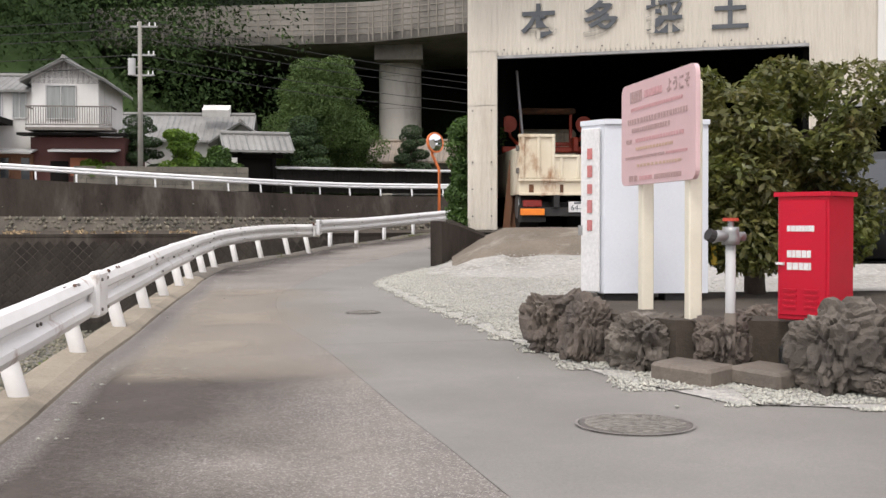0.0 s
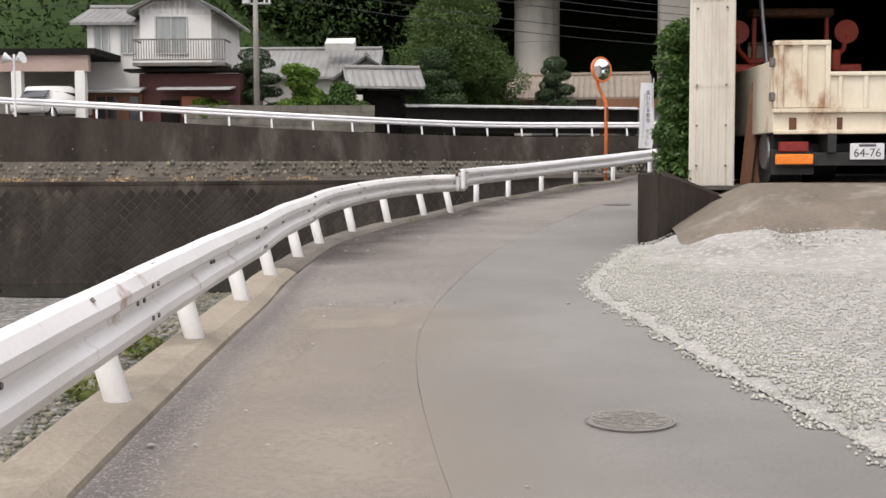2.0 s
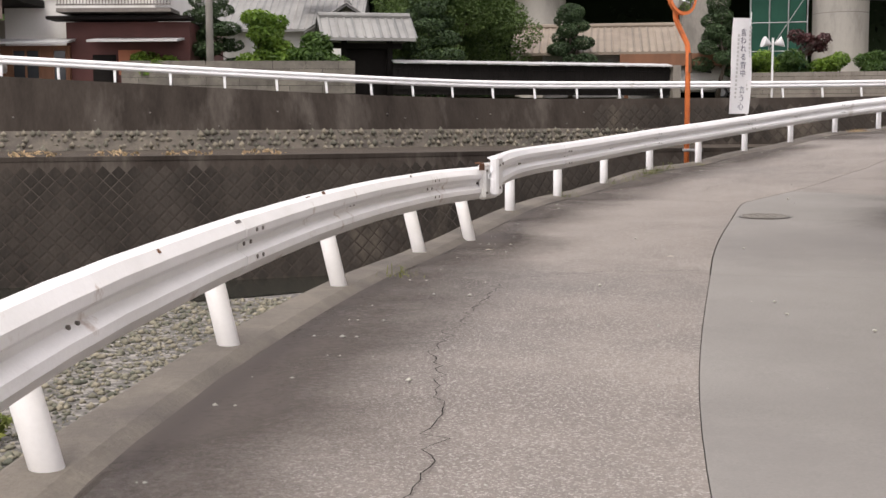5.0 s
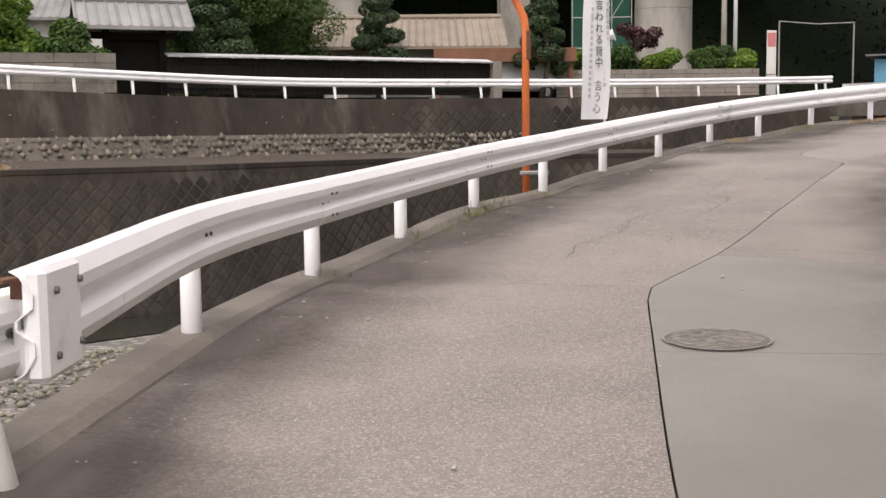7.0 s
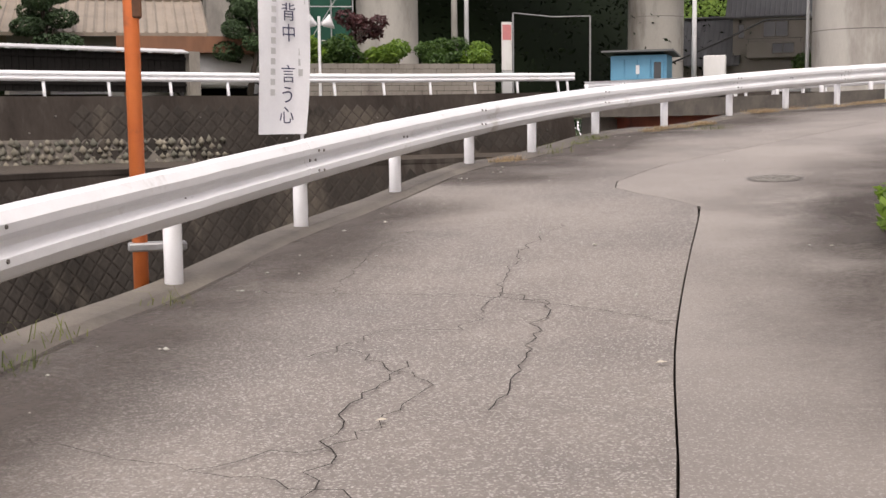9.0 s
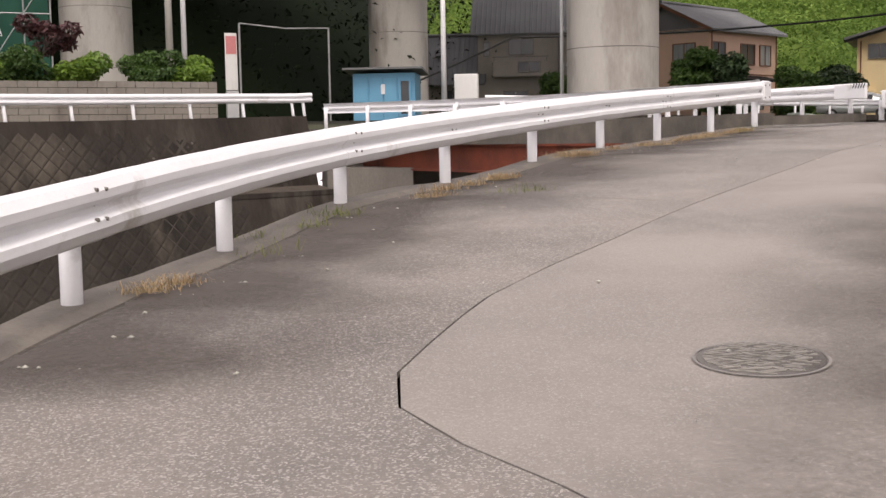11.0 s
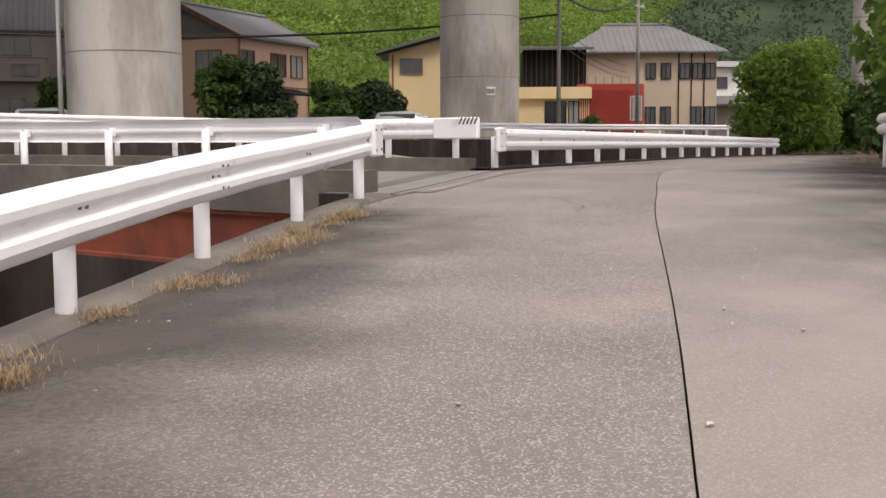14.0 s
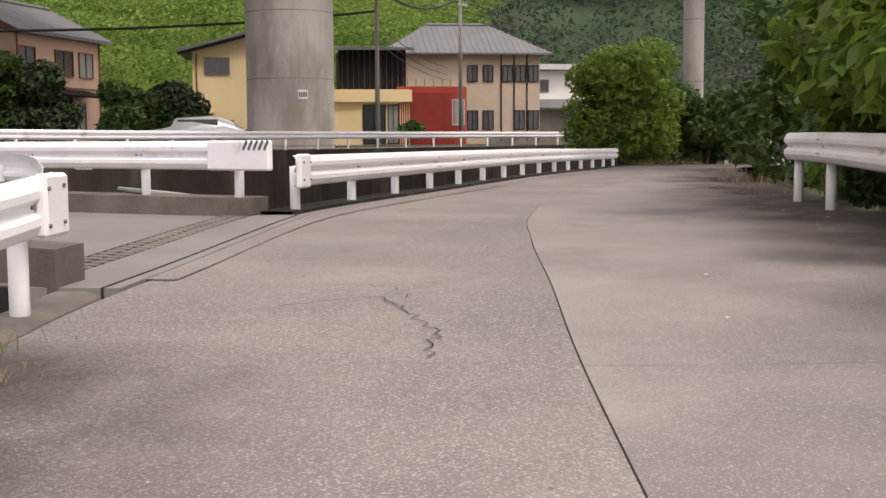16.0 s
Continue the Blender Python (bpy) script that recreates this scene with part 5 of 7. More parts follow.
# long low house with grey tiled roofs
h, w = house("house", (-22.5, 73.2), (-11.5, 74.2), 3.2, "long low old house under grey tiled roofs")
wall_block(h, 0, 9.8, 0, 6, 0, 3.4, STUCCO)
roof(h, 0, 9.8, 0, 6, 3.3, 5.2, TILE, "x", 0.7)
wall_block(h, 8.6, 11.4, -2.2, 4, 0, 3.1, STUCCO)
roof(h, 8.6, 11.4, -2.2, 4, 3.0, 4.3, TILE, "y", 0.6)
part("solar_heater", boxes(((8.2, 1.0, 5.3), (1.7, 1.2, 0.45), Matrix.Rotation(0.35, 4, "X"))), STUCCO, h, "white solar water heater")

# garden wall of old blocks, gate with tiled roof, black board fence
def course_wall(name, A, B, z0, z1, material, label, cw=0.9, ch=0.24, thick=0.22):
    g, L = house(name, A, B, z0, label, "wall")
    n, m = max(1, int(L / cw)), max(1, int(round((z1 - z0) / ch)))
    cells = {}
    for j in range(m):
        for i in range(n + (j % 2)):
            a = (i - 0.5 * (j % 2)) * L / n
            b = min(L, a + L / n)
            a = max(0, a)
            key = round(b - a, 2)
            if key not in cells:
                bm = boxes(((0, 0, 0), (b - a - 0.015, thick, (z1 - z0) / m - 0.015)))
                me = bpy.data.meshes.new("block")
                bm.to_mesh(me)
                bm.free()
                me.materials.append(material)
                cells[key] = me
            o = new("block", cells[key])
            o.parent = g
            o.location = ((a + b) / 2, 0, (j + 0.5) * (z1 - z0) / m)
    part("core", boxes(((L / 2, 0.02, (z1 - z0) / 2), (L - 0.02, thick - 0.06, z1 - z0 - 0.01))), GAP, g)
    return g, L


course_wall("garden_wall", (-18.8, 59.8), (-10.2, 61.6), 3.0, 4.25, BLOCKW, "low weathered block wall below the garden shrubs", 1.2, 0.3)
g, L = course_wall("planter_wall", (5.5, 72.5), (14.0, 72.3), 2.95, 4.15, PALEC, "pale mossy block wall below a planted bed", 0.55, 0.2)
h, w = house("gate_house", (-11.6, 64.3), (-8.9, 65.2), 3.0, "timber gate under a small grey tiled roof", "gate")
roof(h, -0.2, 3.0, -0.6, 1.6, 2.3, 3.25, TILE, "x", 0.3)
for u in (0.5, 2.4):
    part("post", boxes(((u, 0.2, 1.1), (0.22, 0.22, 2.3))), BLACKW, h)
part("door", boxes(((1.45, 0.6, 1.0), (1.9, 0.08, 2.0))), BLACKW, h)
part("beam", boxes(((1.45, 0.2, 2.05), (2.9, 0.2, 0.22))), BLACKW, h)
fen, L = house("board_fence", (-9.2, 64.8), (2.5, 70.2), 2.9, "long black board fence under a pale metal cap", "fence")
n = 58
for k in range(n):
    part("board", boxes(((L * (k + 0.5) / n, 0, 0.78), (L / n - 0.012, 0.04, 1.25))), BLACKW, fen)
part("cap", boxes(((L / 2, -0.05, 1.5), (L, 0.45, 0.05), Matrix.Rotation(0.25, 4, "X"))), PLASTG, fen, "pale metal cap")
part("rail", boxes(((L / 2, -0.05, 1.25), (L, 0.06, 0.08)), ((L / 2, -0.05, 0.4), (L, 0.06, 0.08))), BLACKW, fen)
for k in range(14):
    part("cap_clip", boxes(((L * (k + 0.5) / 14, -0.26, 1.43), (0.12, 0.03, 0.05))), PLASTG, fen)
part("gate_post", boxes(((L + 0.25, 0, 0.75), (0.4, 0.4, 1.5))), PALEC, fen)

# brown-tiled house and its garage
h, w = house("house", (-3.2, 73.2), (3.4, 73.0), 3.0, "low house under a brown tiled roof with white gable")
wall_block(h, 0, 6.2, 0, 6, 0, 2.4, STUCCO)
roof(h, -1, 6.2, -1.2, 5.5, 2.1, 3.55, TILEB, "x", 0.4, label="brown tiled roof")
wall_block(h, 3.6, 9.4, -1.6, 4.2, 1.45, 2.0, TIMBER, "garage_roof", "brown metal garage roof")
for u in (3.9, 9.2):
    part("pillar", boxes(((u, -1.3, 0.75), (0.2, 0.2, 1.5))), TIMBER, h)
# The garage's inner shade is painted on as a near-black back wall.
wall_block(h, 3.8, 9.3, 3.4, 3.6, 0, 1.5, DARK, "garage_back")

# houses across the river past the bridge
h, w = house("house", (42.4, 108.9), (49.3, 103.9), 3.2, "dark grey two-storey house with steep slate roofs")
wall_block(h, 2.4, 8.6, 0, 7, 0, 6.4, GREYW)
wall_block(h, -1.2, 2.4, 0.4, 6, 0, 3.2, GREYW)
roof(h, -1.2, 2.6, -0.4, 6.4, 2.8, 6.4, ROOFG, "x", 0.3)
roof(h, 2.4, 5.6, 0, 7, 6.2, 10.6, ROOFG, "x", 0.45)
roof(h, 5.8, 9.2, 0, 7, 6.2, 10.2, ROOFG, "x", 0.3)
window(h, 5.4, 5.3, 1.7, 1.1), window(h, 3.0, 5.2, 0.4, 1.0, bars=0), window(h, 5.0, 1.5, 1.7, 1.5), window(h, 0.6, 2.0, 0.8, 0.8)
part("balcony", boxes(((5.4, -0.55, 3.75), (3.8, 1.0, 1.1)), bevel=0.03), GREYW, h)
part("balcony_rail", boxes(((5.4, -1.03, 4.55), (3.9, 0.06, 0.07)), ((3.6, -1.03, 4.4), (0.05, 0.05, 0.3)), ((7.2, -1.03, 4.4), (0.05, 0.05, 0.3))), BOLT, h)
window(h, 6.0, 3.85, 1.5, 0.7, y=-1.07)
part("downpipe", rod([(8.0, -0.1, 0.2), (8.0, -0.1, 6.0)], 0.06), BOLT, h)
h, w = house("house", (53.6, 94.2), (61.44, 96.4), 3.0, "peach stuccoed two-storey house with a grey gable roof")
GW = 6.8
wall_block(h, 0, w, 0, GW, 0, 6.05, PEACH)
meshed("gable", [(0.02, 0, 6.0), (0.02, GW, 6.0), (0.02, GW / 2, 7.6), (0.3, 0, 6.0), (0.3, GW, 6.0), (0.3, GW / 2, 7.6)], [(0, 2, 1), (3, 4, 5), (0, 3, 5, 2), (1, 2, 5, 4)], PEACH, h)
roof(h, 0, w, 0, GW, 5.9, 7.8, ROOFG, "x", 0.55, ribs=0.5, thick=0.16)
for y0, y1 in ((-0.5, GW / 2), (GW + 0.5, GW / 2)):
    part("bargeboard", boxes(((-0.56, (y0 + y1) / 2, 6.72), (0.06, abs(y1 - y0) * 1.1, 0.2), Matrix.Rotation(math.copysign(math.atan2(1.9, 3.95), y1 - y0), 4, "X"))), TIMBER, h)
for u, ww in ((1.0, 1.5), (4.5, 1.7), (6.7, 1.4)):
    window(h, u, 4.45, ww, 1.35, GLASSL if u > 6 else GLASS, -0.03, TIMBER)
window(h, 3.4, 1.5, 1.5, 1.7, GLASS, -0.03, BOLT), window(h, 5.9, 1.6, 1.2, 1.5, GLASSL, -0.03, BOLT)
part("porch_roof", boxes(((4.6, -0.6, 2.85), (4.2, 1.5, 0.12), Matrix.Rotation(0.25, 4, "X"))), BLACKW, h, "dark lean-to porch roof")
for y, ww in ((1.9, 1.7), (4.9, 0.9)):
    gw_ = part("window", boxes(((-0.03, y, 5.1), (0.1, ww, 0.07)), ((-0.03, y, 3.8), (0.1, ww, 0.07)), ((-0.03, y - ww / 2, 4.45), (0.1, 0.07, 1.3)), ((-0.03, y + ww / 2, 4.45), (0.1, 0.07, 1.3)), ((-0.03, y, 4.45), (0.08, 0.06, 1.3))), TIMBER, h)
    part("pane", boxes(((-0.01, y, 4.45), (0.03, ww - 0.06, 1.26))), GLASSL, gw_)
part("string_course", boxes(((w / 2, -0.02, 3.15), (w, 0.05, 0.08))), TIMBER, h)
part("downpipe", rod([(w - 0.1, -0.1, 5.9), (w - 0.1, -0.1, 0.1)], 0.05), TIMBER, h)
part("downpipe", rod([(0.1, -0.1, 5.9), (0.1, -0.1, 0.1)], 0.05), TIMBER, h)
h, w = house("house", (68.3, 95.5), (72.6, 89.9), 3.0, "yellow stuccoed house with a dark gabled roof")
wall_block(h, 0, w, 0, 8, 0, 5.8, YELLOW)
meshed("gable", [(0, 0.02, 5.8), (w, 0.02, 5.8), (w, 0.02, 7.6), (w, 7, 5.8), (0, 7, 5.8), (w, 7, 7.6)], [(0, 1, 2), (0, 2, 5, 4), (4, 5, 3)], YELLOW, h)
part("roof", boxes(((w / 2 - 0.2, 3.6, 6.85), (w + 1.6, 8.6, 0.16), Matrix.Rotation(-0.26, 4, "Y"))), ROOFG, h, "dark sloping roof")
part("eave", boxes(((w / 2 - 0.2, -0.6, 6.72), (w + 1.6, 0.12, 0.3), Matrix.Rotation(-0.26, 4, "Y"))), BLACKW, h)
window(h, 1.5, 4.85, 1.5, 1.0), window(h, 2.0, 0.9, 0.9, 1.2)
part("porch", boxes(((0.35, -0.5, 2.0), (1.8, 1.0, 0.15)), ((-0.2, -0.8, 1.0), (0.12, 0.12, 2.0))), YELLOW, h)
part("downpipe", rod([(0.25, -0.06, 5.6), (0.25, -0.06, 0.1)], 0.05), TIMBER, h)
h, w = house("house", (78.5, 91.9), (81.4, 88.0), 2.9, "black upper storey over a cream ground floor with shop door")
wall_block(h, 0.3, w, 0.4, 6, 3.8, 6.5, BLACKW, label="black boarded upper storey")
part("roof", boxes(((w / 2 + 0.2, 2.8, 6.75), (w + 0.6, 6.6, 0.2), Matrix.Rotation(0.08, 4, "X"))), ROOFG, h)
wall_block(h, -0.2, w + 0.2, -0.4, 6, 0, 3.75, YELLOW, label="cream ground floor")
part("lintel", boxes(((w / 2, -0.5, 3.3), (w + 0.6, 0.5, 0.8))), YELLOW, h)
window(h, 2.6, 1.4, 1.5, 2.6, GLASS, -0.42, BLACKW), window(h, 3.9, 1.4, 0.7, 2.6, GLASSL, -0.42, BLACKW)
for k in range(12):
    part("board", boxes(((0.5 + k * 0.38, 0.38, 5.15), (0.02, 0.04, 2.7))), BOLT, h)
h, w = house("shop_annex", (80.7, 88.3), (83.7, 84.4), 2.9, "red slatted single-storey annex with a rounded corner")
part("wall", prism([(0, 0), (w - 0.8, 0), (w - 0.2, 0.3), (w, 1.0), (w, 4), (0, 4)], 0, 3.95), REDWALL, h)
for k in range(26):
    part("slat", boxes(((0.1 + k * (w - 1.0) / 26, -0.03, 1.8), (0.07, 0.06, 3.5))), REDWALL, h)
window(h, w - 0.75, 2.2, 0.8, 1.7, GLASSL, -0.05, PLASTG)
for k in range(8):
    part("rail_post", rod([(0.1 + k * 0.6, 0.2, 3.9), (0.1 + k * 0.6, 0.2, 4.5)], 0.02, 0.02, 5), RUST, h)
h, w = house("apartment_house", (91.0, 88.9), (94.6, 84.1), 2.9, "large beige two-storey house under a hipped grey roof")
W_ = 12.0
wall_block(h, -5.5, w, 0, 9, 0, 6.9, BEIGE)
roof(h, -5.5, w, 0, 9, 6.8, 9.3, ROOFG, "x", 0.8, hip=4.0, ribs=0.45)
for u in (0.8, 2.0, 3.5, 4.5, 5.5):
    window(h, u, 5.3, 0.75, 1.2, GLASS, -0.04, BLACKW, bars=1)
for u in (0.8, 2.0, 4.4, 5.5):
    window(h, u, 1.8, 0.8, 1.4, GLASS, -0.04, BLACKW)
for u in (3.0, 4.0, 5.0):
    part("downpipe", rod([(u, -0.08, 6.7), (u, -0.08, 0.2)], 0.05), BLACKW, h)
part("plinth", boxes(((w / 2 + 1, -0.05, 0.45), (w - 2, 0.1, 0.9))), BLOCKW, h)
h, w = house("house", (110.5, 93.5), (117.0, 86), 2.9, "white distant house with grey flat roof")
wall_block(h, 0, w, 0, 8, 3.5, 6.6, STUCCO), wall_block(h, 0.5, w, -0.8, 8, 0, 3.4, GREYW)
part("roof", boxes(((w / 2, 4, 6.9), (w + 1.5, 10, 0.5))), PLASTG, h)
part("roof", boxes(((w / 2, -1.2, 3.5), (w + 1.5, 3, 0.2), Matrix.Rotation(0.3, 4, "X"))), ROOFG, h)
window(h, 2, 5.2, 1.6, 1.1), window(h, 5, 1.8, 1.6, 1.1, GLASSL, -0.85)

sh, w = house("storage_shed", (22.4, 80.4), (24.5, 78.95), 2.95, "small bright blue metal storage shed", "shed")
wall_block(sh, 0, w, 0, 1.9, 0, 2.0, BLUE)
part("roof", boxes(((w / 2, 0.9, 2.1), (w + 0.7, 2.7, 0.08), Matrix.Rotation(-0.06, 4, "X"))), ROOFG, sh, "dark overhanging roof")
for u in (0.35, 0.95, 1.55, 2.15):
    part("door", boxes(((u, -0.02, 0.95), (0.55, 0.05, 1.75)), bevel=0.01), BLUE, sh)
window(sh, 2.15, 1.0, 0.4, 1.4, GLASS, -0.06, BLUE, 0)
part("notice", boxes(((1.25, -0.06, 1.35), (0.16, 0.02, 0.4))), PLAINW, sh)


# ---------------------------------------------------------------- warehouse with its open bay
FX, FY = Vector((5.25, -1.5, 0)).normalized(), Vector((1.5, 5.25, 0)).normalized()
wh = empty("warehouse", (0.46, 21.82, 1.12), math.degrees(math.atan2(FX.y, FX.x)), "cream corrugated-metal warehouse with an open bay", "warehouse")


def corrugated(name, x0, x1, z0, z1, y, parent, pitch=0.09, deep=0.009, axis="x"):
    n = max(2, int((x1 - x0) / pitch))
    prof = []
    for i in range(n):
        a = x0 + (x1 - x0) * i / n
        s = (x1 - x0) / n
        prof += [(a, 0), (a + s * 0.3, 0), (a + s * 0.45, -deep), (a + s * 0.85, -deep)]
    prof.append((x1, 0))
    vs, fs = [], []
    for a, d in prof:
        for z in (z0, z1):
            for t in (0.0, 0.03):
                vs.append((a, y + d + t, z) if axis == "x" else (y + d + t, a, z))
    for i in range(len(prof) - 1):
        b = i * 4
        fs += [(b, b + 4, b + 6, b + 2), (b + 1, b + 3, b + 7, b + 5), (b, b + 1, b + 5, b + 4), (b + 2, b + 6, b + 7, b + 3)]
    return meshed(name, vs, fs, CORR, parent)


D_ = 13.0
for z0, z1 in ((0, 1.25), (1.23, 2.3), (2.28, 3.3), (3.28, 5.6)):
    corrugated("cladding", 0, 0.56, z0, z1, -0.004 * (z0 > 1), wh)
corrugated("cladding", 0.56, 6.05, 3.2, 5.6, 0.0, wh)
corrugated("cladding", 6.05, 12.0, 2.15, 5.6, 0.0, wh)
corrugated("cladding", 6.05, 6.45, 0, 2.2, 0.0, wh)
corrugated("cladding", 9.5, 12.0, 0, 2.2, 0.0, wh)
corrugated("cladding", 0.03, D_, 0, 5.6, 0.0, wh, axis="y")
corrugated("cladding", 0.03, D_, 0, 5.6, 12.0, wh, axis="y")
corrugated("cladding", 0, 12.0, 0, 5.6, D_, wh)
part("lintel", boxes(((3.3, 0.06, 3.2), (5.5, 0.12, 0.1)), ((7.8, 0.06, 2.15), (3.4, 0.12, 0.1))), STEEL, wh)
# Sheets added inside the bay, near-black in place of its shade.
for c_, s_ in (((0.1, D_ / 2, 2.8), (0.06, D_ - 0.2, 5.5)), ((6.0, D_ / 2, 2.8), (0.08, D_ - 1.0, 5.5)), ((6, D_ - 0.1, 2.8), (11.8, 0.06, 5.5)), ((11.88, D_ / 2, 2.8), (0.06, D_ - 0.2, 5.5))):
    part("inner_lining", boxes((c_, s_)), DARK, wh, "added inner sheet in painted bay shade")
part("floor_slab", boxes(((6, D_ / 2, -0.02), (12.0, D_, 0.06))), CURB, wh)
part("roof", boxes(((3.0, D_ / 2 - 0.4, 6.4), (6.4, D_ + 1.6, 0.12), Matrix.Rotation(-0.28, 4, "Y")), ((9.0, D_ / 2 - 0.4, 6.4), (6.4, D_ + 1.6, 0.12), Matrix.Rotation(0.28, 4, "Y"))), ROOFG, wh)
# Ceiling in the same painted shade.
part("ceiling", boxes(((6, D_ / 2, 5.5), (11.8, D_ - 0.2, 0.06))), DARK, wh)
for u, z in [(a, b) for a in (0.1, 0.46) for b in (0.25, 0.75, 1.25, 2.2)] + [(0.7 + k * 0.45, 3.3) for k in range(12)]:
    part("screw", rod([(u, -0.035, z), (u, -0.02, z)], 0.016, 0.016, 6), BOLT, wh)
for k, (u, tilt) in enumerate(((0.72, 0.1), (0.85, 0.16), (0.95, 0.06))):
    part("leaning_board", boxes(((u, 0.35 + 0.1 * k, 0.65), (0.14, 0.03, 1.3), Matrix.Rotation(tilt, 4, "Y"))), TIMBER, wh, "plank leaning inside the bay")
part("leaning_pole", rod([(0.95, 1.2, 0), (0.62, 1.4, 3.1)], 0.03), STEEL, wh)
part("signboard_sill", boxes(((7.6, -0.03, 3.45), (0.9, 0.06, 1.2))), STUCCO, wh, "white framed window on the front")
for k, ch in enumerate("本多採土"):
    cu = bpy.data.curves.new("lettering", "FONT")
    cu.body, cu.size, cu.extrude, cu.align_x, cu.align_y = ch, 0.66, 0.012, "CENTER", "CENTER"
    cu.offset = 0.014
    to = bpy.data.objects.new("lettering", cu)
    scene.collection.objects.link(to)
    bpy.context.view_layer.update()
    me = bpy.data.meshes.new_from_object(to.evaluated_get(bpy.context.evaluated_depsgraph_get()))
    bpy.data.objects.remove(to)
    me.materials.clear()
    me.materials.append(INK2)
    o = new("lettering", me)
    o.parent = wh
    o.matrix_local = pose(1.34 + k * 1.13, -0.04, 3.74, 90, 0, 0)
    tagged(o, "dark painted character")

# concrete retaining corner between road and yard
bm = bmesh.new()
outline = [(-0.22, 20.6), (-0.02, 20.45), (0.25, 20.6), (0.6, 20.72), (0.95, 20.72), (0.95, 20.95), (0.5, 20.95), (0.12, 20.9), (0.05, 21.2), (0.9, 26.0), (3.5, 34.0), (3.3, 34.1), (0.65, 26.0), (-0.2, 21.3)]
tops_ = [1.27, 1.27, 1.2, 1.06, 0.92, 0.92, 1.06, 1.2, 1.3, 1.3, 1.35, 1.35, 1.3, 1.28]
lo = [bm.verts.new((x, y, 0.3)) for x, y in outline]
hi = [bm.verts.new((x, y, z)) for (x, y), z in zip(outline, tops_)]
bm.faces.new(hi)
for i in range(len(outline)):
    k = (i + 1) % len(outline)
    bm.faces.new((lo[i], lo[k], hi[k], hi[i]))
bmesh.ops.triangulate(bm, faces=[f for f in bm.faces if len(f.verts) > 4])
tagged(part("retaining_wall", bm, WALLC), "low dark concrete retaining wall curving round the yard corner", "retaining wall", kind="structure")

# gravel yard
g_edge = [p for p in RIGHT if 5.9 < p.y < 20.7 and p.x < 3.4]
vs, fs = [], []
for p in g_edge:
    for k, u in enumerate((0.0, 0.25, 0.7, 1.5, 3.0, 5.0, 8.0, 13.0)):
        x = p.x + u
        y = p.y + (0.1 * noise.noise(p * 2.0) if k == 0 else 0)
        z = land(x, y) if u else level(x, y) + 0.004
        vs.append((x, y, z + 0.004))
for i in range(len(g_edge) - 1):
    for k in range(7):
        fs.append((i * 8 + k, i * 8 + k + 1, i * 8 + 9 + k, i * 8 + 8 + k))
meshed("gravel_yard", vs, fs, GRAVEL, label="pale grey gravel yard before the warehouse", category="gravel", kind="structure")
r = rng(31)
pts, sz = [], []
while len(pts) < 34000:
    y = 6.2 + 14.3 * r.rand() ** 1.3
    e = min(g_edge, key=lambda p: abs(p.y - y))
    x = e.x + abs(r.normal()) * (0.5 if r.rand() < 0.3 else 2.6) - 0.1 * r.rand()
    if x > 6:
        continue
    pts.append((x, y, (land(x, y) if x > e.x + 0.1 else level(x, y)) + 0.008)), sz.append(0.006 + 0.011 * r.rand())
stones("gravel", pts, sz, STONE_L, 32, 0.7, label="pale crushed stones of the yard", category="gravel", kind="stuff")

vs, fs = [], []
for j in range(9):
    for i in range(14):
        x = 0.15 + 6.2 * i / 13
        y = 18.9 + 2.3 * j / 8 - 0.28 * (x - 1) + (0.25 * noise.noise(Vector((x * 1.3, 0, 0))) if j == 0 else 0)
        vs.append((x, y, land(x, y) + (0.055 if j else -0.02)))
for j in range(8):
    for i in range(13):
        fs.append((j * 14 + i, j * 14 + i + 1, j * 14 + 15 + i, j * 14 + 14 + i))
meshed("yard_ramp", vs, fs, RAMP, label="earth-stained concrete ramp up to the bay", category="ramp", kind="structure")


# ---------------------------------------------------------------- truck in the bay
tr = empty("dump_truck", (2.42, 21.1, 1.13), math.degrees(math.atan2(0.2, 2.15)), "old cream dump truck with rusty tailgate parked in the bay", "truck")
W2 = 1.07
tail = part("tailgate", boxes(((0, 0, 0.75), (2.16, 0.08, 0.26)), bevel=0.012), TRUCK, tr, "cream tailgate streaked with rust")
for u, z, w_, h_ in ((-0.75, 1.3, 0.64, 0.78), (0.75, 1.3, 0.64, 0.78), (0, 1.1, 0.9, 0.4)):
    part("panel", boxes(((u, 0, z), (w_, 0.06, h_)), bevel=0.012), TRUCK, tail)
for u in (-1.0, -0.72, -0.45, 0.45, 0.72, 1.0):
    part("stiffener", boxes(((u, -0.045, 1.3), (0.06, 0.04, 0.78)), bevel=0.008), TRUCK, tail)
for u in (-0.3, 0.0, 0.3):
    part("stiffener", boxes(((u, -0.045, 1.1), (0.05, 0.04, 0.38)), bevel=0.008), TRUCK, tail)
part("top_rail", boxes(((-0.75, -0.02, 1.67), (0.66, 0.1, 0.06)), ((0.75, -0.02, 1.67), (0.66, 0.1, 0.06)), ((0, -0.02, 1.31), (0.86, 0.1, 0.05)), bevel=0.01), TRUCK, tail)
part("sill_rail", boxes(((0, -0.06, 0.88), (2.18, 0.07, 0.05)), ((0, -0.06, 0.63), (2.14, 0.07, 0.05)), bevel=0.008), TRUCK, tail)
for u in (-0.85, -0.3, 0.45, 0.85):
    part("rust_patch", boxes(((u, -0.048, 0.72), (0.05 + 0.04 * abs(u), 0.012, 0.16))), RUST, tail)
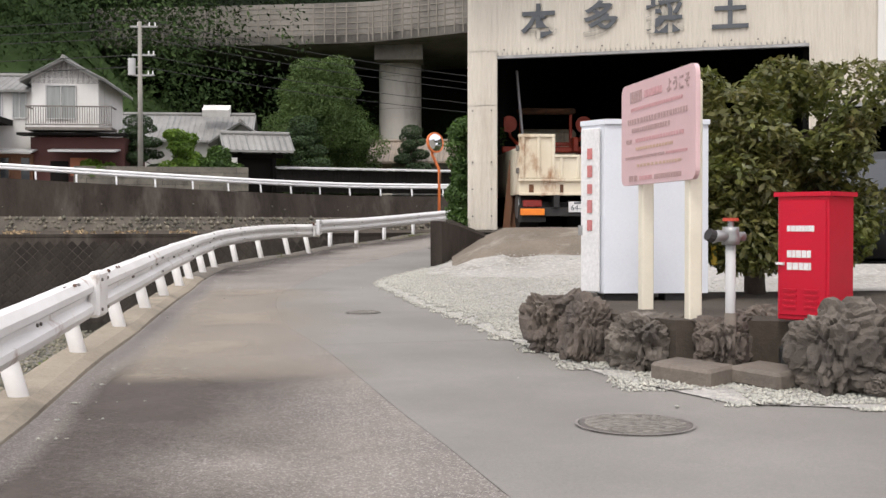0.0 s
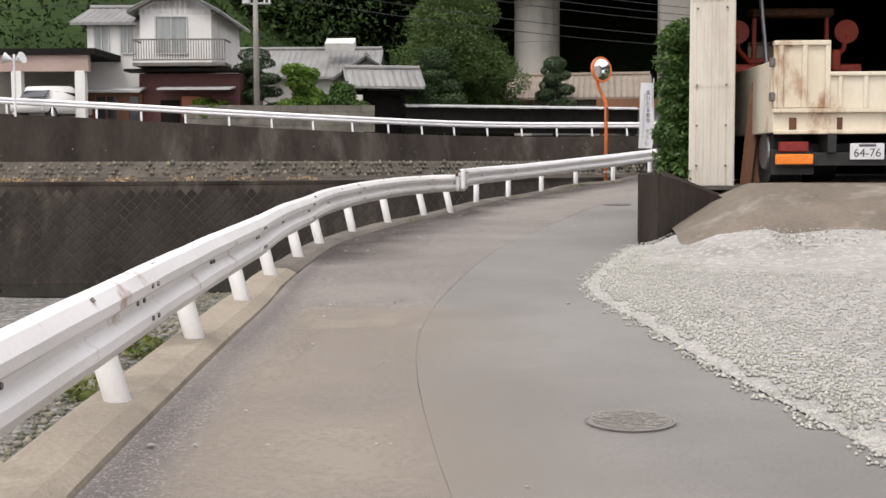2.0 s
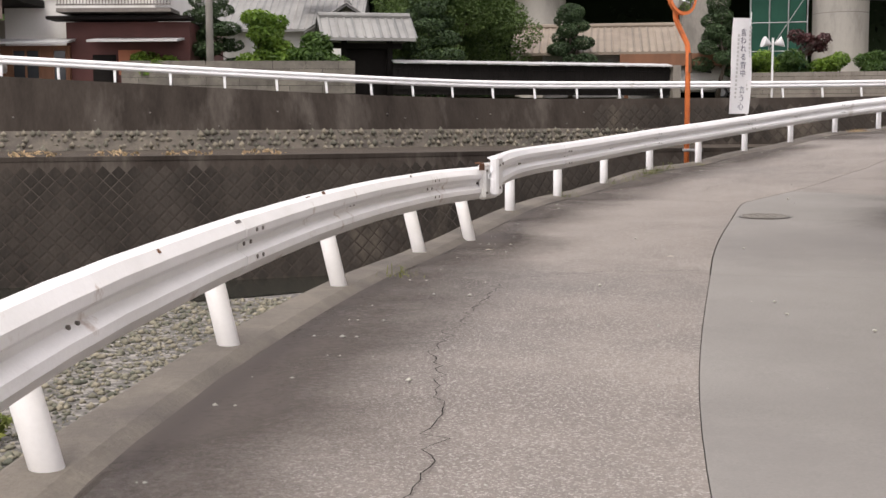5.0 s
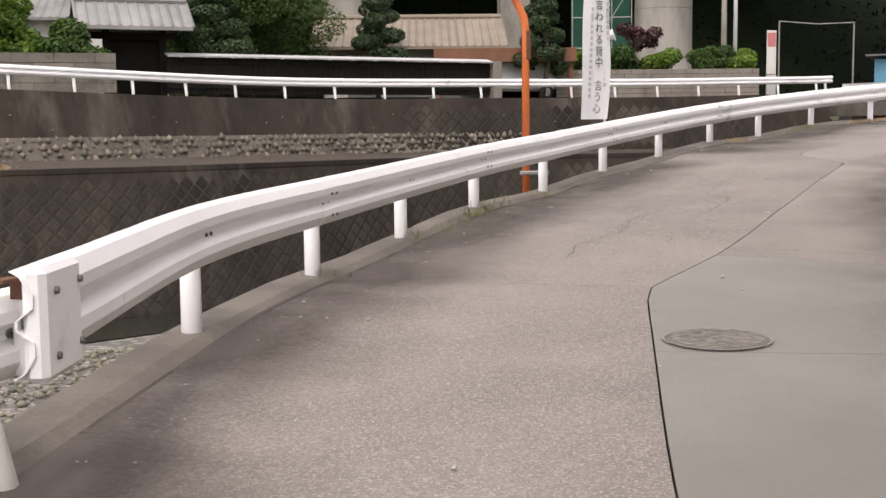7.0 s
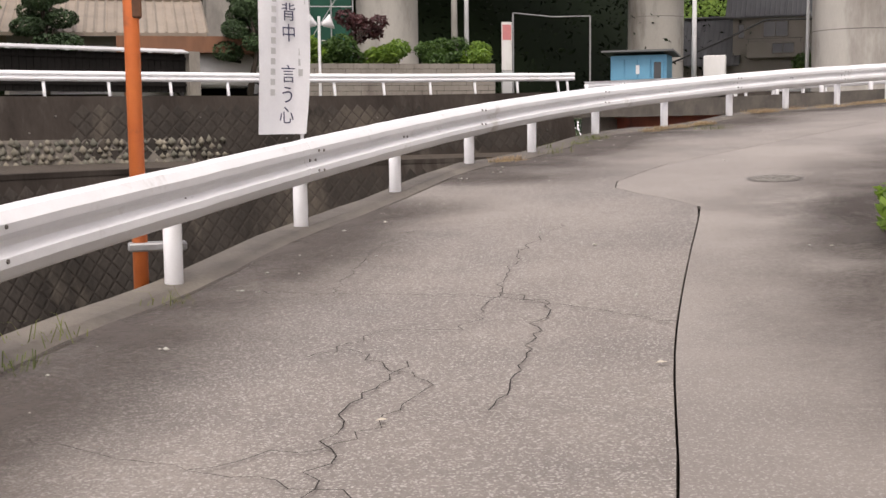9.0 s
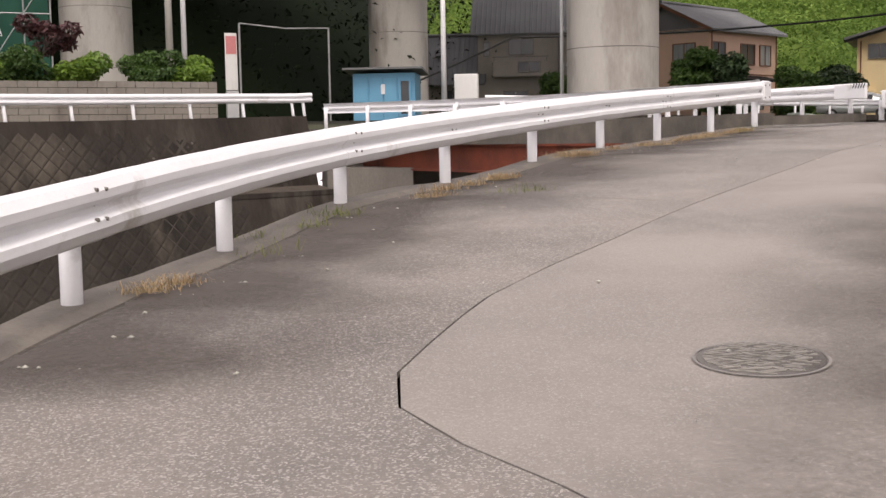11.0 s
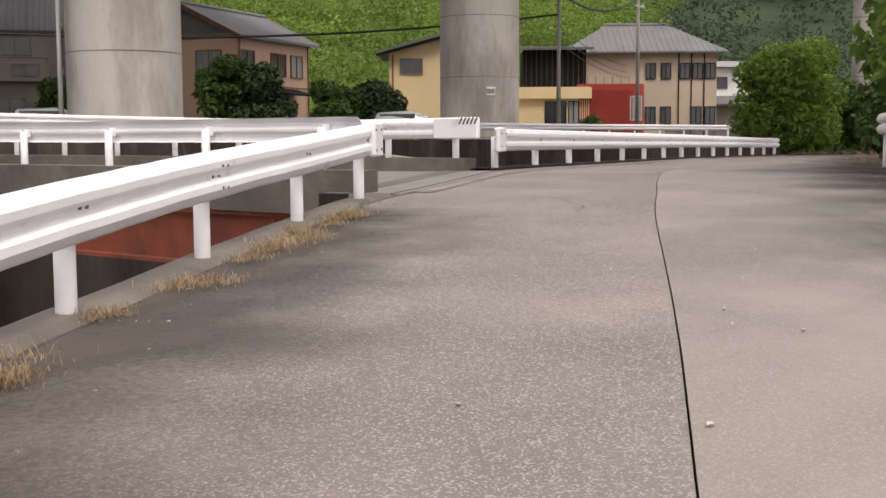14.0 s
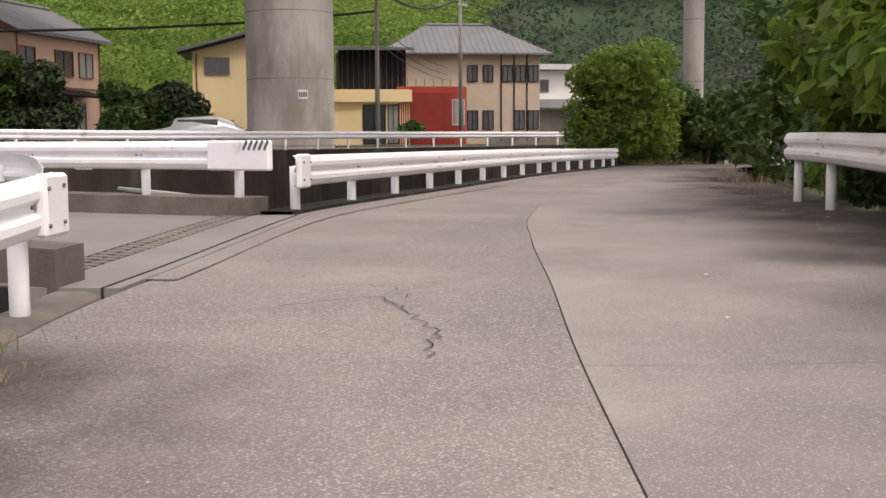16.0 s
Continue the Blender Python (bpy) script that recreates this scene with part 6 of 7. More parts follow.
for s in (-1, 1):
    for hz in (1.45, 1.05):
        part("hinge", boxes(((s * 1.09, 0, hz), (0.05, 0.1, 0.1)), bevel=0.01), BOLT, tail)
    part("bed_side", boxes(((s * 1.05, 2.3, 1.05), (0.06, 4.5, 0.85)), bevel=0.01), TRUCK, tr)
    tl = part("tail_lamp", boxes(((s * 0.83, -0.06, 0.31), (0.44, 0.05, 0.12)), bevel=0.01), AMBER, tr, "amber reflective bar")
    part("brake_lamp", boxes(((s * 0.83, -0.02, 0.46), (0.34, 0.08, 0.12)), bevel=0.01), mat("tail_lens", (0.25, 0.02, 0.015), None, 20, 0.3), tr, "dull red lamp cluster")
    part("mud_flap", boxes(((s * 0.82, 0.05, 0.28), (0.5, 0.02, 0.3))), BLACK, tr)
    for dy in (0.7, 4.4):
        wl = part("wheel", rod([(s * 0.62, dy, 0.42), (s * 0.98, dy, 0.42)], 0.42, 0.42, 24), BLACK, tr, "black tyre")
        part("rim", rod([(s * 0.97, dy, 0.42), (s * 1.0, dy, 0.42)], 0.24, 0.22, 16), STEEL, wl)
part("bed_floor", boxes(((0, 2.3, 0.68), (2.1, 4.5, 0.1))), BLACK, tr)
part("bumper", boxes(((0, -0.02, 0.31), (2.06, 0.06, 0.16)), bevel=0.01), BLACK, tr)
part("chassis", boxes(((-0.4, 2.6, 0.5), (0.1, 5.4, 0.22)), ((0.4, 2.6, 0.5), (0.1, 5.4, 0.22)), ((0, 0.3, 0.45), (1.8, 0.1, 0.1))), BLACK, tr)
pl = part("number_plate", boxes(((0.02, -0.07, 0.4), (0.4, 0.015, 0.19)), bevel=0.004), PLAINW, tr, "white number plate")
cu = bpy.data.curves.new("digits", "FONT")
cu.body, cu.size, cu.extrude, cu.align_x, cu.align_y = "64-76", 0.14, 0.002, "CENTER", "CENTER"
to = bpy.data.objects.new("digits", cu)
scene.collection.objects.link(to)
bpy.context.view_layer.update()
me = bpy.data.meshes.new_from_object(to.evaluated_get(bpy.context.evaluated_depsgraph_get()))
bpy.data.objects.remove(to)
me.materials.clear()
me.materials.append(INK2)
o = new("digits", me)
o.parent = pl
o.matrix_local = pose(0.02, -0.08, 0.38, 90, 0, 0)
part("bar_text", boxes(((0.02, -0.079, 0.47), (0.2, 0.003, 0.03))), INK2, pl)
cab = part("cab", boxes(((0, 5.6, 1.35), (2.0, 1.5, 1.7)), bevel=0.08), TRUCK, tr)
part("guard_frame", boxes(((-0.52, 3.2, 2.05), (0.06, 0.06, 0.75)), ((0.52, 3.2, 2.05), (0.06, 0.06, 0.75)), ((0, 3.2, 1.75), (1.2, 0.06, 0.08)), bevel=0.01), REDP, tr, "red upright frame behind the cab")
part("roof_beam", boxes(((0, 3.2, 2.42), (1.2, 0.3, 0.12)), bevel=0.03), RUST, tr, "brown roof beam")
for s in (-1, 1):
    bm = bmesh.new()
    tube(bm, [(s * 0.78, 3.1, 2.15), (s * 0.78, 3.14, 2.15)], 0.17, 0.17, 16)
    part("round_reflector", bm, REDP, tr, "round red reflector board")
    part("arm", rod([(s * 0.55, 3.2, 1.7), (s * 0.75, 3.15, 1.9), (s * 0.78, 3.12, 2.1)], 0.035), REDP, tr)
part("crane_arm", boxes(((0, 3.0, 1.62), (1.9, 0.15, 0.12)), ((0.55, 2.9, 1.72), (0.12, 0.2, 0.3)), bevel=0.02), REDP, tr, "red crane beam")
part("knob", rod([(0.52, -0.07, 0.66), (0.52, -0.02, 0.66)], 0.05, 0.05, 10), BLACK, tail)
part("name_plate", boxes(((0.36, -0.05, 0.78), (0.22, 0.012, 0.05))), INK2, tail)


# ---------------------------------------------------------------- yard corner: box, signboard, hose box, standpipe, rocks
def bars(parent, x0, x1, z, h, y, material, n, seed, gap=0.25):
    """Unreadable writing as a row of plain bars."""
    r = rng(seed)
    u = x0
    while u < x1 - 0.01:
        w_ = min((x1 - x0) / n * (0.6 + 0.6 * r.rand()), x1 - u)
        part("writing", boxes(((u + w_ / 2, y, z), (w_ * (1 - gap), 0.003, h))), material, parent)
        u += w_


vb = empty("white_cabinet", (1.12, 9.5, 0.5), 0, "tall white metal vending cabinet seen from behind, on blocks", "cabinet")
part("body", prism([(0.0, 0.0), (0.16, -0.2), (0.99, -0.16), (0.93, 0.5), (0.1, 0.45)], 0.16, 1.5), SHEETW, vb)
part("lid", prism([(-0.01, 0.0), (0.16, -0.22), (1.0, -0.18), (0.95, 0.52), (0.09, 0.47)], 1.5, 1.54), SHEETW, vb)
side_m = Matrix.Rotation(math.atan2(-0.2, 0.16), 4, "Z")
part("side_panel", boxes(((0.06, -0.115, 0.82), (0.2, 0.02, 1.3), side_m), bevel=0.004), PLAINW, vb)
for k, (z, hh) in enumerate(((1.27, 0.1), (1.13, 0.11), (0.99, 0.09), (0.85, 0.12), (0.7, 0.1))):
    part("red_mark", boxes(((0.05, -0.128, z), (0.05, 0.006, hh * 0.85), side_m)), PINKRED, vb, "faded red vertical lettering as plain blocks")
part("hinge", rod([(0.0, -0.03, 0.62), (0.0, -0.03, 0.7)], 0.03), STEEL, vb)
for u in (0.3, 0.8):
    part("foot", boxes(((u, 0.0, 0.08), (0.3, 0.3, 0.16)), bevel=0.008), BLACK, vb)

def rounded_board(w_, h_, t_, rad, c):
    """A flat board with rounded corners, standing in x and z about c."""
    pts = []
    for sx, sz, a0 in ((1, 1, 0), (-1, 1, 90), (-1, -1, 180), (1, -1, 270)):
        for k in range(6):
            q = radians(a0 + 18 * k)
            pts.append((c[0] + sx * (w_ / 2 - rad) + rad * math.cos(q), c[2] + sz * (h_ / 2 - rad) + rad * math.sin(q)))
    bm = bmesh.new()
    fr = [bm.verts.new((x, c[1] - t_ / 2, z)) for x, z in pts]
    bk = [bm.verts.new((x, c[1] + t_ / 2, z)) for x, z in pts]
    bm.faces.new(fr), bm.faces.new(bk[::-1])
    for i in range(len(pts)):
        k = (i + 1) % len(pts)
        bm.faces.new((fr[i], bk[i], bk[k], fr[k]))
    return bm


def lettering(text, size, parent, m_, material, label="", thick=0.0):
    """Built-in letters as a mesh of their own."""
    cu = bpy.data.curves.new("lettering", "FONT")
    cu.body, cu.size, cu.extrude, cu.align_x, cu.align_y, cu.offset = text, size, 0.001, "CENTER", "CENTER", thick
    to = bpy.data.objects.new("lettering", cu)
    scene.collection.objects.link(to)
    bpy.context.view_layer.update()
    me = bpy.data.meshes.new_from_object(to.evaluated_get(bpy.context.evaluated_depsgraph_get()))
    bpy.data.objects.remove(to)
    me.materials.clear()
    me.materials.append(material)
    o = new("lettering", me)
    o.parent = parent
    o.matrix_local = m_
    return tagged(o, label)


sb = empty("signboard", (1.37, 8.75, 0.4), math.degrees(math.atan2(-1.4, 0.25)), "faded pink notice board with rounded corners on two cream posts", "sign")
board = part("board", rounded_board(1.42, 0.73, 0.03, 0.07, (0.72, -0.03, 1.455)), PINK, sb)
lettering("ようこそ", 0.105, board, pose(1.14, -0.048, 1.72, 90, 0, 0), SIGNTXT, thick=0.003)
bars(board, 0.2, 0.45, 1.72, 0.08, -0.048, SIGNTXT, 3, 5, 0.15), bars(board, 0.5, 0.85, 1.72, 0.05, -0.048, SIGNRED, 5, 6)
for z, m_, n_, a, b, hh in ((1.63, SIGNRED, 26, 0.22, 1.22, 0.032), (1.545, SIGNTXT, 18, 0.15, 1.3, 0.05), (1.48, SIGNTXT, 16, 0.24, 1.0, 0.042), (1.405, SIGNTXT, 3, 0.12, 0.24, 0.04), (1.405, SIGNRED, 18, 0.32, 1.24, 0.036), (1.345, YELP_FADED, 14, 0.32, 1.05, 0.03), (1.285, SIGNTXT, 20, 0.1, 0.9, 0.026), (1.285, SIGNRED, 8, 0.92, 1.3, 0.026), (1.225, YELP_FADED, 12, 0.34, 1.2, 0.026), (1.135, SIGNTXT, 3, 0.18, 0.36, 0.06), (1.135, SIGNRED, 6, 0.4, 0.66, 0.04), (1.135, SIGNTXT, 14, 0.7, 1.2, 0.045)):
    bars(board, a, b, z, 0.72 * hh, -0.048, m_, n_, int(z * 100) + n_, 0.4)
for u in (0.36, 1.24):
    part("post", boxes(((u, 0.02, 0.78), (0.085, 0.09, 1.9)), bevel=0.008), CREAM, sb)

hb = empty("hose_box", (2.3, 7.24, 0.45), -44, "bright red fire hose box on a dark stand among the rocks", "hose box")
part("body", boxes(((0, 0, 0.55), (0.335, 0.335, 0.76)), bevel=0.008), HOSE, hb)
part("lid", prism([(-0.185, -0.185), (0.185, -0.185), (0.185, 0.18), (-0.185, 0.18)], 0.925, 0.952), HOSE, hb)
hose_door = part("door", boxes(((0, -0.171, 0.55), (0.3, 0.012, 0.7)), bevel=0.004), HOSE, hb)
bars(hose_door, -0.1, 0.08, 0.73, 0.036, -0.179, PLAINW, 6, 1, 0.12), bars(hose_door, -0.1, 0.06, 0.575, 0.044, -0.179, PLAINW, 4, 2, 0.12), bars(hose_door, -0.1, 0.06, 0.5, 0.044, -0.179, PLAINW, 4, 3, 0.12)
part("handle", boxes(((-0.14, -0.185, 0.515), (0.05, 0.02, 0.014))), PLAINW, hose_door)
for k in range(4):
    for u in (-0.08, 0.06):
        part("vent", boxes(((u, -0.18, 0.25 + 0.035 * k), (0.09, 0.01, 0.012), Matrix.Rotation(0.05, 4, "Y"))), HOSE, hose_door)
part("stand", boxes(((0, 0.02, 0.03), (0.2, 0.2, 0.3)), ((-0.02, -0.02, -0.06), (0.3, 0.3, 0.16)), bevel=0.03), BLACK, hb, "dark rubber foot")

sp = empty("standpipe", (1.77, 7.22, 0.36), 0, "grey steel standpipe with a brass hydrant head", "standpipe")
part("pipe", rod([(0, 0, -0.1), (0, 0, 0.74)], 0.031, 0.031, 16), PLASTG, sp, smooth=True)
part("sleeve", rod([(0, 0, -0.12), (0, 0, 0.3)], 0.037, 0.035, 16), SLABM, sp, "mud-stained lower sleeve", smooth=True)
part("head", rod([(0, 0, 0.72), (0, 0, 0.755), (0, 0, 0.8), (0, 0, 0.83)], 0.056, 0.05, 16), STEEL, sp, smooth=True)
part("valve", rod([(0, 0, 0.83), (0, 0, 0.87)], 0.02, 0.018, 10), STEEL, sp)
part("wheel", rod([(0, 0, 0.865), (0, 0, 0.885)], 0.05, 0.05, 16), REDP, sp, "red hand wheel")
part("outlet", rod([(0, 0, 0.77), (-0.09, -0.04, 0.775), (-0.13, -0.05, 0.76)], 0.036, 0.036, 12), STEEL, sp, smooth=True)
part("cap", rod([(-0.12, -0.05, 0.77), (-0.155, -0.065, 0.785)], 0.042, 0.038, 12), BLACK, sp)
part("outlet", rod([(0, 0, 0.77), (0.09, 0.03, 0.77)], 0.03, 0.03, 12), STEEL, sp, smooth=True)
bx = empty("yellow_bottle", (2.22, 9.6, 0.6), 0, "yellow plastic container behind the standpipe", "container")
part("body", boxes(((0, 0, 0.42), (0.05, 0.03, 0.3)), bevel=0.012), YELP, bx)


def rock(at, size, seed, material, label="dark rugged garden rock edging the bed"):
    bm = bmesh.new()
    bmesh.ops.create_icosphere(bm, subdivisions=5, radius=1.0)
    o_ = Vector((seed * 3.7, seed * 1.3, seed))
    for v in bm.verts:
        c = v.co.copy()
        q = Vector([math.copysign(abs(a) ** 0.7, a) for a in c])
        k = 0.88 + 0.3 * noise.noise(c * 1.2 + o_) + 0.3 * abs(noise.noise(c * 2.2 + o_)) - 0.16 * max(0.0, 0.16 - abs(noise.noise(c * 3.1 + o_))) / 0.16 + 0.09 * noise.noise(c * 6 + o_) + 0.05 * noise.noise(c * 13 + o_)
        v.co = Vector((q.x * size[0] * k, q.y * size[1] * k, q.z * size[2] * k))
    ob = part("garden_rock", bm, material, None, smooth=False)
    ob.matrix_world = pose(at[0], at[1], at[2], 0, 0, seed * 41 % 180 * 0.3)
    return tagged(ob, label, "rock", "rocks round the yard bed")


rock((0.83, 8.55, 0.48), (0.24, 0.26, 0.26), 1, ROCK)
rock((1.0, 8.02, 0.44), (0.19, 0.2, 0.25), 2, ROCK)
rock((1.34, 7.62, 0.43), (0.27, 0.2, 0.21), 3, ROCK2)
rock((1.78, 7.4, 0.45), (0.24, 0.16, 0.19), 4, ROCK)
rock((2.2, 7.85, 0.46), (0.24, 0.2, 0.2), 5, ROCK)
rock((2.3, 6.8, 0.47), (0.26, 0.24, 0.27), 6, ROCK2, "large grey weathered rock beside the hose box")
rock((2.68, 6.9, 0.47), (0.28, 0.22, 0.26), 7, ROCK2)
rock((2.45, 6.55, 0.3), (0.09, 0.08, 0.06), 8, ROCK2)
rock((1.15, 7.72, 0.32), (0.08, 0.08, 0.08), 9, ROCK2)
rock((3.2, 7.6, 0.42), (0.4, 0.3, 0.26), 10, ROCK2)
for at, s, a in (((1.52, 7.14, 0.3), (0.28, 0.44, 0.12), 42), ((1.95, 7.0, 0.3), (0.3, 0.38, 0.11), 36)):
    bm = boxes(((0, 0, 0), s), bevel=0.02)
    o = part("stone_step", bm, SLABM)
    o.matrix_world = pose(*at, 2, -3, a)
    tagged(o, "low cut stone slab before the hose box", "stone slab")
bedp = [(0.85, 9.2), (0.95, 8.3), (1.25, 7.8), (1.47, 7.4), (2.05, 7.34), (2.45, 7.1), (4.5, 7.0), (4.6, 10.8), (1.2, 10.4)]
tagged(part("planting_bed", prism(bedp, 0.2, 0.6), SOIL), "raised earth bed behind the rocks", "bed", kind="structure")


# ---------------------------------------------------------------- trees and shrubs
def tree(name, at, height, trunk_r, blobs, count, size, leaf, seed, label, limbs=6, category="tree", flat=0.62, shell=0.55, lean=(0, 0)):
    """Tapered trunk, limbs that reach into the crown's clumps, and a crown of leaves."""
    t = empty(name, at, 0, label, category)
    r = rng(seed)
    top = Vector((lean[0], lean[1], height * 0.75))
    bm = bmesh.new()
    mid = top * 0.5 + Vector((0.06 * height * r.normal(), 0.06 * height * r.normal(), 0))
    tube(bm, [(0, 0, -0.2), mid * 0.5, mid, top], trunk_r, trunk_r * 0.35, 9)
    tk = part("trunk", bm, BARK, t, smooth=True)
    for i in range(min(limbs, len(blobs))):
        c = Vector(blobs[i * len(blobs) // limbs][0])
        k = 0.3 + 0.5 * r.rand()
        a = mid * (k / 0.5) if k < 0.5 else mid.lerp(top, (k - 0.5) * 2)
        part("limb", rod([a, a.lerp(c, 0.5) + Vector((0, 0, 0.05 * height)), c], trunk_r * 0.4, trunk_r * 0.12, 6), BARK, t)
    leaves("crown", blobs, count, size, leaf, seed, t, flat=flat, shell=shell)
    return t


def clumps(seed, n, radius, height, z0, size, taper=0.0):
    r = rng(seed)
    out = []
    for _ in range(n):
        u = r.rand()
        k = 1 - taper * u
        a, d = 6.283 * r.rand(), math.sqrt(r.rand())
        s = size * (0.7 + 0.6 * r.rand())
        out.append(((radius * k * d * math.cos(a), radius * k * d * math.sin(a), z0 + height * u), (s, s, s * 0.75)))
    return out


def cloud_pine(at, h, spread, seed, label, n=9):
    """A pruned garden pine with flat pads of needles."""
    r = rng(seed)
    pads = [((0, 0, h), (spread * 0.38, spread * 0.38, h * 0.1))]
    for i in range(n):
        a = i * 2.4 + r.rand()
        z = h * (0.3 + 0.62 * i / n)
        d = spread * (0.95 - 0.6 * i / n)
        pads.append(((d * 0.62 * math.cos(a), d * 0.62 * math.sin(a), z), (spread * (0.36 - 0.1 * i / n), spread * (0.36 - 0.1 * i / n), h * 0.075)))
        pads.append(((d * 0.5 * math.cos(a + 2), d * 0.5 * math.sin(a + 2), z + 0.06 * h), (spread * 0.3, spread * 0.3, h * 0.07)))
    return tree("pine_tree", at, h, 0.12, pads, 15000, 0.06, LEAFP, seed, label, limbs=9, flat=0.6, shell=0.86)


# laurel behind the signboard
cl = clumps(41, 40, 0.8, 1.5, 0.55, 0.34)
tree("laurel_tree", (2.75, 10.3, 0.45), 2.0, 0.11, [((x * 1.25, y * 0.8, z), q) for (x, y, z), q in cl], 34000, 0.04, LEAFM, 41, "broad evergreen tree with dull reddish-green leaves in the bed", limbs=8)
# bush at the warehouse corner
tree("bush", (0.3, 22.2, 1.15), 1.6, 0.05, [((x + 0.06, y, z), q) for (x, y, z), q in clumps(42, 26, 0.2, 1.9, 0.1, 0.22, 0.45)], 9000, 0.042, LEAF, 42, "tall feathery green bush at the warehouse corner", category="bush")
tree("bush", (0.75, 24.0, 1.2), 1.6, 0.05, clumps(43, 22, 0.3, 2.0, 0.1, 0.3, 0.3), 8000, 0.055, LEAF, 43, "tall feathery green bush beside the warehouse", category="bush")
# shrubs along the inner bend
for i, (x, y, s, hh) in enumerate(((5.0, 36.3, 0.5, 2.2), (5.9, 37.7, 0.6, 1.4), (4.75, 35.2, 0.5, 1.3), (7.9, 39.3, 0.9, 1.1))):
    b = clumps(50 + i, 26, 0.75 * s, hh, 0.15, 0.26 * s)
    tree("shrub", (x + 0.15, y - 0.1, level(x, y)), 1.1 * hh, 0.03, b, 2600, 0.05, LEAFB, 50 + i, "straggling yellow-green shrub spilling over the road edge", category="shrub", limbs=9)
for i, (x, y) in enumerate(((4.62, 36.3), (4.55, 35.8), (4.8, 36.8))):
    tree("low_weed", (x, y, level(x, y)), 0.3, 0.012, clumps(150 + i, 9, 0.3, 0.3, 0.04, 0.1), 300, 0.05, LEAFB if i != 1 else STRAW, 150 + i, "low leafy weed at the road edge", category="weed", limbs=4)
# big conical tree, clipped pines, garden shrubs over the river
cone = []
r = rng(60)
for i in range(70):
    u = r.rand() ** 0.8
    a = 6.283 * r.rand()
    d = 3.9 * (1 - 0.72 * u) * math.sqrt(0.3 + 0.7 * r.rand())
    cone.append(((d * math.cos(a), d * math.sin(a), 1.2 + 6.4 * u), (1.1, 1.1, 0.8)))
tree("conical_tree", (-7.2, 70.5, 3.0), 7.6, 0.28, cone, 75000, 0.08, LEAFC, 60, "large dense conical evergreen tree in a garden", limbs=10)
cloud_pine((-8.0, 67.5, 3.0), 4.1, 2.1, 61, "clipped garden pine in rounded pads", 10)
cloud_pine((-1.9, 71.3, 3.0), 3.9, 1.6, 62, "clipped garden pine in rounded pads")
cloud_pine((-16.4, 63.2, 3.2), 3.6, 2.0, 63, "clipped garden pine beside the utility pole", 8)
cloud_pine((4.7, 71.2, 3.0), 4.2, 1.3, 64, "tall clipped pine beside the garage", 11)
tree("shrub", (-14.0, 62.6, 3.3), 2.6, 0.06, clumps(65, 18, 1.0, 2.2, 0.6, 0.5, 0.4), 7000, 0.11, LEAFB, 65, "bright yellow-green garden shrub", category="shrub")
tree("shrub", (-12.0, 62.9, 3.3), 2.0, 0.06, clumps(66, 16, 1.0, 1.4, 0.4, 0.5, 0.2), 6000, 0.11, LEAF, 66, "dense green garden shrub", category="shrub")
tree("shrub", (-17.9, 60.6, 3.3), 1.0, 0.05, clumps(67, 10, 0.7, 0.7, 0.4, 0.35), 3000, 0.1, LEAFB, 67, "low clipped shrub behind the wall", category="shrub")
tree("maple_tree", (9.1, 73.4, 4.1), 2.0, 0.05, clumps(68, 9, 0.8, 0.7, 1.1, 0.3), 1600, 0.09, MAPLE, 68, "small maroon-leaved maple in the planted bed", limbs=7)
for i, x in enumerate((6.6, 8.2, 10.2, 12.2, 13.4)):
    tree("shrub", (x, 73.6, 3.6), 1.2, 0.04, clumps(70 + i, 10, 0.8, 0.6, 0.7, 0.4), 3000, 0.09, LEAFB if i % 2 == 0 else LEAF, 70 + i, "leafy shrub in the planted bed", category="shrub")
for i, (x, y, hh, s) in enumerate(((48.7, 89.7, 4.4, 1.6), (49.6, 87.9, 3.6, 1.3), (52.1, 85.6, 2.9, 1.9), (55.2, 85.2, 2.4, 1.5), (46.5, 101, 3.2, 1.0))):
    tree("garden_tree", (x, y, 2.9), hh, 0.12, clumps(80 + i, 16, s, hh * 0.7, 0.8, 0.8, 0.4), 5500, 0.16, LEAFP if i % 2 else LEAF, 80 + i, "dark rounded garden tree before the houses")
tree("roadside_tree", (57.6, 63.4, 2.0), 5.4, 0.16, clumps(90, 34, 2.3, 3.6, 0.9, 1.05, 0.45), 20000, 0.13, LEAFB, 90, "bushy green tree at the road's bend")
tree("roadside_tree", (61.2, 61.0, 2.0), 3.4, 0.14, clumps(91, 20, 2.0, 2.4, 0.5, 0.95, 0.3), 11000, 0.15, LEAF, 91, "bushy green tree at the road's bend")
tree("palm", (79.0, 86.5, 2.9), 1.5, 0.08, clumps(92, 8, 0.7, 0.5, 0.8, 0.4), 900, 0.3, LEAF, 92, "small spiky palm before the shop", category="shrub")
# broad-leaved trees overhanging the bend on the inner side
tree("broadleaf_tree", (27.2, 47.3, 2.4), 4.6, 0.13, clumps(93, 40, 2.1, 3.6, 1.0, 0.8), 14000, 0.16, LEAFB, 93, "broad-leaved tree overhanging the road", limbs=8)
tree("broadleaf_tree", (31.5, 48.4, 2.4), 4.8, 0.13, clumps(94, 30, 2.0, 3.6, 1.0, 0.8), 9000, 0.15, LEAF, 94, "broad-leaved tree overhanging the road", limbs=8)
tree("broadleaf_tree", (22.9, 45.5, 2.3), 3.9, 0.12, clumps(95, 34, 1.95, 2.7, 1.1, 0.75), 11000, 0.14, LEAFB, 95, "broad-leaved tree beside the road", limbs=8)
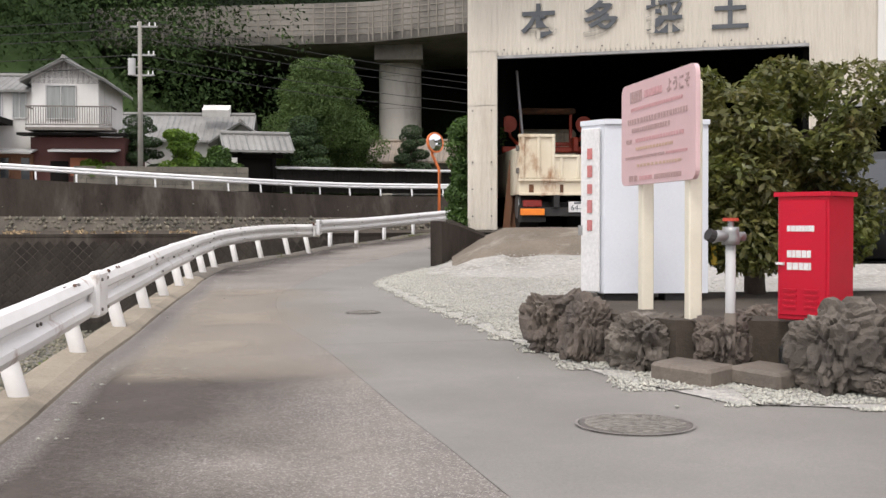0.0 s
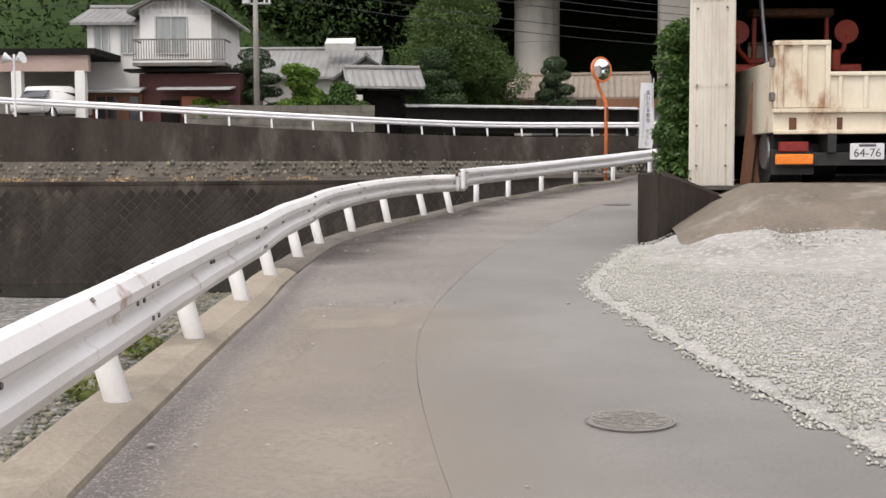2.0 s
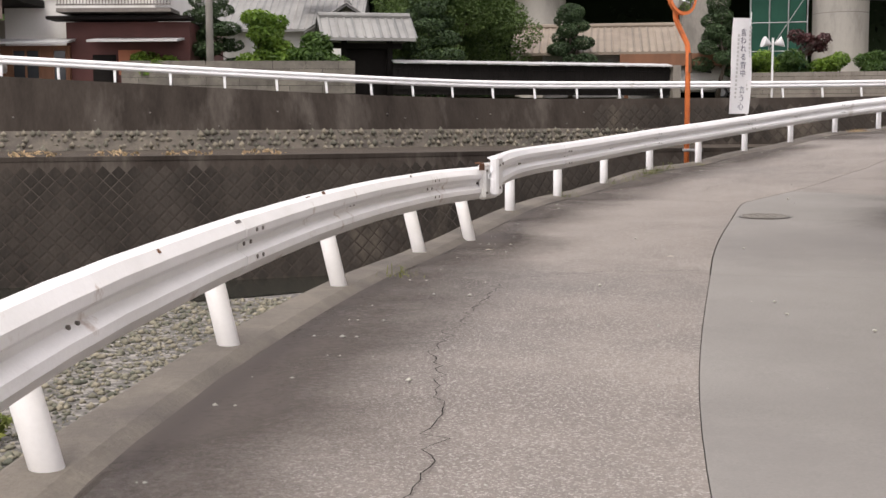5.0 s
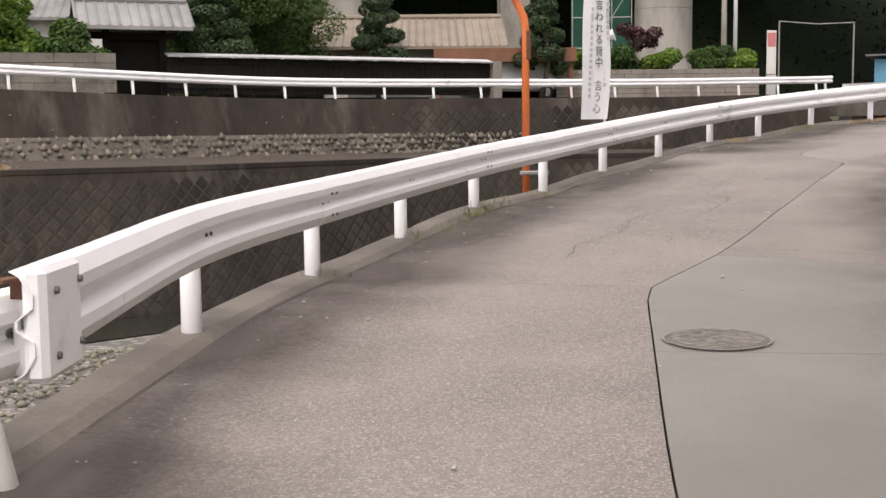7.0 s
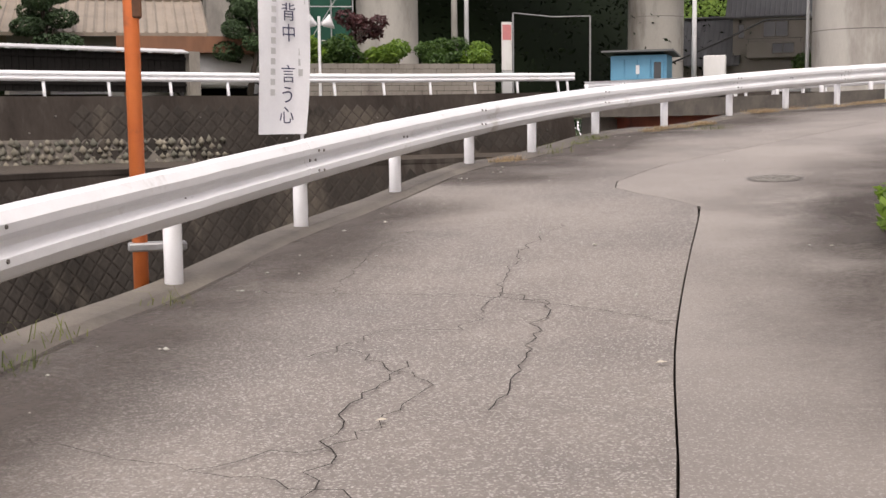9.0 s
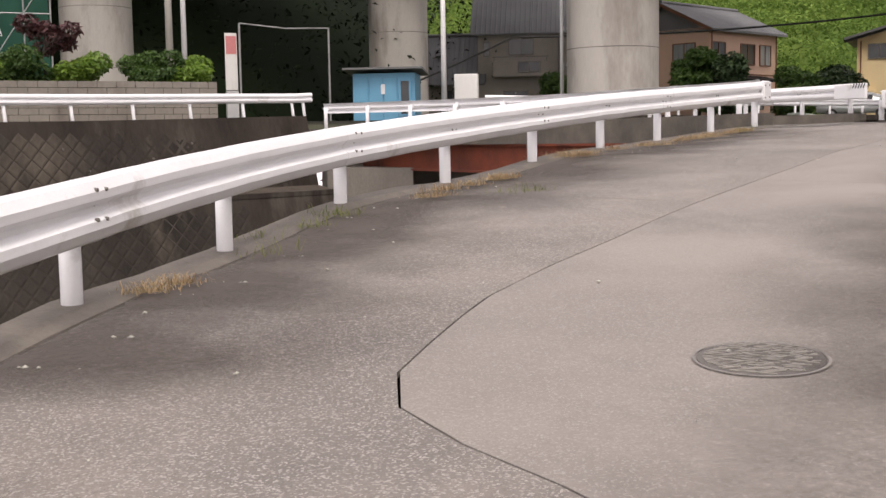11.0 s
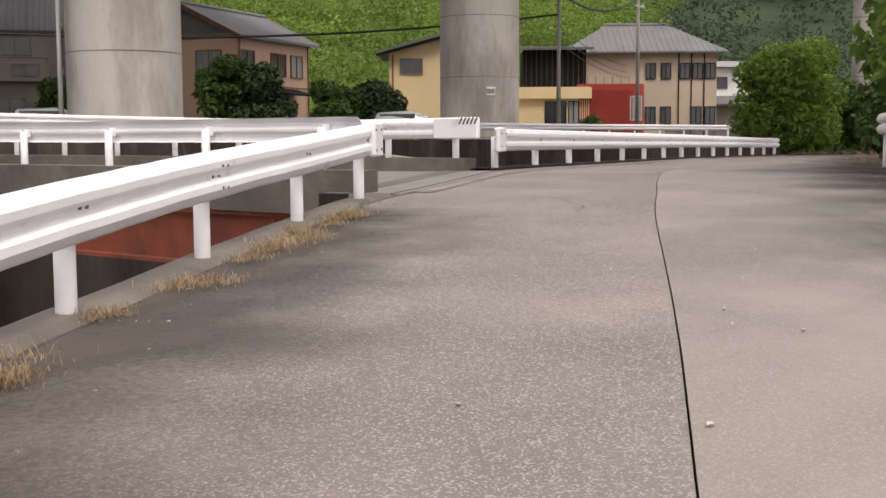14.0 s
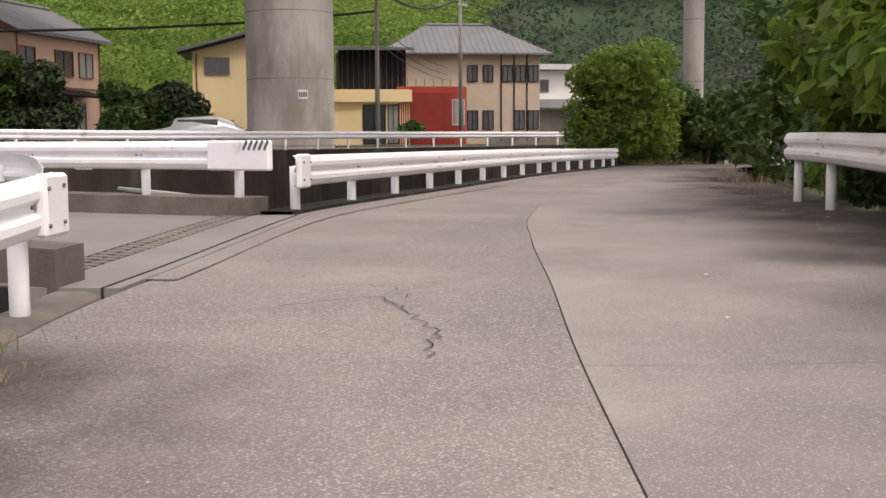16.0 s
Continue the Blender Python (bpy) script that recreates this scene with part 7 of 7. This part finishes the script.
tree("broadleaf_tree", (25.3, 46.5, 2.4), 4.6, 0.13, clumps(97, 36, 1.9, 3.4, 1.2, 0.75), 12000, 0.15, LEAFB, 97, "broad-leaved tree leaning over the guardrail", limbs=8)
tree("broadleaf_tree", (38, 50.8, 2.3), 4.6, 0.13, clumps(96, 30, 2.2, 3.2, 0.8, 0.9), 9000, 0.15, LEAF, 96, "broad-leaved tree beside the road", limbs=8)
for i, (x, y) in enumerate(((24.6, 47.2), (26.6, 48.1), (28.8, 48.9), (31.2, 49.8), (34, 50.7), (20.5, 45.3), (17.5, 44.0))):
    tree("shrub", (x + 0.5, y - 0.4, level(x, y) - 0.05), 1.0, 0.03, clumps(100 + i, 12, 0.8, 0.7, 0.15, 0.4), 3500, 0.07, LEAF if i % 3 else LEAFB, 100 + i, "low leafy shrub under the guardrail", category="shrub", limbs=4)


# ---------------------------------------------------------------- poles, wires, mirror, banner, lamps
def utility_pole(at, h, label, arms=((0.9, 0.9),), can=True, material=None, r0=0.16):
    p = empty("utility_pole", at, 0, label, "utility pole")
    part("shaft", rod([(0, 0, -0.3), (0, 0, h)], r0, r0 * 0.62, 12), material or POLEC, p, smooth=True)
    for z, w_ in arms:
        part("crossarm", boxes(((0.2, 0, h * z), (w_, 0.09, 0.09))), STEEL, p)
        for u in (-0.3, 0.3, 0.6):
            part("insulator", rod([(0.2 + u * w_ * 0.7, 0, h * z), (0.2 + u * w_ * 0.7, 0, h * z + 0.22)], 0.05, 0.03, 8), PLAINW, p)
    if can:
        part("transformer", rod([(-0.42, 0, h * 0.68), (-0.42, 0, h * 0.78)], 0.2, 0.2, 12), PLASTG, p, "grey transformer can")
        part("bracket", boxes(((-0.2, 0, h * 0.73), (0.4, 0.06, 0.06))), STEEL, p)
    return p


utility_pole((-15.6, 60.6, 3.1), 8.6, "grey concrete utility pole with a transformer", ((0.97, 1.4), (0.8, 1.2), (0.68, 1.1)))
utility_pole((61.9, 77.9, 2.9), 9.5, "slender grey utility pole by the far lane", ((0.82, 1.0),), False, None, 0.13)
utility_pole((73.3, 79.4, 2.9), 10.5, "grey utility pole before the beige house", ((0.78, 1.2),), False, None, 0.13)
utility_pole((14.3, 78.4, 3.0), 7.5, "banded concrete utility pole", ((0.75, 0.8),), False)
utility_pole((14.9, 78.6, 3.0), 7.5, "pale plain steel pole by the lane", (), False, PLASTG, 0.12)
utility_pole((26.6, 80.3, 3.0), 8.0, "white steel pole with a control box", (), False, PLAINW, 0.13)
utility_pole((33.0, 80.8, 3.0), 8.0, "white steel pole with rungs beside the pier", ((0.5, 0.5), (0.3, 0.5)), False, PLAINW, 0.1)
cbx = empty("control_box", (27.3, 79.6, 2.95), -35, "white control cabinet beside a pole", "cabinet")
part("body", boxes(((0, 0, 1.0), (1.0, 0.5, 2.0)), bevel=0.03), STUCCO, cbx)


def cable(a, b, sag, rad, label="thin black overhead cable between poles"):
    a, b = Vector(a), Vector(b)
    pts = [a.lerp(b, k / 20) - Vector((0, 0, 4 * sag * (k / 20) * (1 - k / 20))) for k in range(21)]
    return tagged(part("overhead_cable", rod(pts, rad, rad, 5), WIRE), label, "cable", "overhead cables")


for dz in (0, 0.45, 0.9, -0.9, -1.5):
    cable((-60, 64, 12.0 + dz), (-15.6, 60.6, 10.9 + dz), 0.8, 0.018)
    cable((-15.6, 60.6, 10.9 + dz), (22, 84, 9.6 + dz * 0.8), 0.9, 0.018)
cable((40.0, 96.0, 8.2), (61.9, 77.9, 9.6), 0.6, 0.06, "thick black sheathed cable between poles")
cable((40.0, 96.0, 8.2), (34.5, 101.0, 5.2), 0.1, 0.06, "thick black sheathed cable between poles")
cable((61.9, 77.9, 10.8), (73.3, 79.4, 11.6), 0.9, 0.06, "thick black sheathed cable between poles")
cable((61.9, 77.9, 10.8), (48, 82, 11.0), 0.6, 0.04)
for dz in (0.0, 0.5, 0.9):
    cable((73.3, 79.4, 11.3 - dz), (125, 70, 9.5 - dz), 1.0, 0.025)
    cable((61.9, 77.9, 9.0 - dz), (110, 98, 10.0 - dz), 1.0, 0.022)

mp_ = Vector((-0.12, 37.35, 0.95))
mi = empty("traffic_mirror", tuple(mp_), 0, "round convex traffic mirror on a bent orange pole", "mirror")
pole_pts = [(0, 0, -0.2), (0, 0, 1.92), (-0.02, 0, 2.08), (-0.13, 0, 2.3), (-0.22, 0, 2.5), (-0.24, 0, 3.0)]
part("pole", rod(pole_pts, 0.045, 0.045, 12), ORANGE, mi, smooth=True)
part("bracket", boxes(((0.03, 0, 1.75), (0.06, 0.1, 0.34)), bevel=0.01), RUST, mi, "rusty bracket")
part("clamp", boxes(((0.1, -0.02, 0.25), (0.34, 0.12, 0.05)), bevel=0.01), STEEL, mi)
bm = bmesh.new()
bmesh.ops.create_uvsphere(bm, u_segments=28, v_segments=14, radius=1.0)
bmesh.ops.delete(bm, geom=[v for v in bm.verts if v.co.z < 0.72], context="VERTS")
for v in bm.verts:
    v.co = Vector((v.co.x * 0.44, v.co.y * 0.44, (v.co.z - 0.72) * 0.3))
disc = part("mirror_face", bm, MIRROR, mi, "convex mirror glass", smooth=True)
disc.matrix_local = pose(-0.12, -0.1, 2.88, 84, 0, 40)
bm = bmesh.new()
tube(bm, [(0, 0, -0.05), (0, 0, 0.015)], 0.33, 0.33, 28)
rim = part("rim", bm, ORANGE, disc, "faded orange rim")

bn = empty("banner_flag", (1.1, 38.98, 1.12), 30, "narrow white banner with blue writing tied to the guardrail", "banner")
part("pole", rod([(0.03, 0, 0.0), (0.07, 0.02, 1.2), (0.15, 0.05, 2.6)], 0.014, 0.012, 8), PLAINW, bn)
vs, fs = [], []
for j in range(13):
    for i in range(6):
        u, v = i / 5, j / 12
        vs.append((-0.36 + 0.42 * u + 0.09 * v + 0.02 * math.sin(5 * v), 0.04 * math.sin(4 * u + 3 * v), 0.72 + 1.75 * v))
for j in range(12):
    for i in range(5):
        fs.append((j * 6 + i, j * 6 + i + 1, j * 6 + 7 + i, j * 6 + 6 + i))
cloth = meshed("cloth", vs + [(x, y + 0.004, z) for x, y, z in vs], fs + [tuple(k + 78 for k in f[::-1]) for f in fs], BANNER, bn, smooth=True)


def writing(text, size, parent, m_, material):
    cu = bpy.data.curves.new("writing", "FONT")
    cu.body, cu.size, cu.extrude, cu.align_x, cu.align_y = text, size, 0.001, "CENTER", "CENTER"
    to = bpy.data.objects.new("writing", cu)
    scene.collection.objects.link(to)
    bpy.context.view_layer.update()
    me = bpy.data.meshes.new_from_object(to.evaluated_get(bpy.context.evaluated_depsgraph_get()))
    bpy.data.objects.remove(to)
    me.materials.clear()
    me.materials.append(material)
    o = new("writing", me)
    o.parent = parent
    o.matrix_local = m_
    return o


for k, ch in enumerate("言われる背中　言う心"):
    z = 2.2 - k * 0.15
    if ch != "　":
        v = (z - 0.72) / 1.75
        writing(ch, 0.14, bn, pose(-0.15 + 0.09 * v + 0.02 * math.sin(5 * v), -0.045, z, 90, 0, 0), INK)
for k in range(16):
    z = 2.3 - k * 0.075
    v = (z - 0.72) / 1.75
    part("writing", boxes(((0.0 + 0.09 * v, -0.03, z), (0.05, 0.003, 0.05))), PLASTG, bn)
    z -= 0.15
    part("writing", boxes(((-0.27 + 0.09 * v, -0.03, z), (0.04, 0.003, 0.045))), PLASTG, bn)

for at in ((-23.3, 52.2, 3.45), (6.4, 66.9, 2.8)):
    lm = empty("loudspeaker_pole", at, 0, "slim white pole with two round loudspeakers", "pole")
    part("pole", rod([(0, 0, 0), (0, 0, 2.5)], 0.045, 0.045, 10), PLAINW, lm)
    for s in (-1, 1):
        part("horn", rod([(s * 0.1, 0, 2.25), (s * 0.4, -0.08, 2.35)], 0.06, 0.24, 16), PLAINW, lm)
    part("bracket", boxes(((0, 0, 2.25), (0.3, 0.06, 0.06))), STEEL, lm)


# ---------------------------------------------------------------- cars
def car(at, rz, paint, label, L=4.2, Wd=1.65, Hh=1.45):
    c = empty("car", at, rz, label, "car")
    prof = [(-L / 2, 0.35), (-L / 2, 0.75), (-L / 2 + 0.15, 0.88), (-L / 2 + 0.9, 0.95), (-L / 4, Hh - 0.08), (L / 8, Hh), (L / 3.4, Hh - 0.2), (L / 2 - 0.55, 0.98), (L / 2 - 0.1, 0.85), (L / 2, 0.6), (L / 2, 0.35)]
    bm = bmesh.new()
    a = [bm.verts.new((x, -Wd / 2 * (0.84 if z > 1.0 else 1), z)) for x, z in prof]
    b = [bm.verts.new((x, Wd / 2 * (0.84 if z > 1.0 else 1), z)) for x, z in prof]
    bm.faces.new(a), bm.faces.new(b[::-1])
    for i in range(len(prof)):
        k = (i + 1) % len(prof)
        bm.faces.new((a[i], b[i], b[k], a[k]))
    bmesh.ops.bevel(bm, geom=list(bm.edges), offset=0.05, segments=2, affect="EDGES")
    part("body", bm, paint, c, smooth=True)
    for s in (-1, 1):
        part("side_glass", boxes(((-0.05, s * Wd * 0.445, 1.15), (L * 0.42, 0.03, 0.3)), bevel=0.01), GLASS, c)
        for x in (-L * 0.3, L * 0.31):
            w_ = part("wheel", rod([(x, s * (Wd / 2 - 0.2), 0.3), (x, s * (Wd / 2 + 0.01), 0.3)], 0.3, 0.3, 20), BLACK, c, "black tyre")
            part("rim", rod([(x, s * (Wd / 2), 0.3), (x, s * (Wd / 2 + 0.025), 0.3)], 0.19, 0.17, 14), STEEL, w_)
        part("headlight", boxes(((-L / 2 + 0.08, s * Wd * 0.36, 0.75), (0.2, 0.3, 0.12)), bevel=0.03), GLASSL, c)
        part("tail_light", boxes(((L / 2 - 0.05, s * Wd * 0.38, 0.78), (0.12, 0.22, 0.12)), bevel=0.02), MAROON, c)
    part("windscreen", boxes(((-L / 3.1, 0, 1.17), (0.04, Wd * 0.74, 0.52), Matrix.Rotation(0.95, 4, "Y"))), GLASS, c)
    return c


car((52.6, 81.2, 2.9), -60, CARW, "silver sedan parked beyond the bridge")
car((-24.2, 57.6, 3.45), 80, STUCCO, "white car parked under the carport", 3.9, 1.65, 1.6)
car((3.6, 72.9, 2.95), 15, STUCCO, "white van parked under the garage roof", 4.2, 1.7, 1.7)
car((36, 86.5, 2.9), -35, CARW, "silver car parked under the viaduct")
car((4.75, 12.4, 0.5), 75, mat("grey_car_paint", (0.07, 0.072, 0.075), None, 1, 0.3, 60, 0.0, metal=0.3), "grey car parked in the yard behind the tree", 4.0, 1.6, 1.5)


# ---------------------------------------------------------------- road details
def manhole(x, y, rad, label, seed, iron=None):
    z = level(x, y)
    d = 0.4
    gx, gy = (level(x + d, y) - level(x - d, y)) / (2 * d), (level(x, y + d) - level(x, y - d)) / (2 * d)
    mh = empty("manhole_cover", (x, y, z + 0.006), 0, label, "manhole cover", "manhole covers in the road")
    mh.matrix_world = Matrix.Translation((x, y, z + 0.008)) @ Vector((-gx, -gy, 1)).to_track_quat("Z", "Y").to_matrix().to_4x4()
    bm = bmesh.new()
    tube(bm, [(0, 0, -0.02), (0, 0, 0.002)], rad * 0.93, rad * 0.93, 40)
    part("cover", bm, iron or IRON, mh)
    bm = bmesh.new()
    n = 48
    for k in range(n):
        a0, a1 = 2 * math.pi * k / n, 2 * math.pi * (k + 1) / n
        v = [bm.verts.new((rr * math.cos(a), rr * math.sin(a), zz)) for a in (a0, a1) for rr, zz in ((rad * 0.95, 0.004), (rad, 0.004))]
        bm.faces.new((v[0], v[1], v[3], v[2]))
    part("ring", bm, mat("worn_ring", (0.24, 0.22, 0.2), None, 8, 0.6), mh)
    r = rng(seed)
    bm = bmesh.new()
    for k in range(30):
        yy = -rad * 0.82 + rad * 1.64 * k / 29
        half = math.sqrt(max(0, (rad * 0.86) ** 2 - yy * yy))
        u = -half
        while u < half - 0.03:
            ln = 0.03 + 0.11 * r.rand()
            ln = min(ln, half - u)
            box(bm, (u + ln / 2, yy + 0.006 * math.sin(8 * u + k), 0.004), (ln * 0.85, rad * 0.028, 0.006), Matrix.Rotation(0.5 * math.sin(k + 6 * u), 4, "Z"))
            u += ln + 0.01
    part("relief", bm, mat("worn_relief", (0.3, 0.28, 0.25), None, 8, 0.55), mh, "raised worn pattern")["kind"] = "stuff"
    return mh


manhole(0.96, 5.85, 0.3, "round cast-iron manhole cover with raised pattern", 1)
manhole(-0.78, 11.4, 0.18, "faint round manhole cover flush in the lane", 2, ROAD2)
manhole(-0.13, 29.3, 0.28, "round patterned manhole cover in the concrete", 3)
manhole(5.62, 39.7, 0.27, "round patterned manhole cover in the concrete", 4)


def crack(name, pts, width, seed, label="thin dark crack in the concrete"):
    """A wandering crack: a narrow dark ribbon of uneven width."""
    r = rng(seed)
    P = [Vector((p[0], p[1], 0)) for p in pts]
    q = []
    for a, b in zip(P, P[1:]):
        n = max(2, int((b - a).length / 0.07))
        for k in range(n):
            t = a.lerp(b, k / n)
            s = side(a, b)
            q.append(t + s * 0.022 * r.normal() * (0.4 if k == 0 else 1))
    q.append(P[-1])
    N = normals(q)
    width *= 0.6
    a = [p + s * width * (0.3 + 0.7 * r.rand()) for p, s in zip(q, N)]
    b = [p - s * width * (0.3 + 0.7 * r.rand()) for p, s in zip(q, N)]
    for p in a + b:
        p.z = level(p.x, p.y) + 0.0095
    v, f = ribbon(a, b)
    return meshed(name, v, f, GAP, road)


crack("crack", [(0.2, 37.1), (0.9, 36.7), (1.6, 36.3), (2.33, 35.3)], 0.006, 1)
crack("crack", [(1.75, 36.25), (1.9, 35.9), (1.4, 34.9), (1.0, 34.2)], 0.007, 2)
crack("crack", [(1.75, 36.25), (2.2, 37.2), (2.9, 38.2)], 0.006, 3)
crack("crack", [(0.9, 36.7), (1.4, 37.8), (2.0, 38.7)], 0.004, 4)
crack("crack", [(0.5, 35.2), (0.95, 35.6), (1.3, 35.5), (1.75, 36.25)], 0.005, 5)
crack("crack", [(-0.1, 33.9), (0.4, 34.0), (0.9, 34.6), (0.7, 35.3)], 0.005, 6)
crack("crack", [(17.6, 50.3), (18.2, 50.0), (17.5, 49.2), (16.9, 48.9)], 0.01, 7)
crack("crack", [(18.5, 50.6), (18.6, 50.1), (18.2, 49.8)], 0.008, 8)
crack("crack", [(-3.0, 18.5), (-2.7, 20.4), (-2.9, 22.5), (-2.7, 24.6)], 0.006, 9)
crack("crack", [(-2.4, 12.0), (-2.5, 13.5), (-2.2, 15.2)], 0.007, 10)
crack("crack", [(-3.1, 24.5), (-2.6, 24.9), (-1.9, 25.3), (-1.25, 25.35)], 0.006, 11)
crack("crack", [(-2.0, 31.7), (-1.2, 31.3), (-0.13, 30.9)], 0.005, 12)
crack("crack", [(13.6, 49.18), (14.2, 48.1), (14.85, 46.96)], 0.004, 13)
crack("crack", [(7.75, 44.7), (8.2, 44.1), (8.66, 43.49)], 0.005, 14)
crack("crack", [(0.81, 32.45), (1.4, 32.2), (2.0, 31.88)], 0.006, 15)
crack("crack", [(0.9, 35.0), (0.5, 34.4), (0.25, 33.6), (-0.2, 33.0), (-0.45, 32.3)], 0.006, 16)
crack("crack", [(0.25, 33.6), (0.6, 33.2), (0.45, 32.6)], 0.005, 17)
crack("crack", [(-0.6, 34.4), (-0.2, 34.0), (0.25, 33.6)], 0.004, 18)
r = rng(77)
pts, sz = [], []
for _ in range(500):
    i = r.randint(20, len(BANK) - 6)
    p, s = BANK[i], normals(BANK)[i]
    u = 0.25 + abs(r.normal()) * 0.25 if r.rand() < 0.6 else 0.3 + 4.2 * r.rand()
    q = p + s * u
    pts.append((q.x, q.y, level(q.x, q.y) + 0.012)), sz.append(0.006 + 0.014 * r.rand() ** 2)
stones("road_grit", pts, sz, STONE_L, 78, 0.5, label="scattered grit and chips on the road", category="grit", kind="stuff")
vs, fs = [], []
for (x, y, s) in ((-1.4, 26.1, 0.03), (0.6, 34.2, 0.025), (1.9, 34.6, 0.03), (7.2, 44.2, 0.02), (11.5, 45.0, 0.03), (13.0, 45.6, 0.015), (20, 48.5, 0.04), (26, 49.4, 0.05), (25, 48.7, 0.05), (24.0, 48.6, 0.05), (-2.9, 26.6, 0.04), (18.4, 47.9, 0.03), (14.1, 46.9, 0.02)):
    n = len(vs)
    z = level(x, y) + 0.014
    vs += [(x - s, y, z), (x, y - s * 0.5, z + 0.004), (x + s, y + s * 0.2, z), (x, y + s * 0.5, z + 0.006)]
    fs.append((n, n + 1, n + 2, n + 3))
meshed("fallen_leaves", vs, fs, mat("dry_pale_leaf", (0.6, 0.55, 0.45), (0.5, 0.44, 0.34), 20, 0.8), label="pale dry leaves lying on the road", category="leaf litter", kind="stuff")


# grasses along the kerb
def tufts(name, places, material, count, length, seed, label):
    r = rng(seed)
    vs, fs = [], []
    for (x, y, spread) in places:
        for _ in range(count):
            bx_, by_ = x + 1.5 * spread * r.normal(), y + spread * r.normal()
            a, ln = 6.283 * r.rand(), length * (0.3 + 1.3 * r.rand() ** 2)
            d = Vector((math.cos(a), math.sin(a), 0))
            e = Vector((-d.y, d.x, 0)) * 0.0026
            p0 = Vector((bx_, by_, level(bx_, by_) + 0.03))
            p1 = p0 + d * ln * 0.35 + Vector((0, 0, ln * 0.6))
            p2 = p0 + d * ln * 0.85 + Vector((0, 0, ln * (0.5 + 0.3 * r.rand())))
            n = len(vs)
            vs += [p0 - e, p0 + e, p1 + e * 0.8, p1 - e * 0.8, p2]
            fs += [(n, n + 1, n + 2, n + 3), (n + 3, n + 2, n + 4)]
    return meshed(name, vs, fs, material, label=label, category="grass", kind="stuff")


def along_kerb(i0, i1, n, d, seed):
    r = rng(seed)
    out = []
    for _ in range(n):
        i = r.randint(i0, i1)
        q = BANK[i] + normals(BANK)[i] * (d + 0.08 * r.normal())
        out.append((q.x, q.y, 0.06))
    return out


def bank_i(x, y):
    return min(range(len(BANK)), key=lambda i: (BANK[i].x - x) ** 2 + (BANK[i].y - y) ** 2)


tufts("dry_grass", along_kerb(bank_i(6.2, 45.1), bank_i(16.5, 51.2), 17, 0.28, 5) + [(13.9, 49.5, 0.12), (13.7, 49.4, 0.12), (14.1, 49.6, 0.1), (12.3, 48.6, 0.1), (4.1, 42.6, 0.05), (3.9, 42.4, 0.05), (10.1, 47.55, 0.14), (10.4, 47.75, 0.1), (15.2, 50.35, 0.12)], STRAW, 210, 0.062, 6, "dry straw-coloured grass tufts on the kerb")
tufts("green_weeds", along_kerb(bank_i(-2.3, 31.6), bank_i(0.1, 37.2), 12, 0.1, 7) + along_kerb(bank_i(4.7, 43.7), bank_i(6.2, 45.1), 8, 0.2, 8) + [(7.75, 44.9, 0.08), (7.95, 44.85, 0.06), (15.3, 50.2, 0.06), (-3.4, 24.8, 0.06), (15.9, 50.6, 0.1)], WEED, 30, 0.1, 9, "yellow-green weeds in the kerb's cracks")
tufts("dry_grass", [(53 + 0.5 * i, 61.0 - 0.1 * i, 0.25) for i in range(10)] + [(30 + 2.2 * i, 50.5 + 0.75 * i, 0.3) for i in range(8)], STRAW, 40, 0.3, 10, "dry grass along the road's far edge")

# rubble band at the foot of the far upper wall, and the riverbed's stones
r = rng(88)
pts, sz = [], []
for i, (p, s) in enumerate(zip(FAR, normals(FAR))):
    if p.x < -32 or p.x > 3:
        continue
    for row in range(4):
        for k in range(5):
            q = p + s * (0.575 - 0.045 * row) + (FAR[min(i + 1, len(FAR) - 1)] - p) * ((k + 0.5 * (row % 2)) / 5.0) + Vector((0.03 * r.normal(), 0.03 * r.normal(), 0))
            pts.append((q.x, q.y, 0.95 + row * 0.185 + 0.025 * r.normal())), sz.append(0.1 + 0.06 * r.rand())
stones("rubble_band", pts, sz, RUBBLE, 89, 0.95, label="band of mortared rubble stones at the wall's foot", category="stones", kind="stuff")
pts, sz = [], []
while len(pts) < 42000:
    x, y = -16 + 18 * r.rand(), 6 + 52 * r.rand()
    if nearest(BANK, x, y) > -0.9 or nearest(LOW, x, y) < 5.4:
        continue
    s = 0.022 + 0.11 * r.rand() ** 4
    pts.append((x, y, BED_Z + 0.2 * s)), sz.append(s)
stones("river_stones", pts, sz, PEBBLE, 90, 0.6, label="rounded grey river stones", category="stones", kind="stuff")
r = rng(91)
leaves("river_weeds", [((-6 + 3 * r.normal(), 34 + 6 * r.normal(), BED_Z + 0.25), (0.5, 0.5, 0.25)) for _ in range(18)], 3500, 0.09, WEED, 92, None, "green weeds growing on the river bed", category="weeds", kind="stuff")
leaves("ledge_grass", [((p.x + s.x * 2.2, p.y + s.y * 2.2, 0.85), (0.8, 0.8, 0.14)) for p, s in list(zip(FAR, normals(FAR)))[::2] if p.x < -12], 2600, 0.1, STRAW, 93, None, "brown dry weeds on the ledge", category="weeds", kind="stuff")


# the plan above is drawn in its own unit: 0.83 m to one
UNIT = 0.83
for ob in list(scene.objects):
    if ob.parent is None and ob.type in {"MESH", "EMPTY"}:
        ob.matrix_world = Matrix.Diagonal((UNIT, UNIT, UNIT, 1)) @ ob.matrix_world
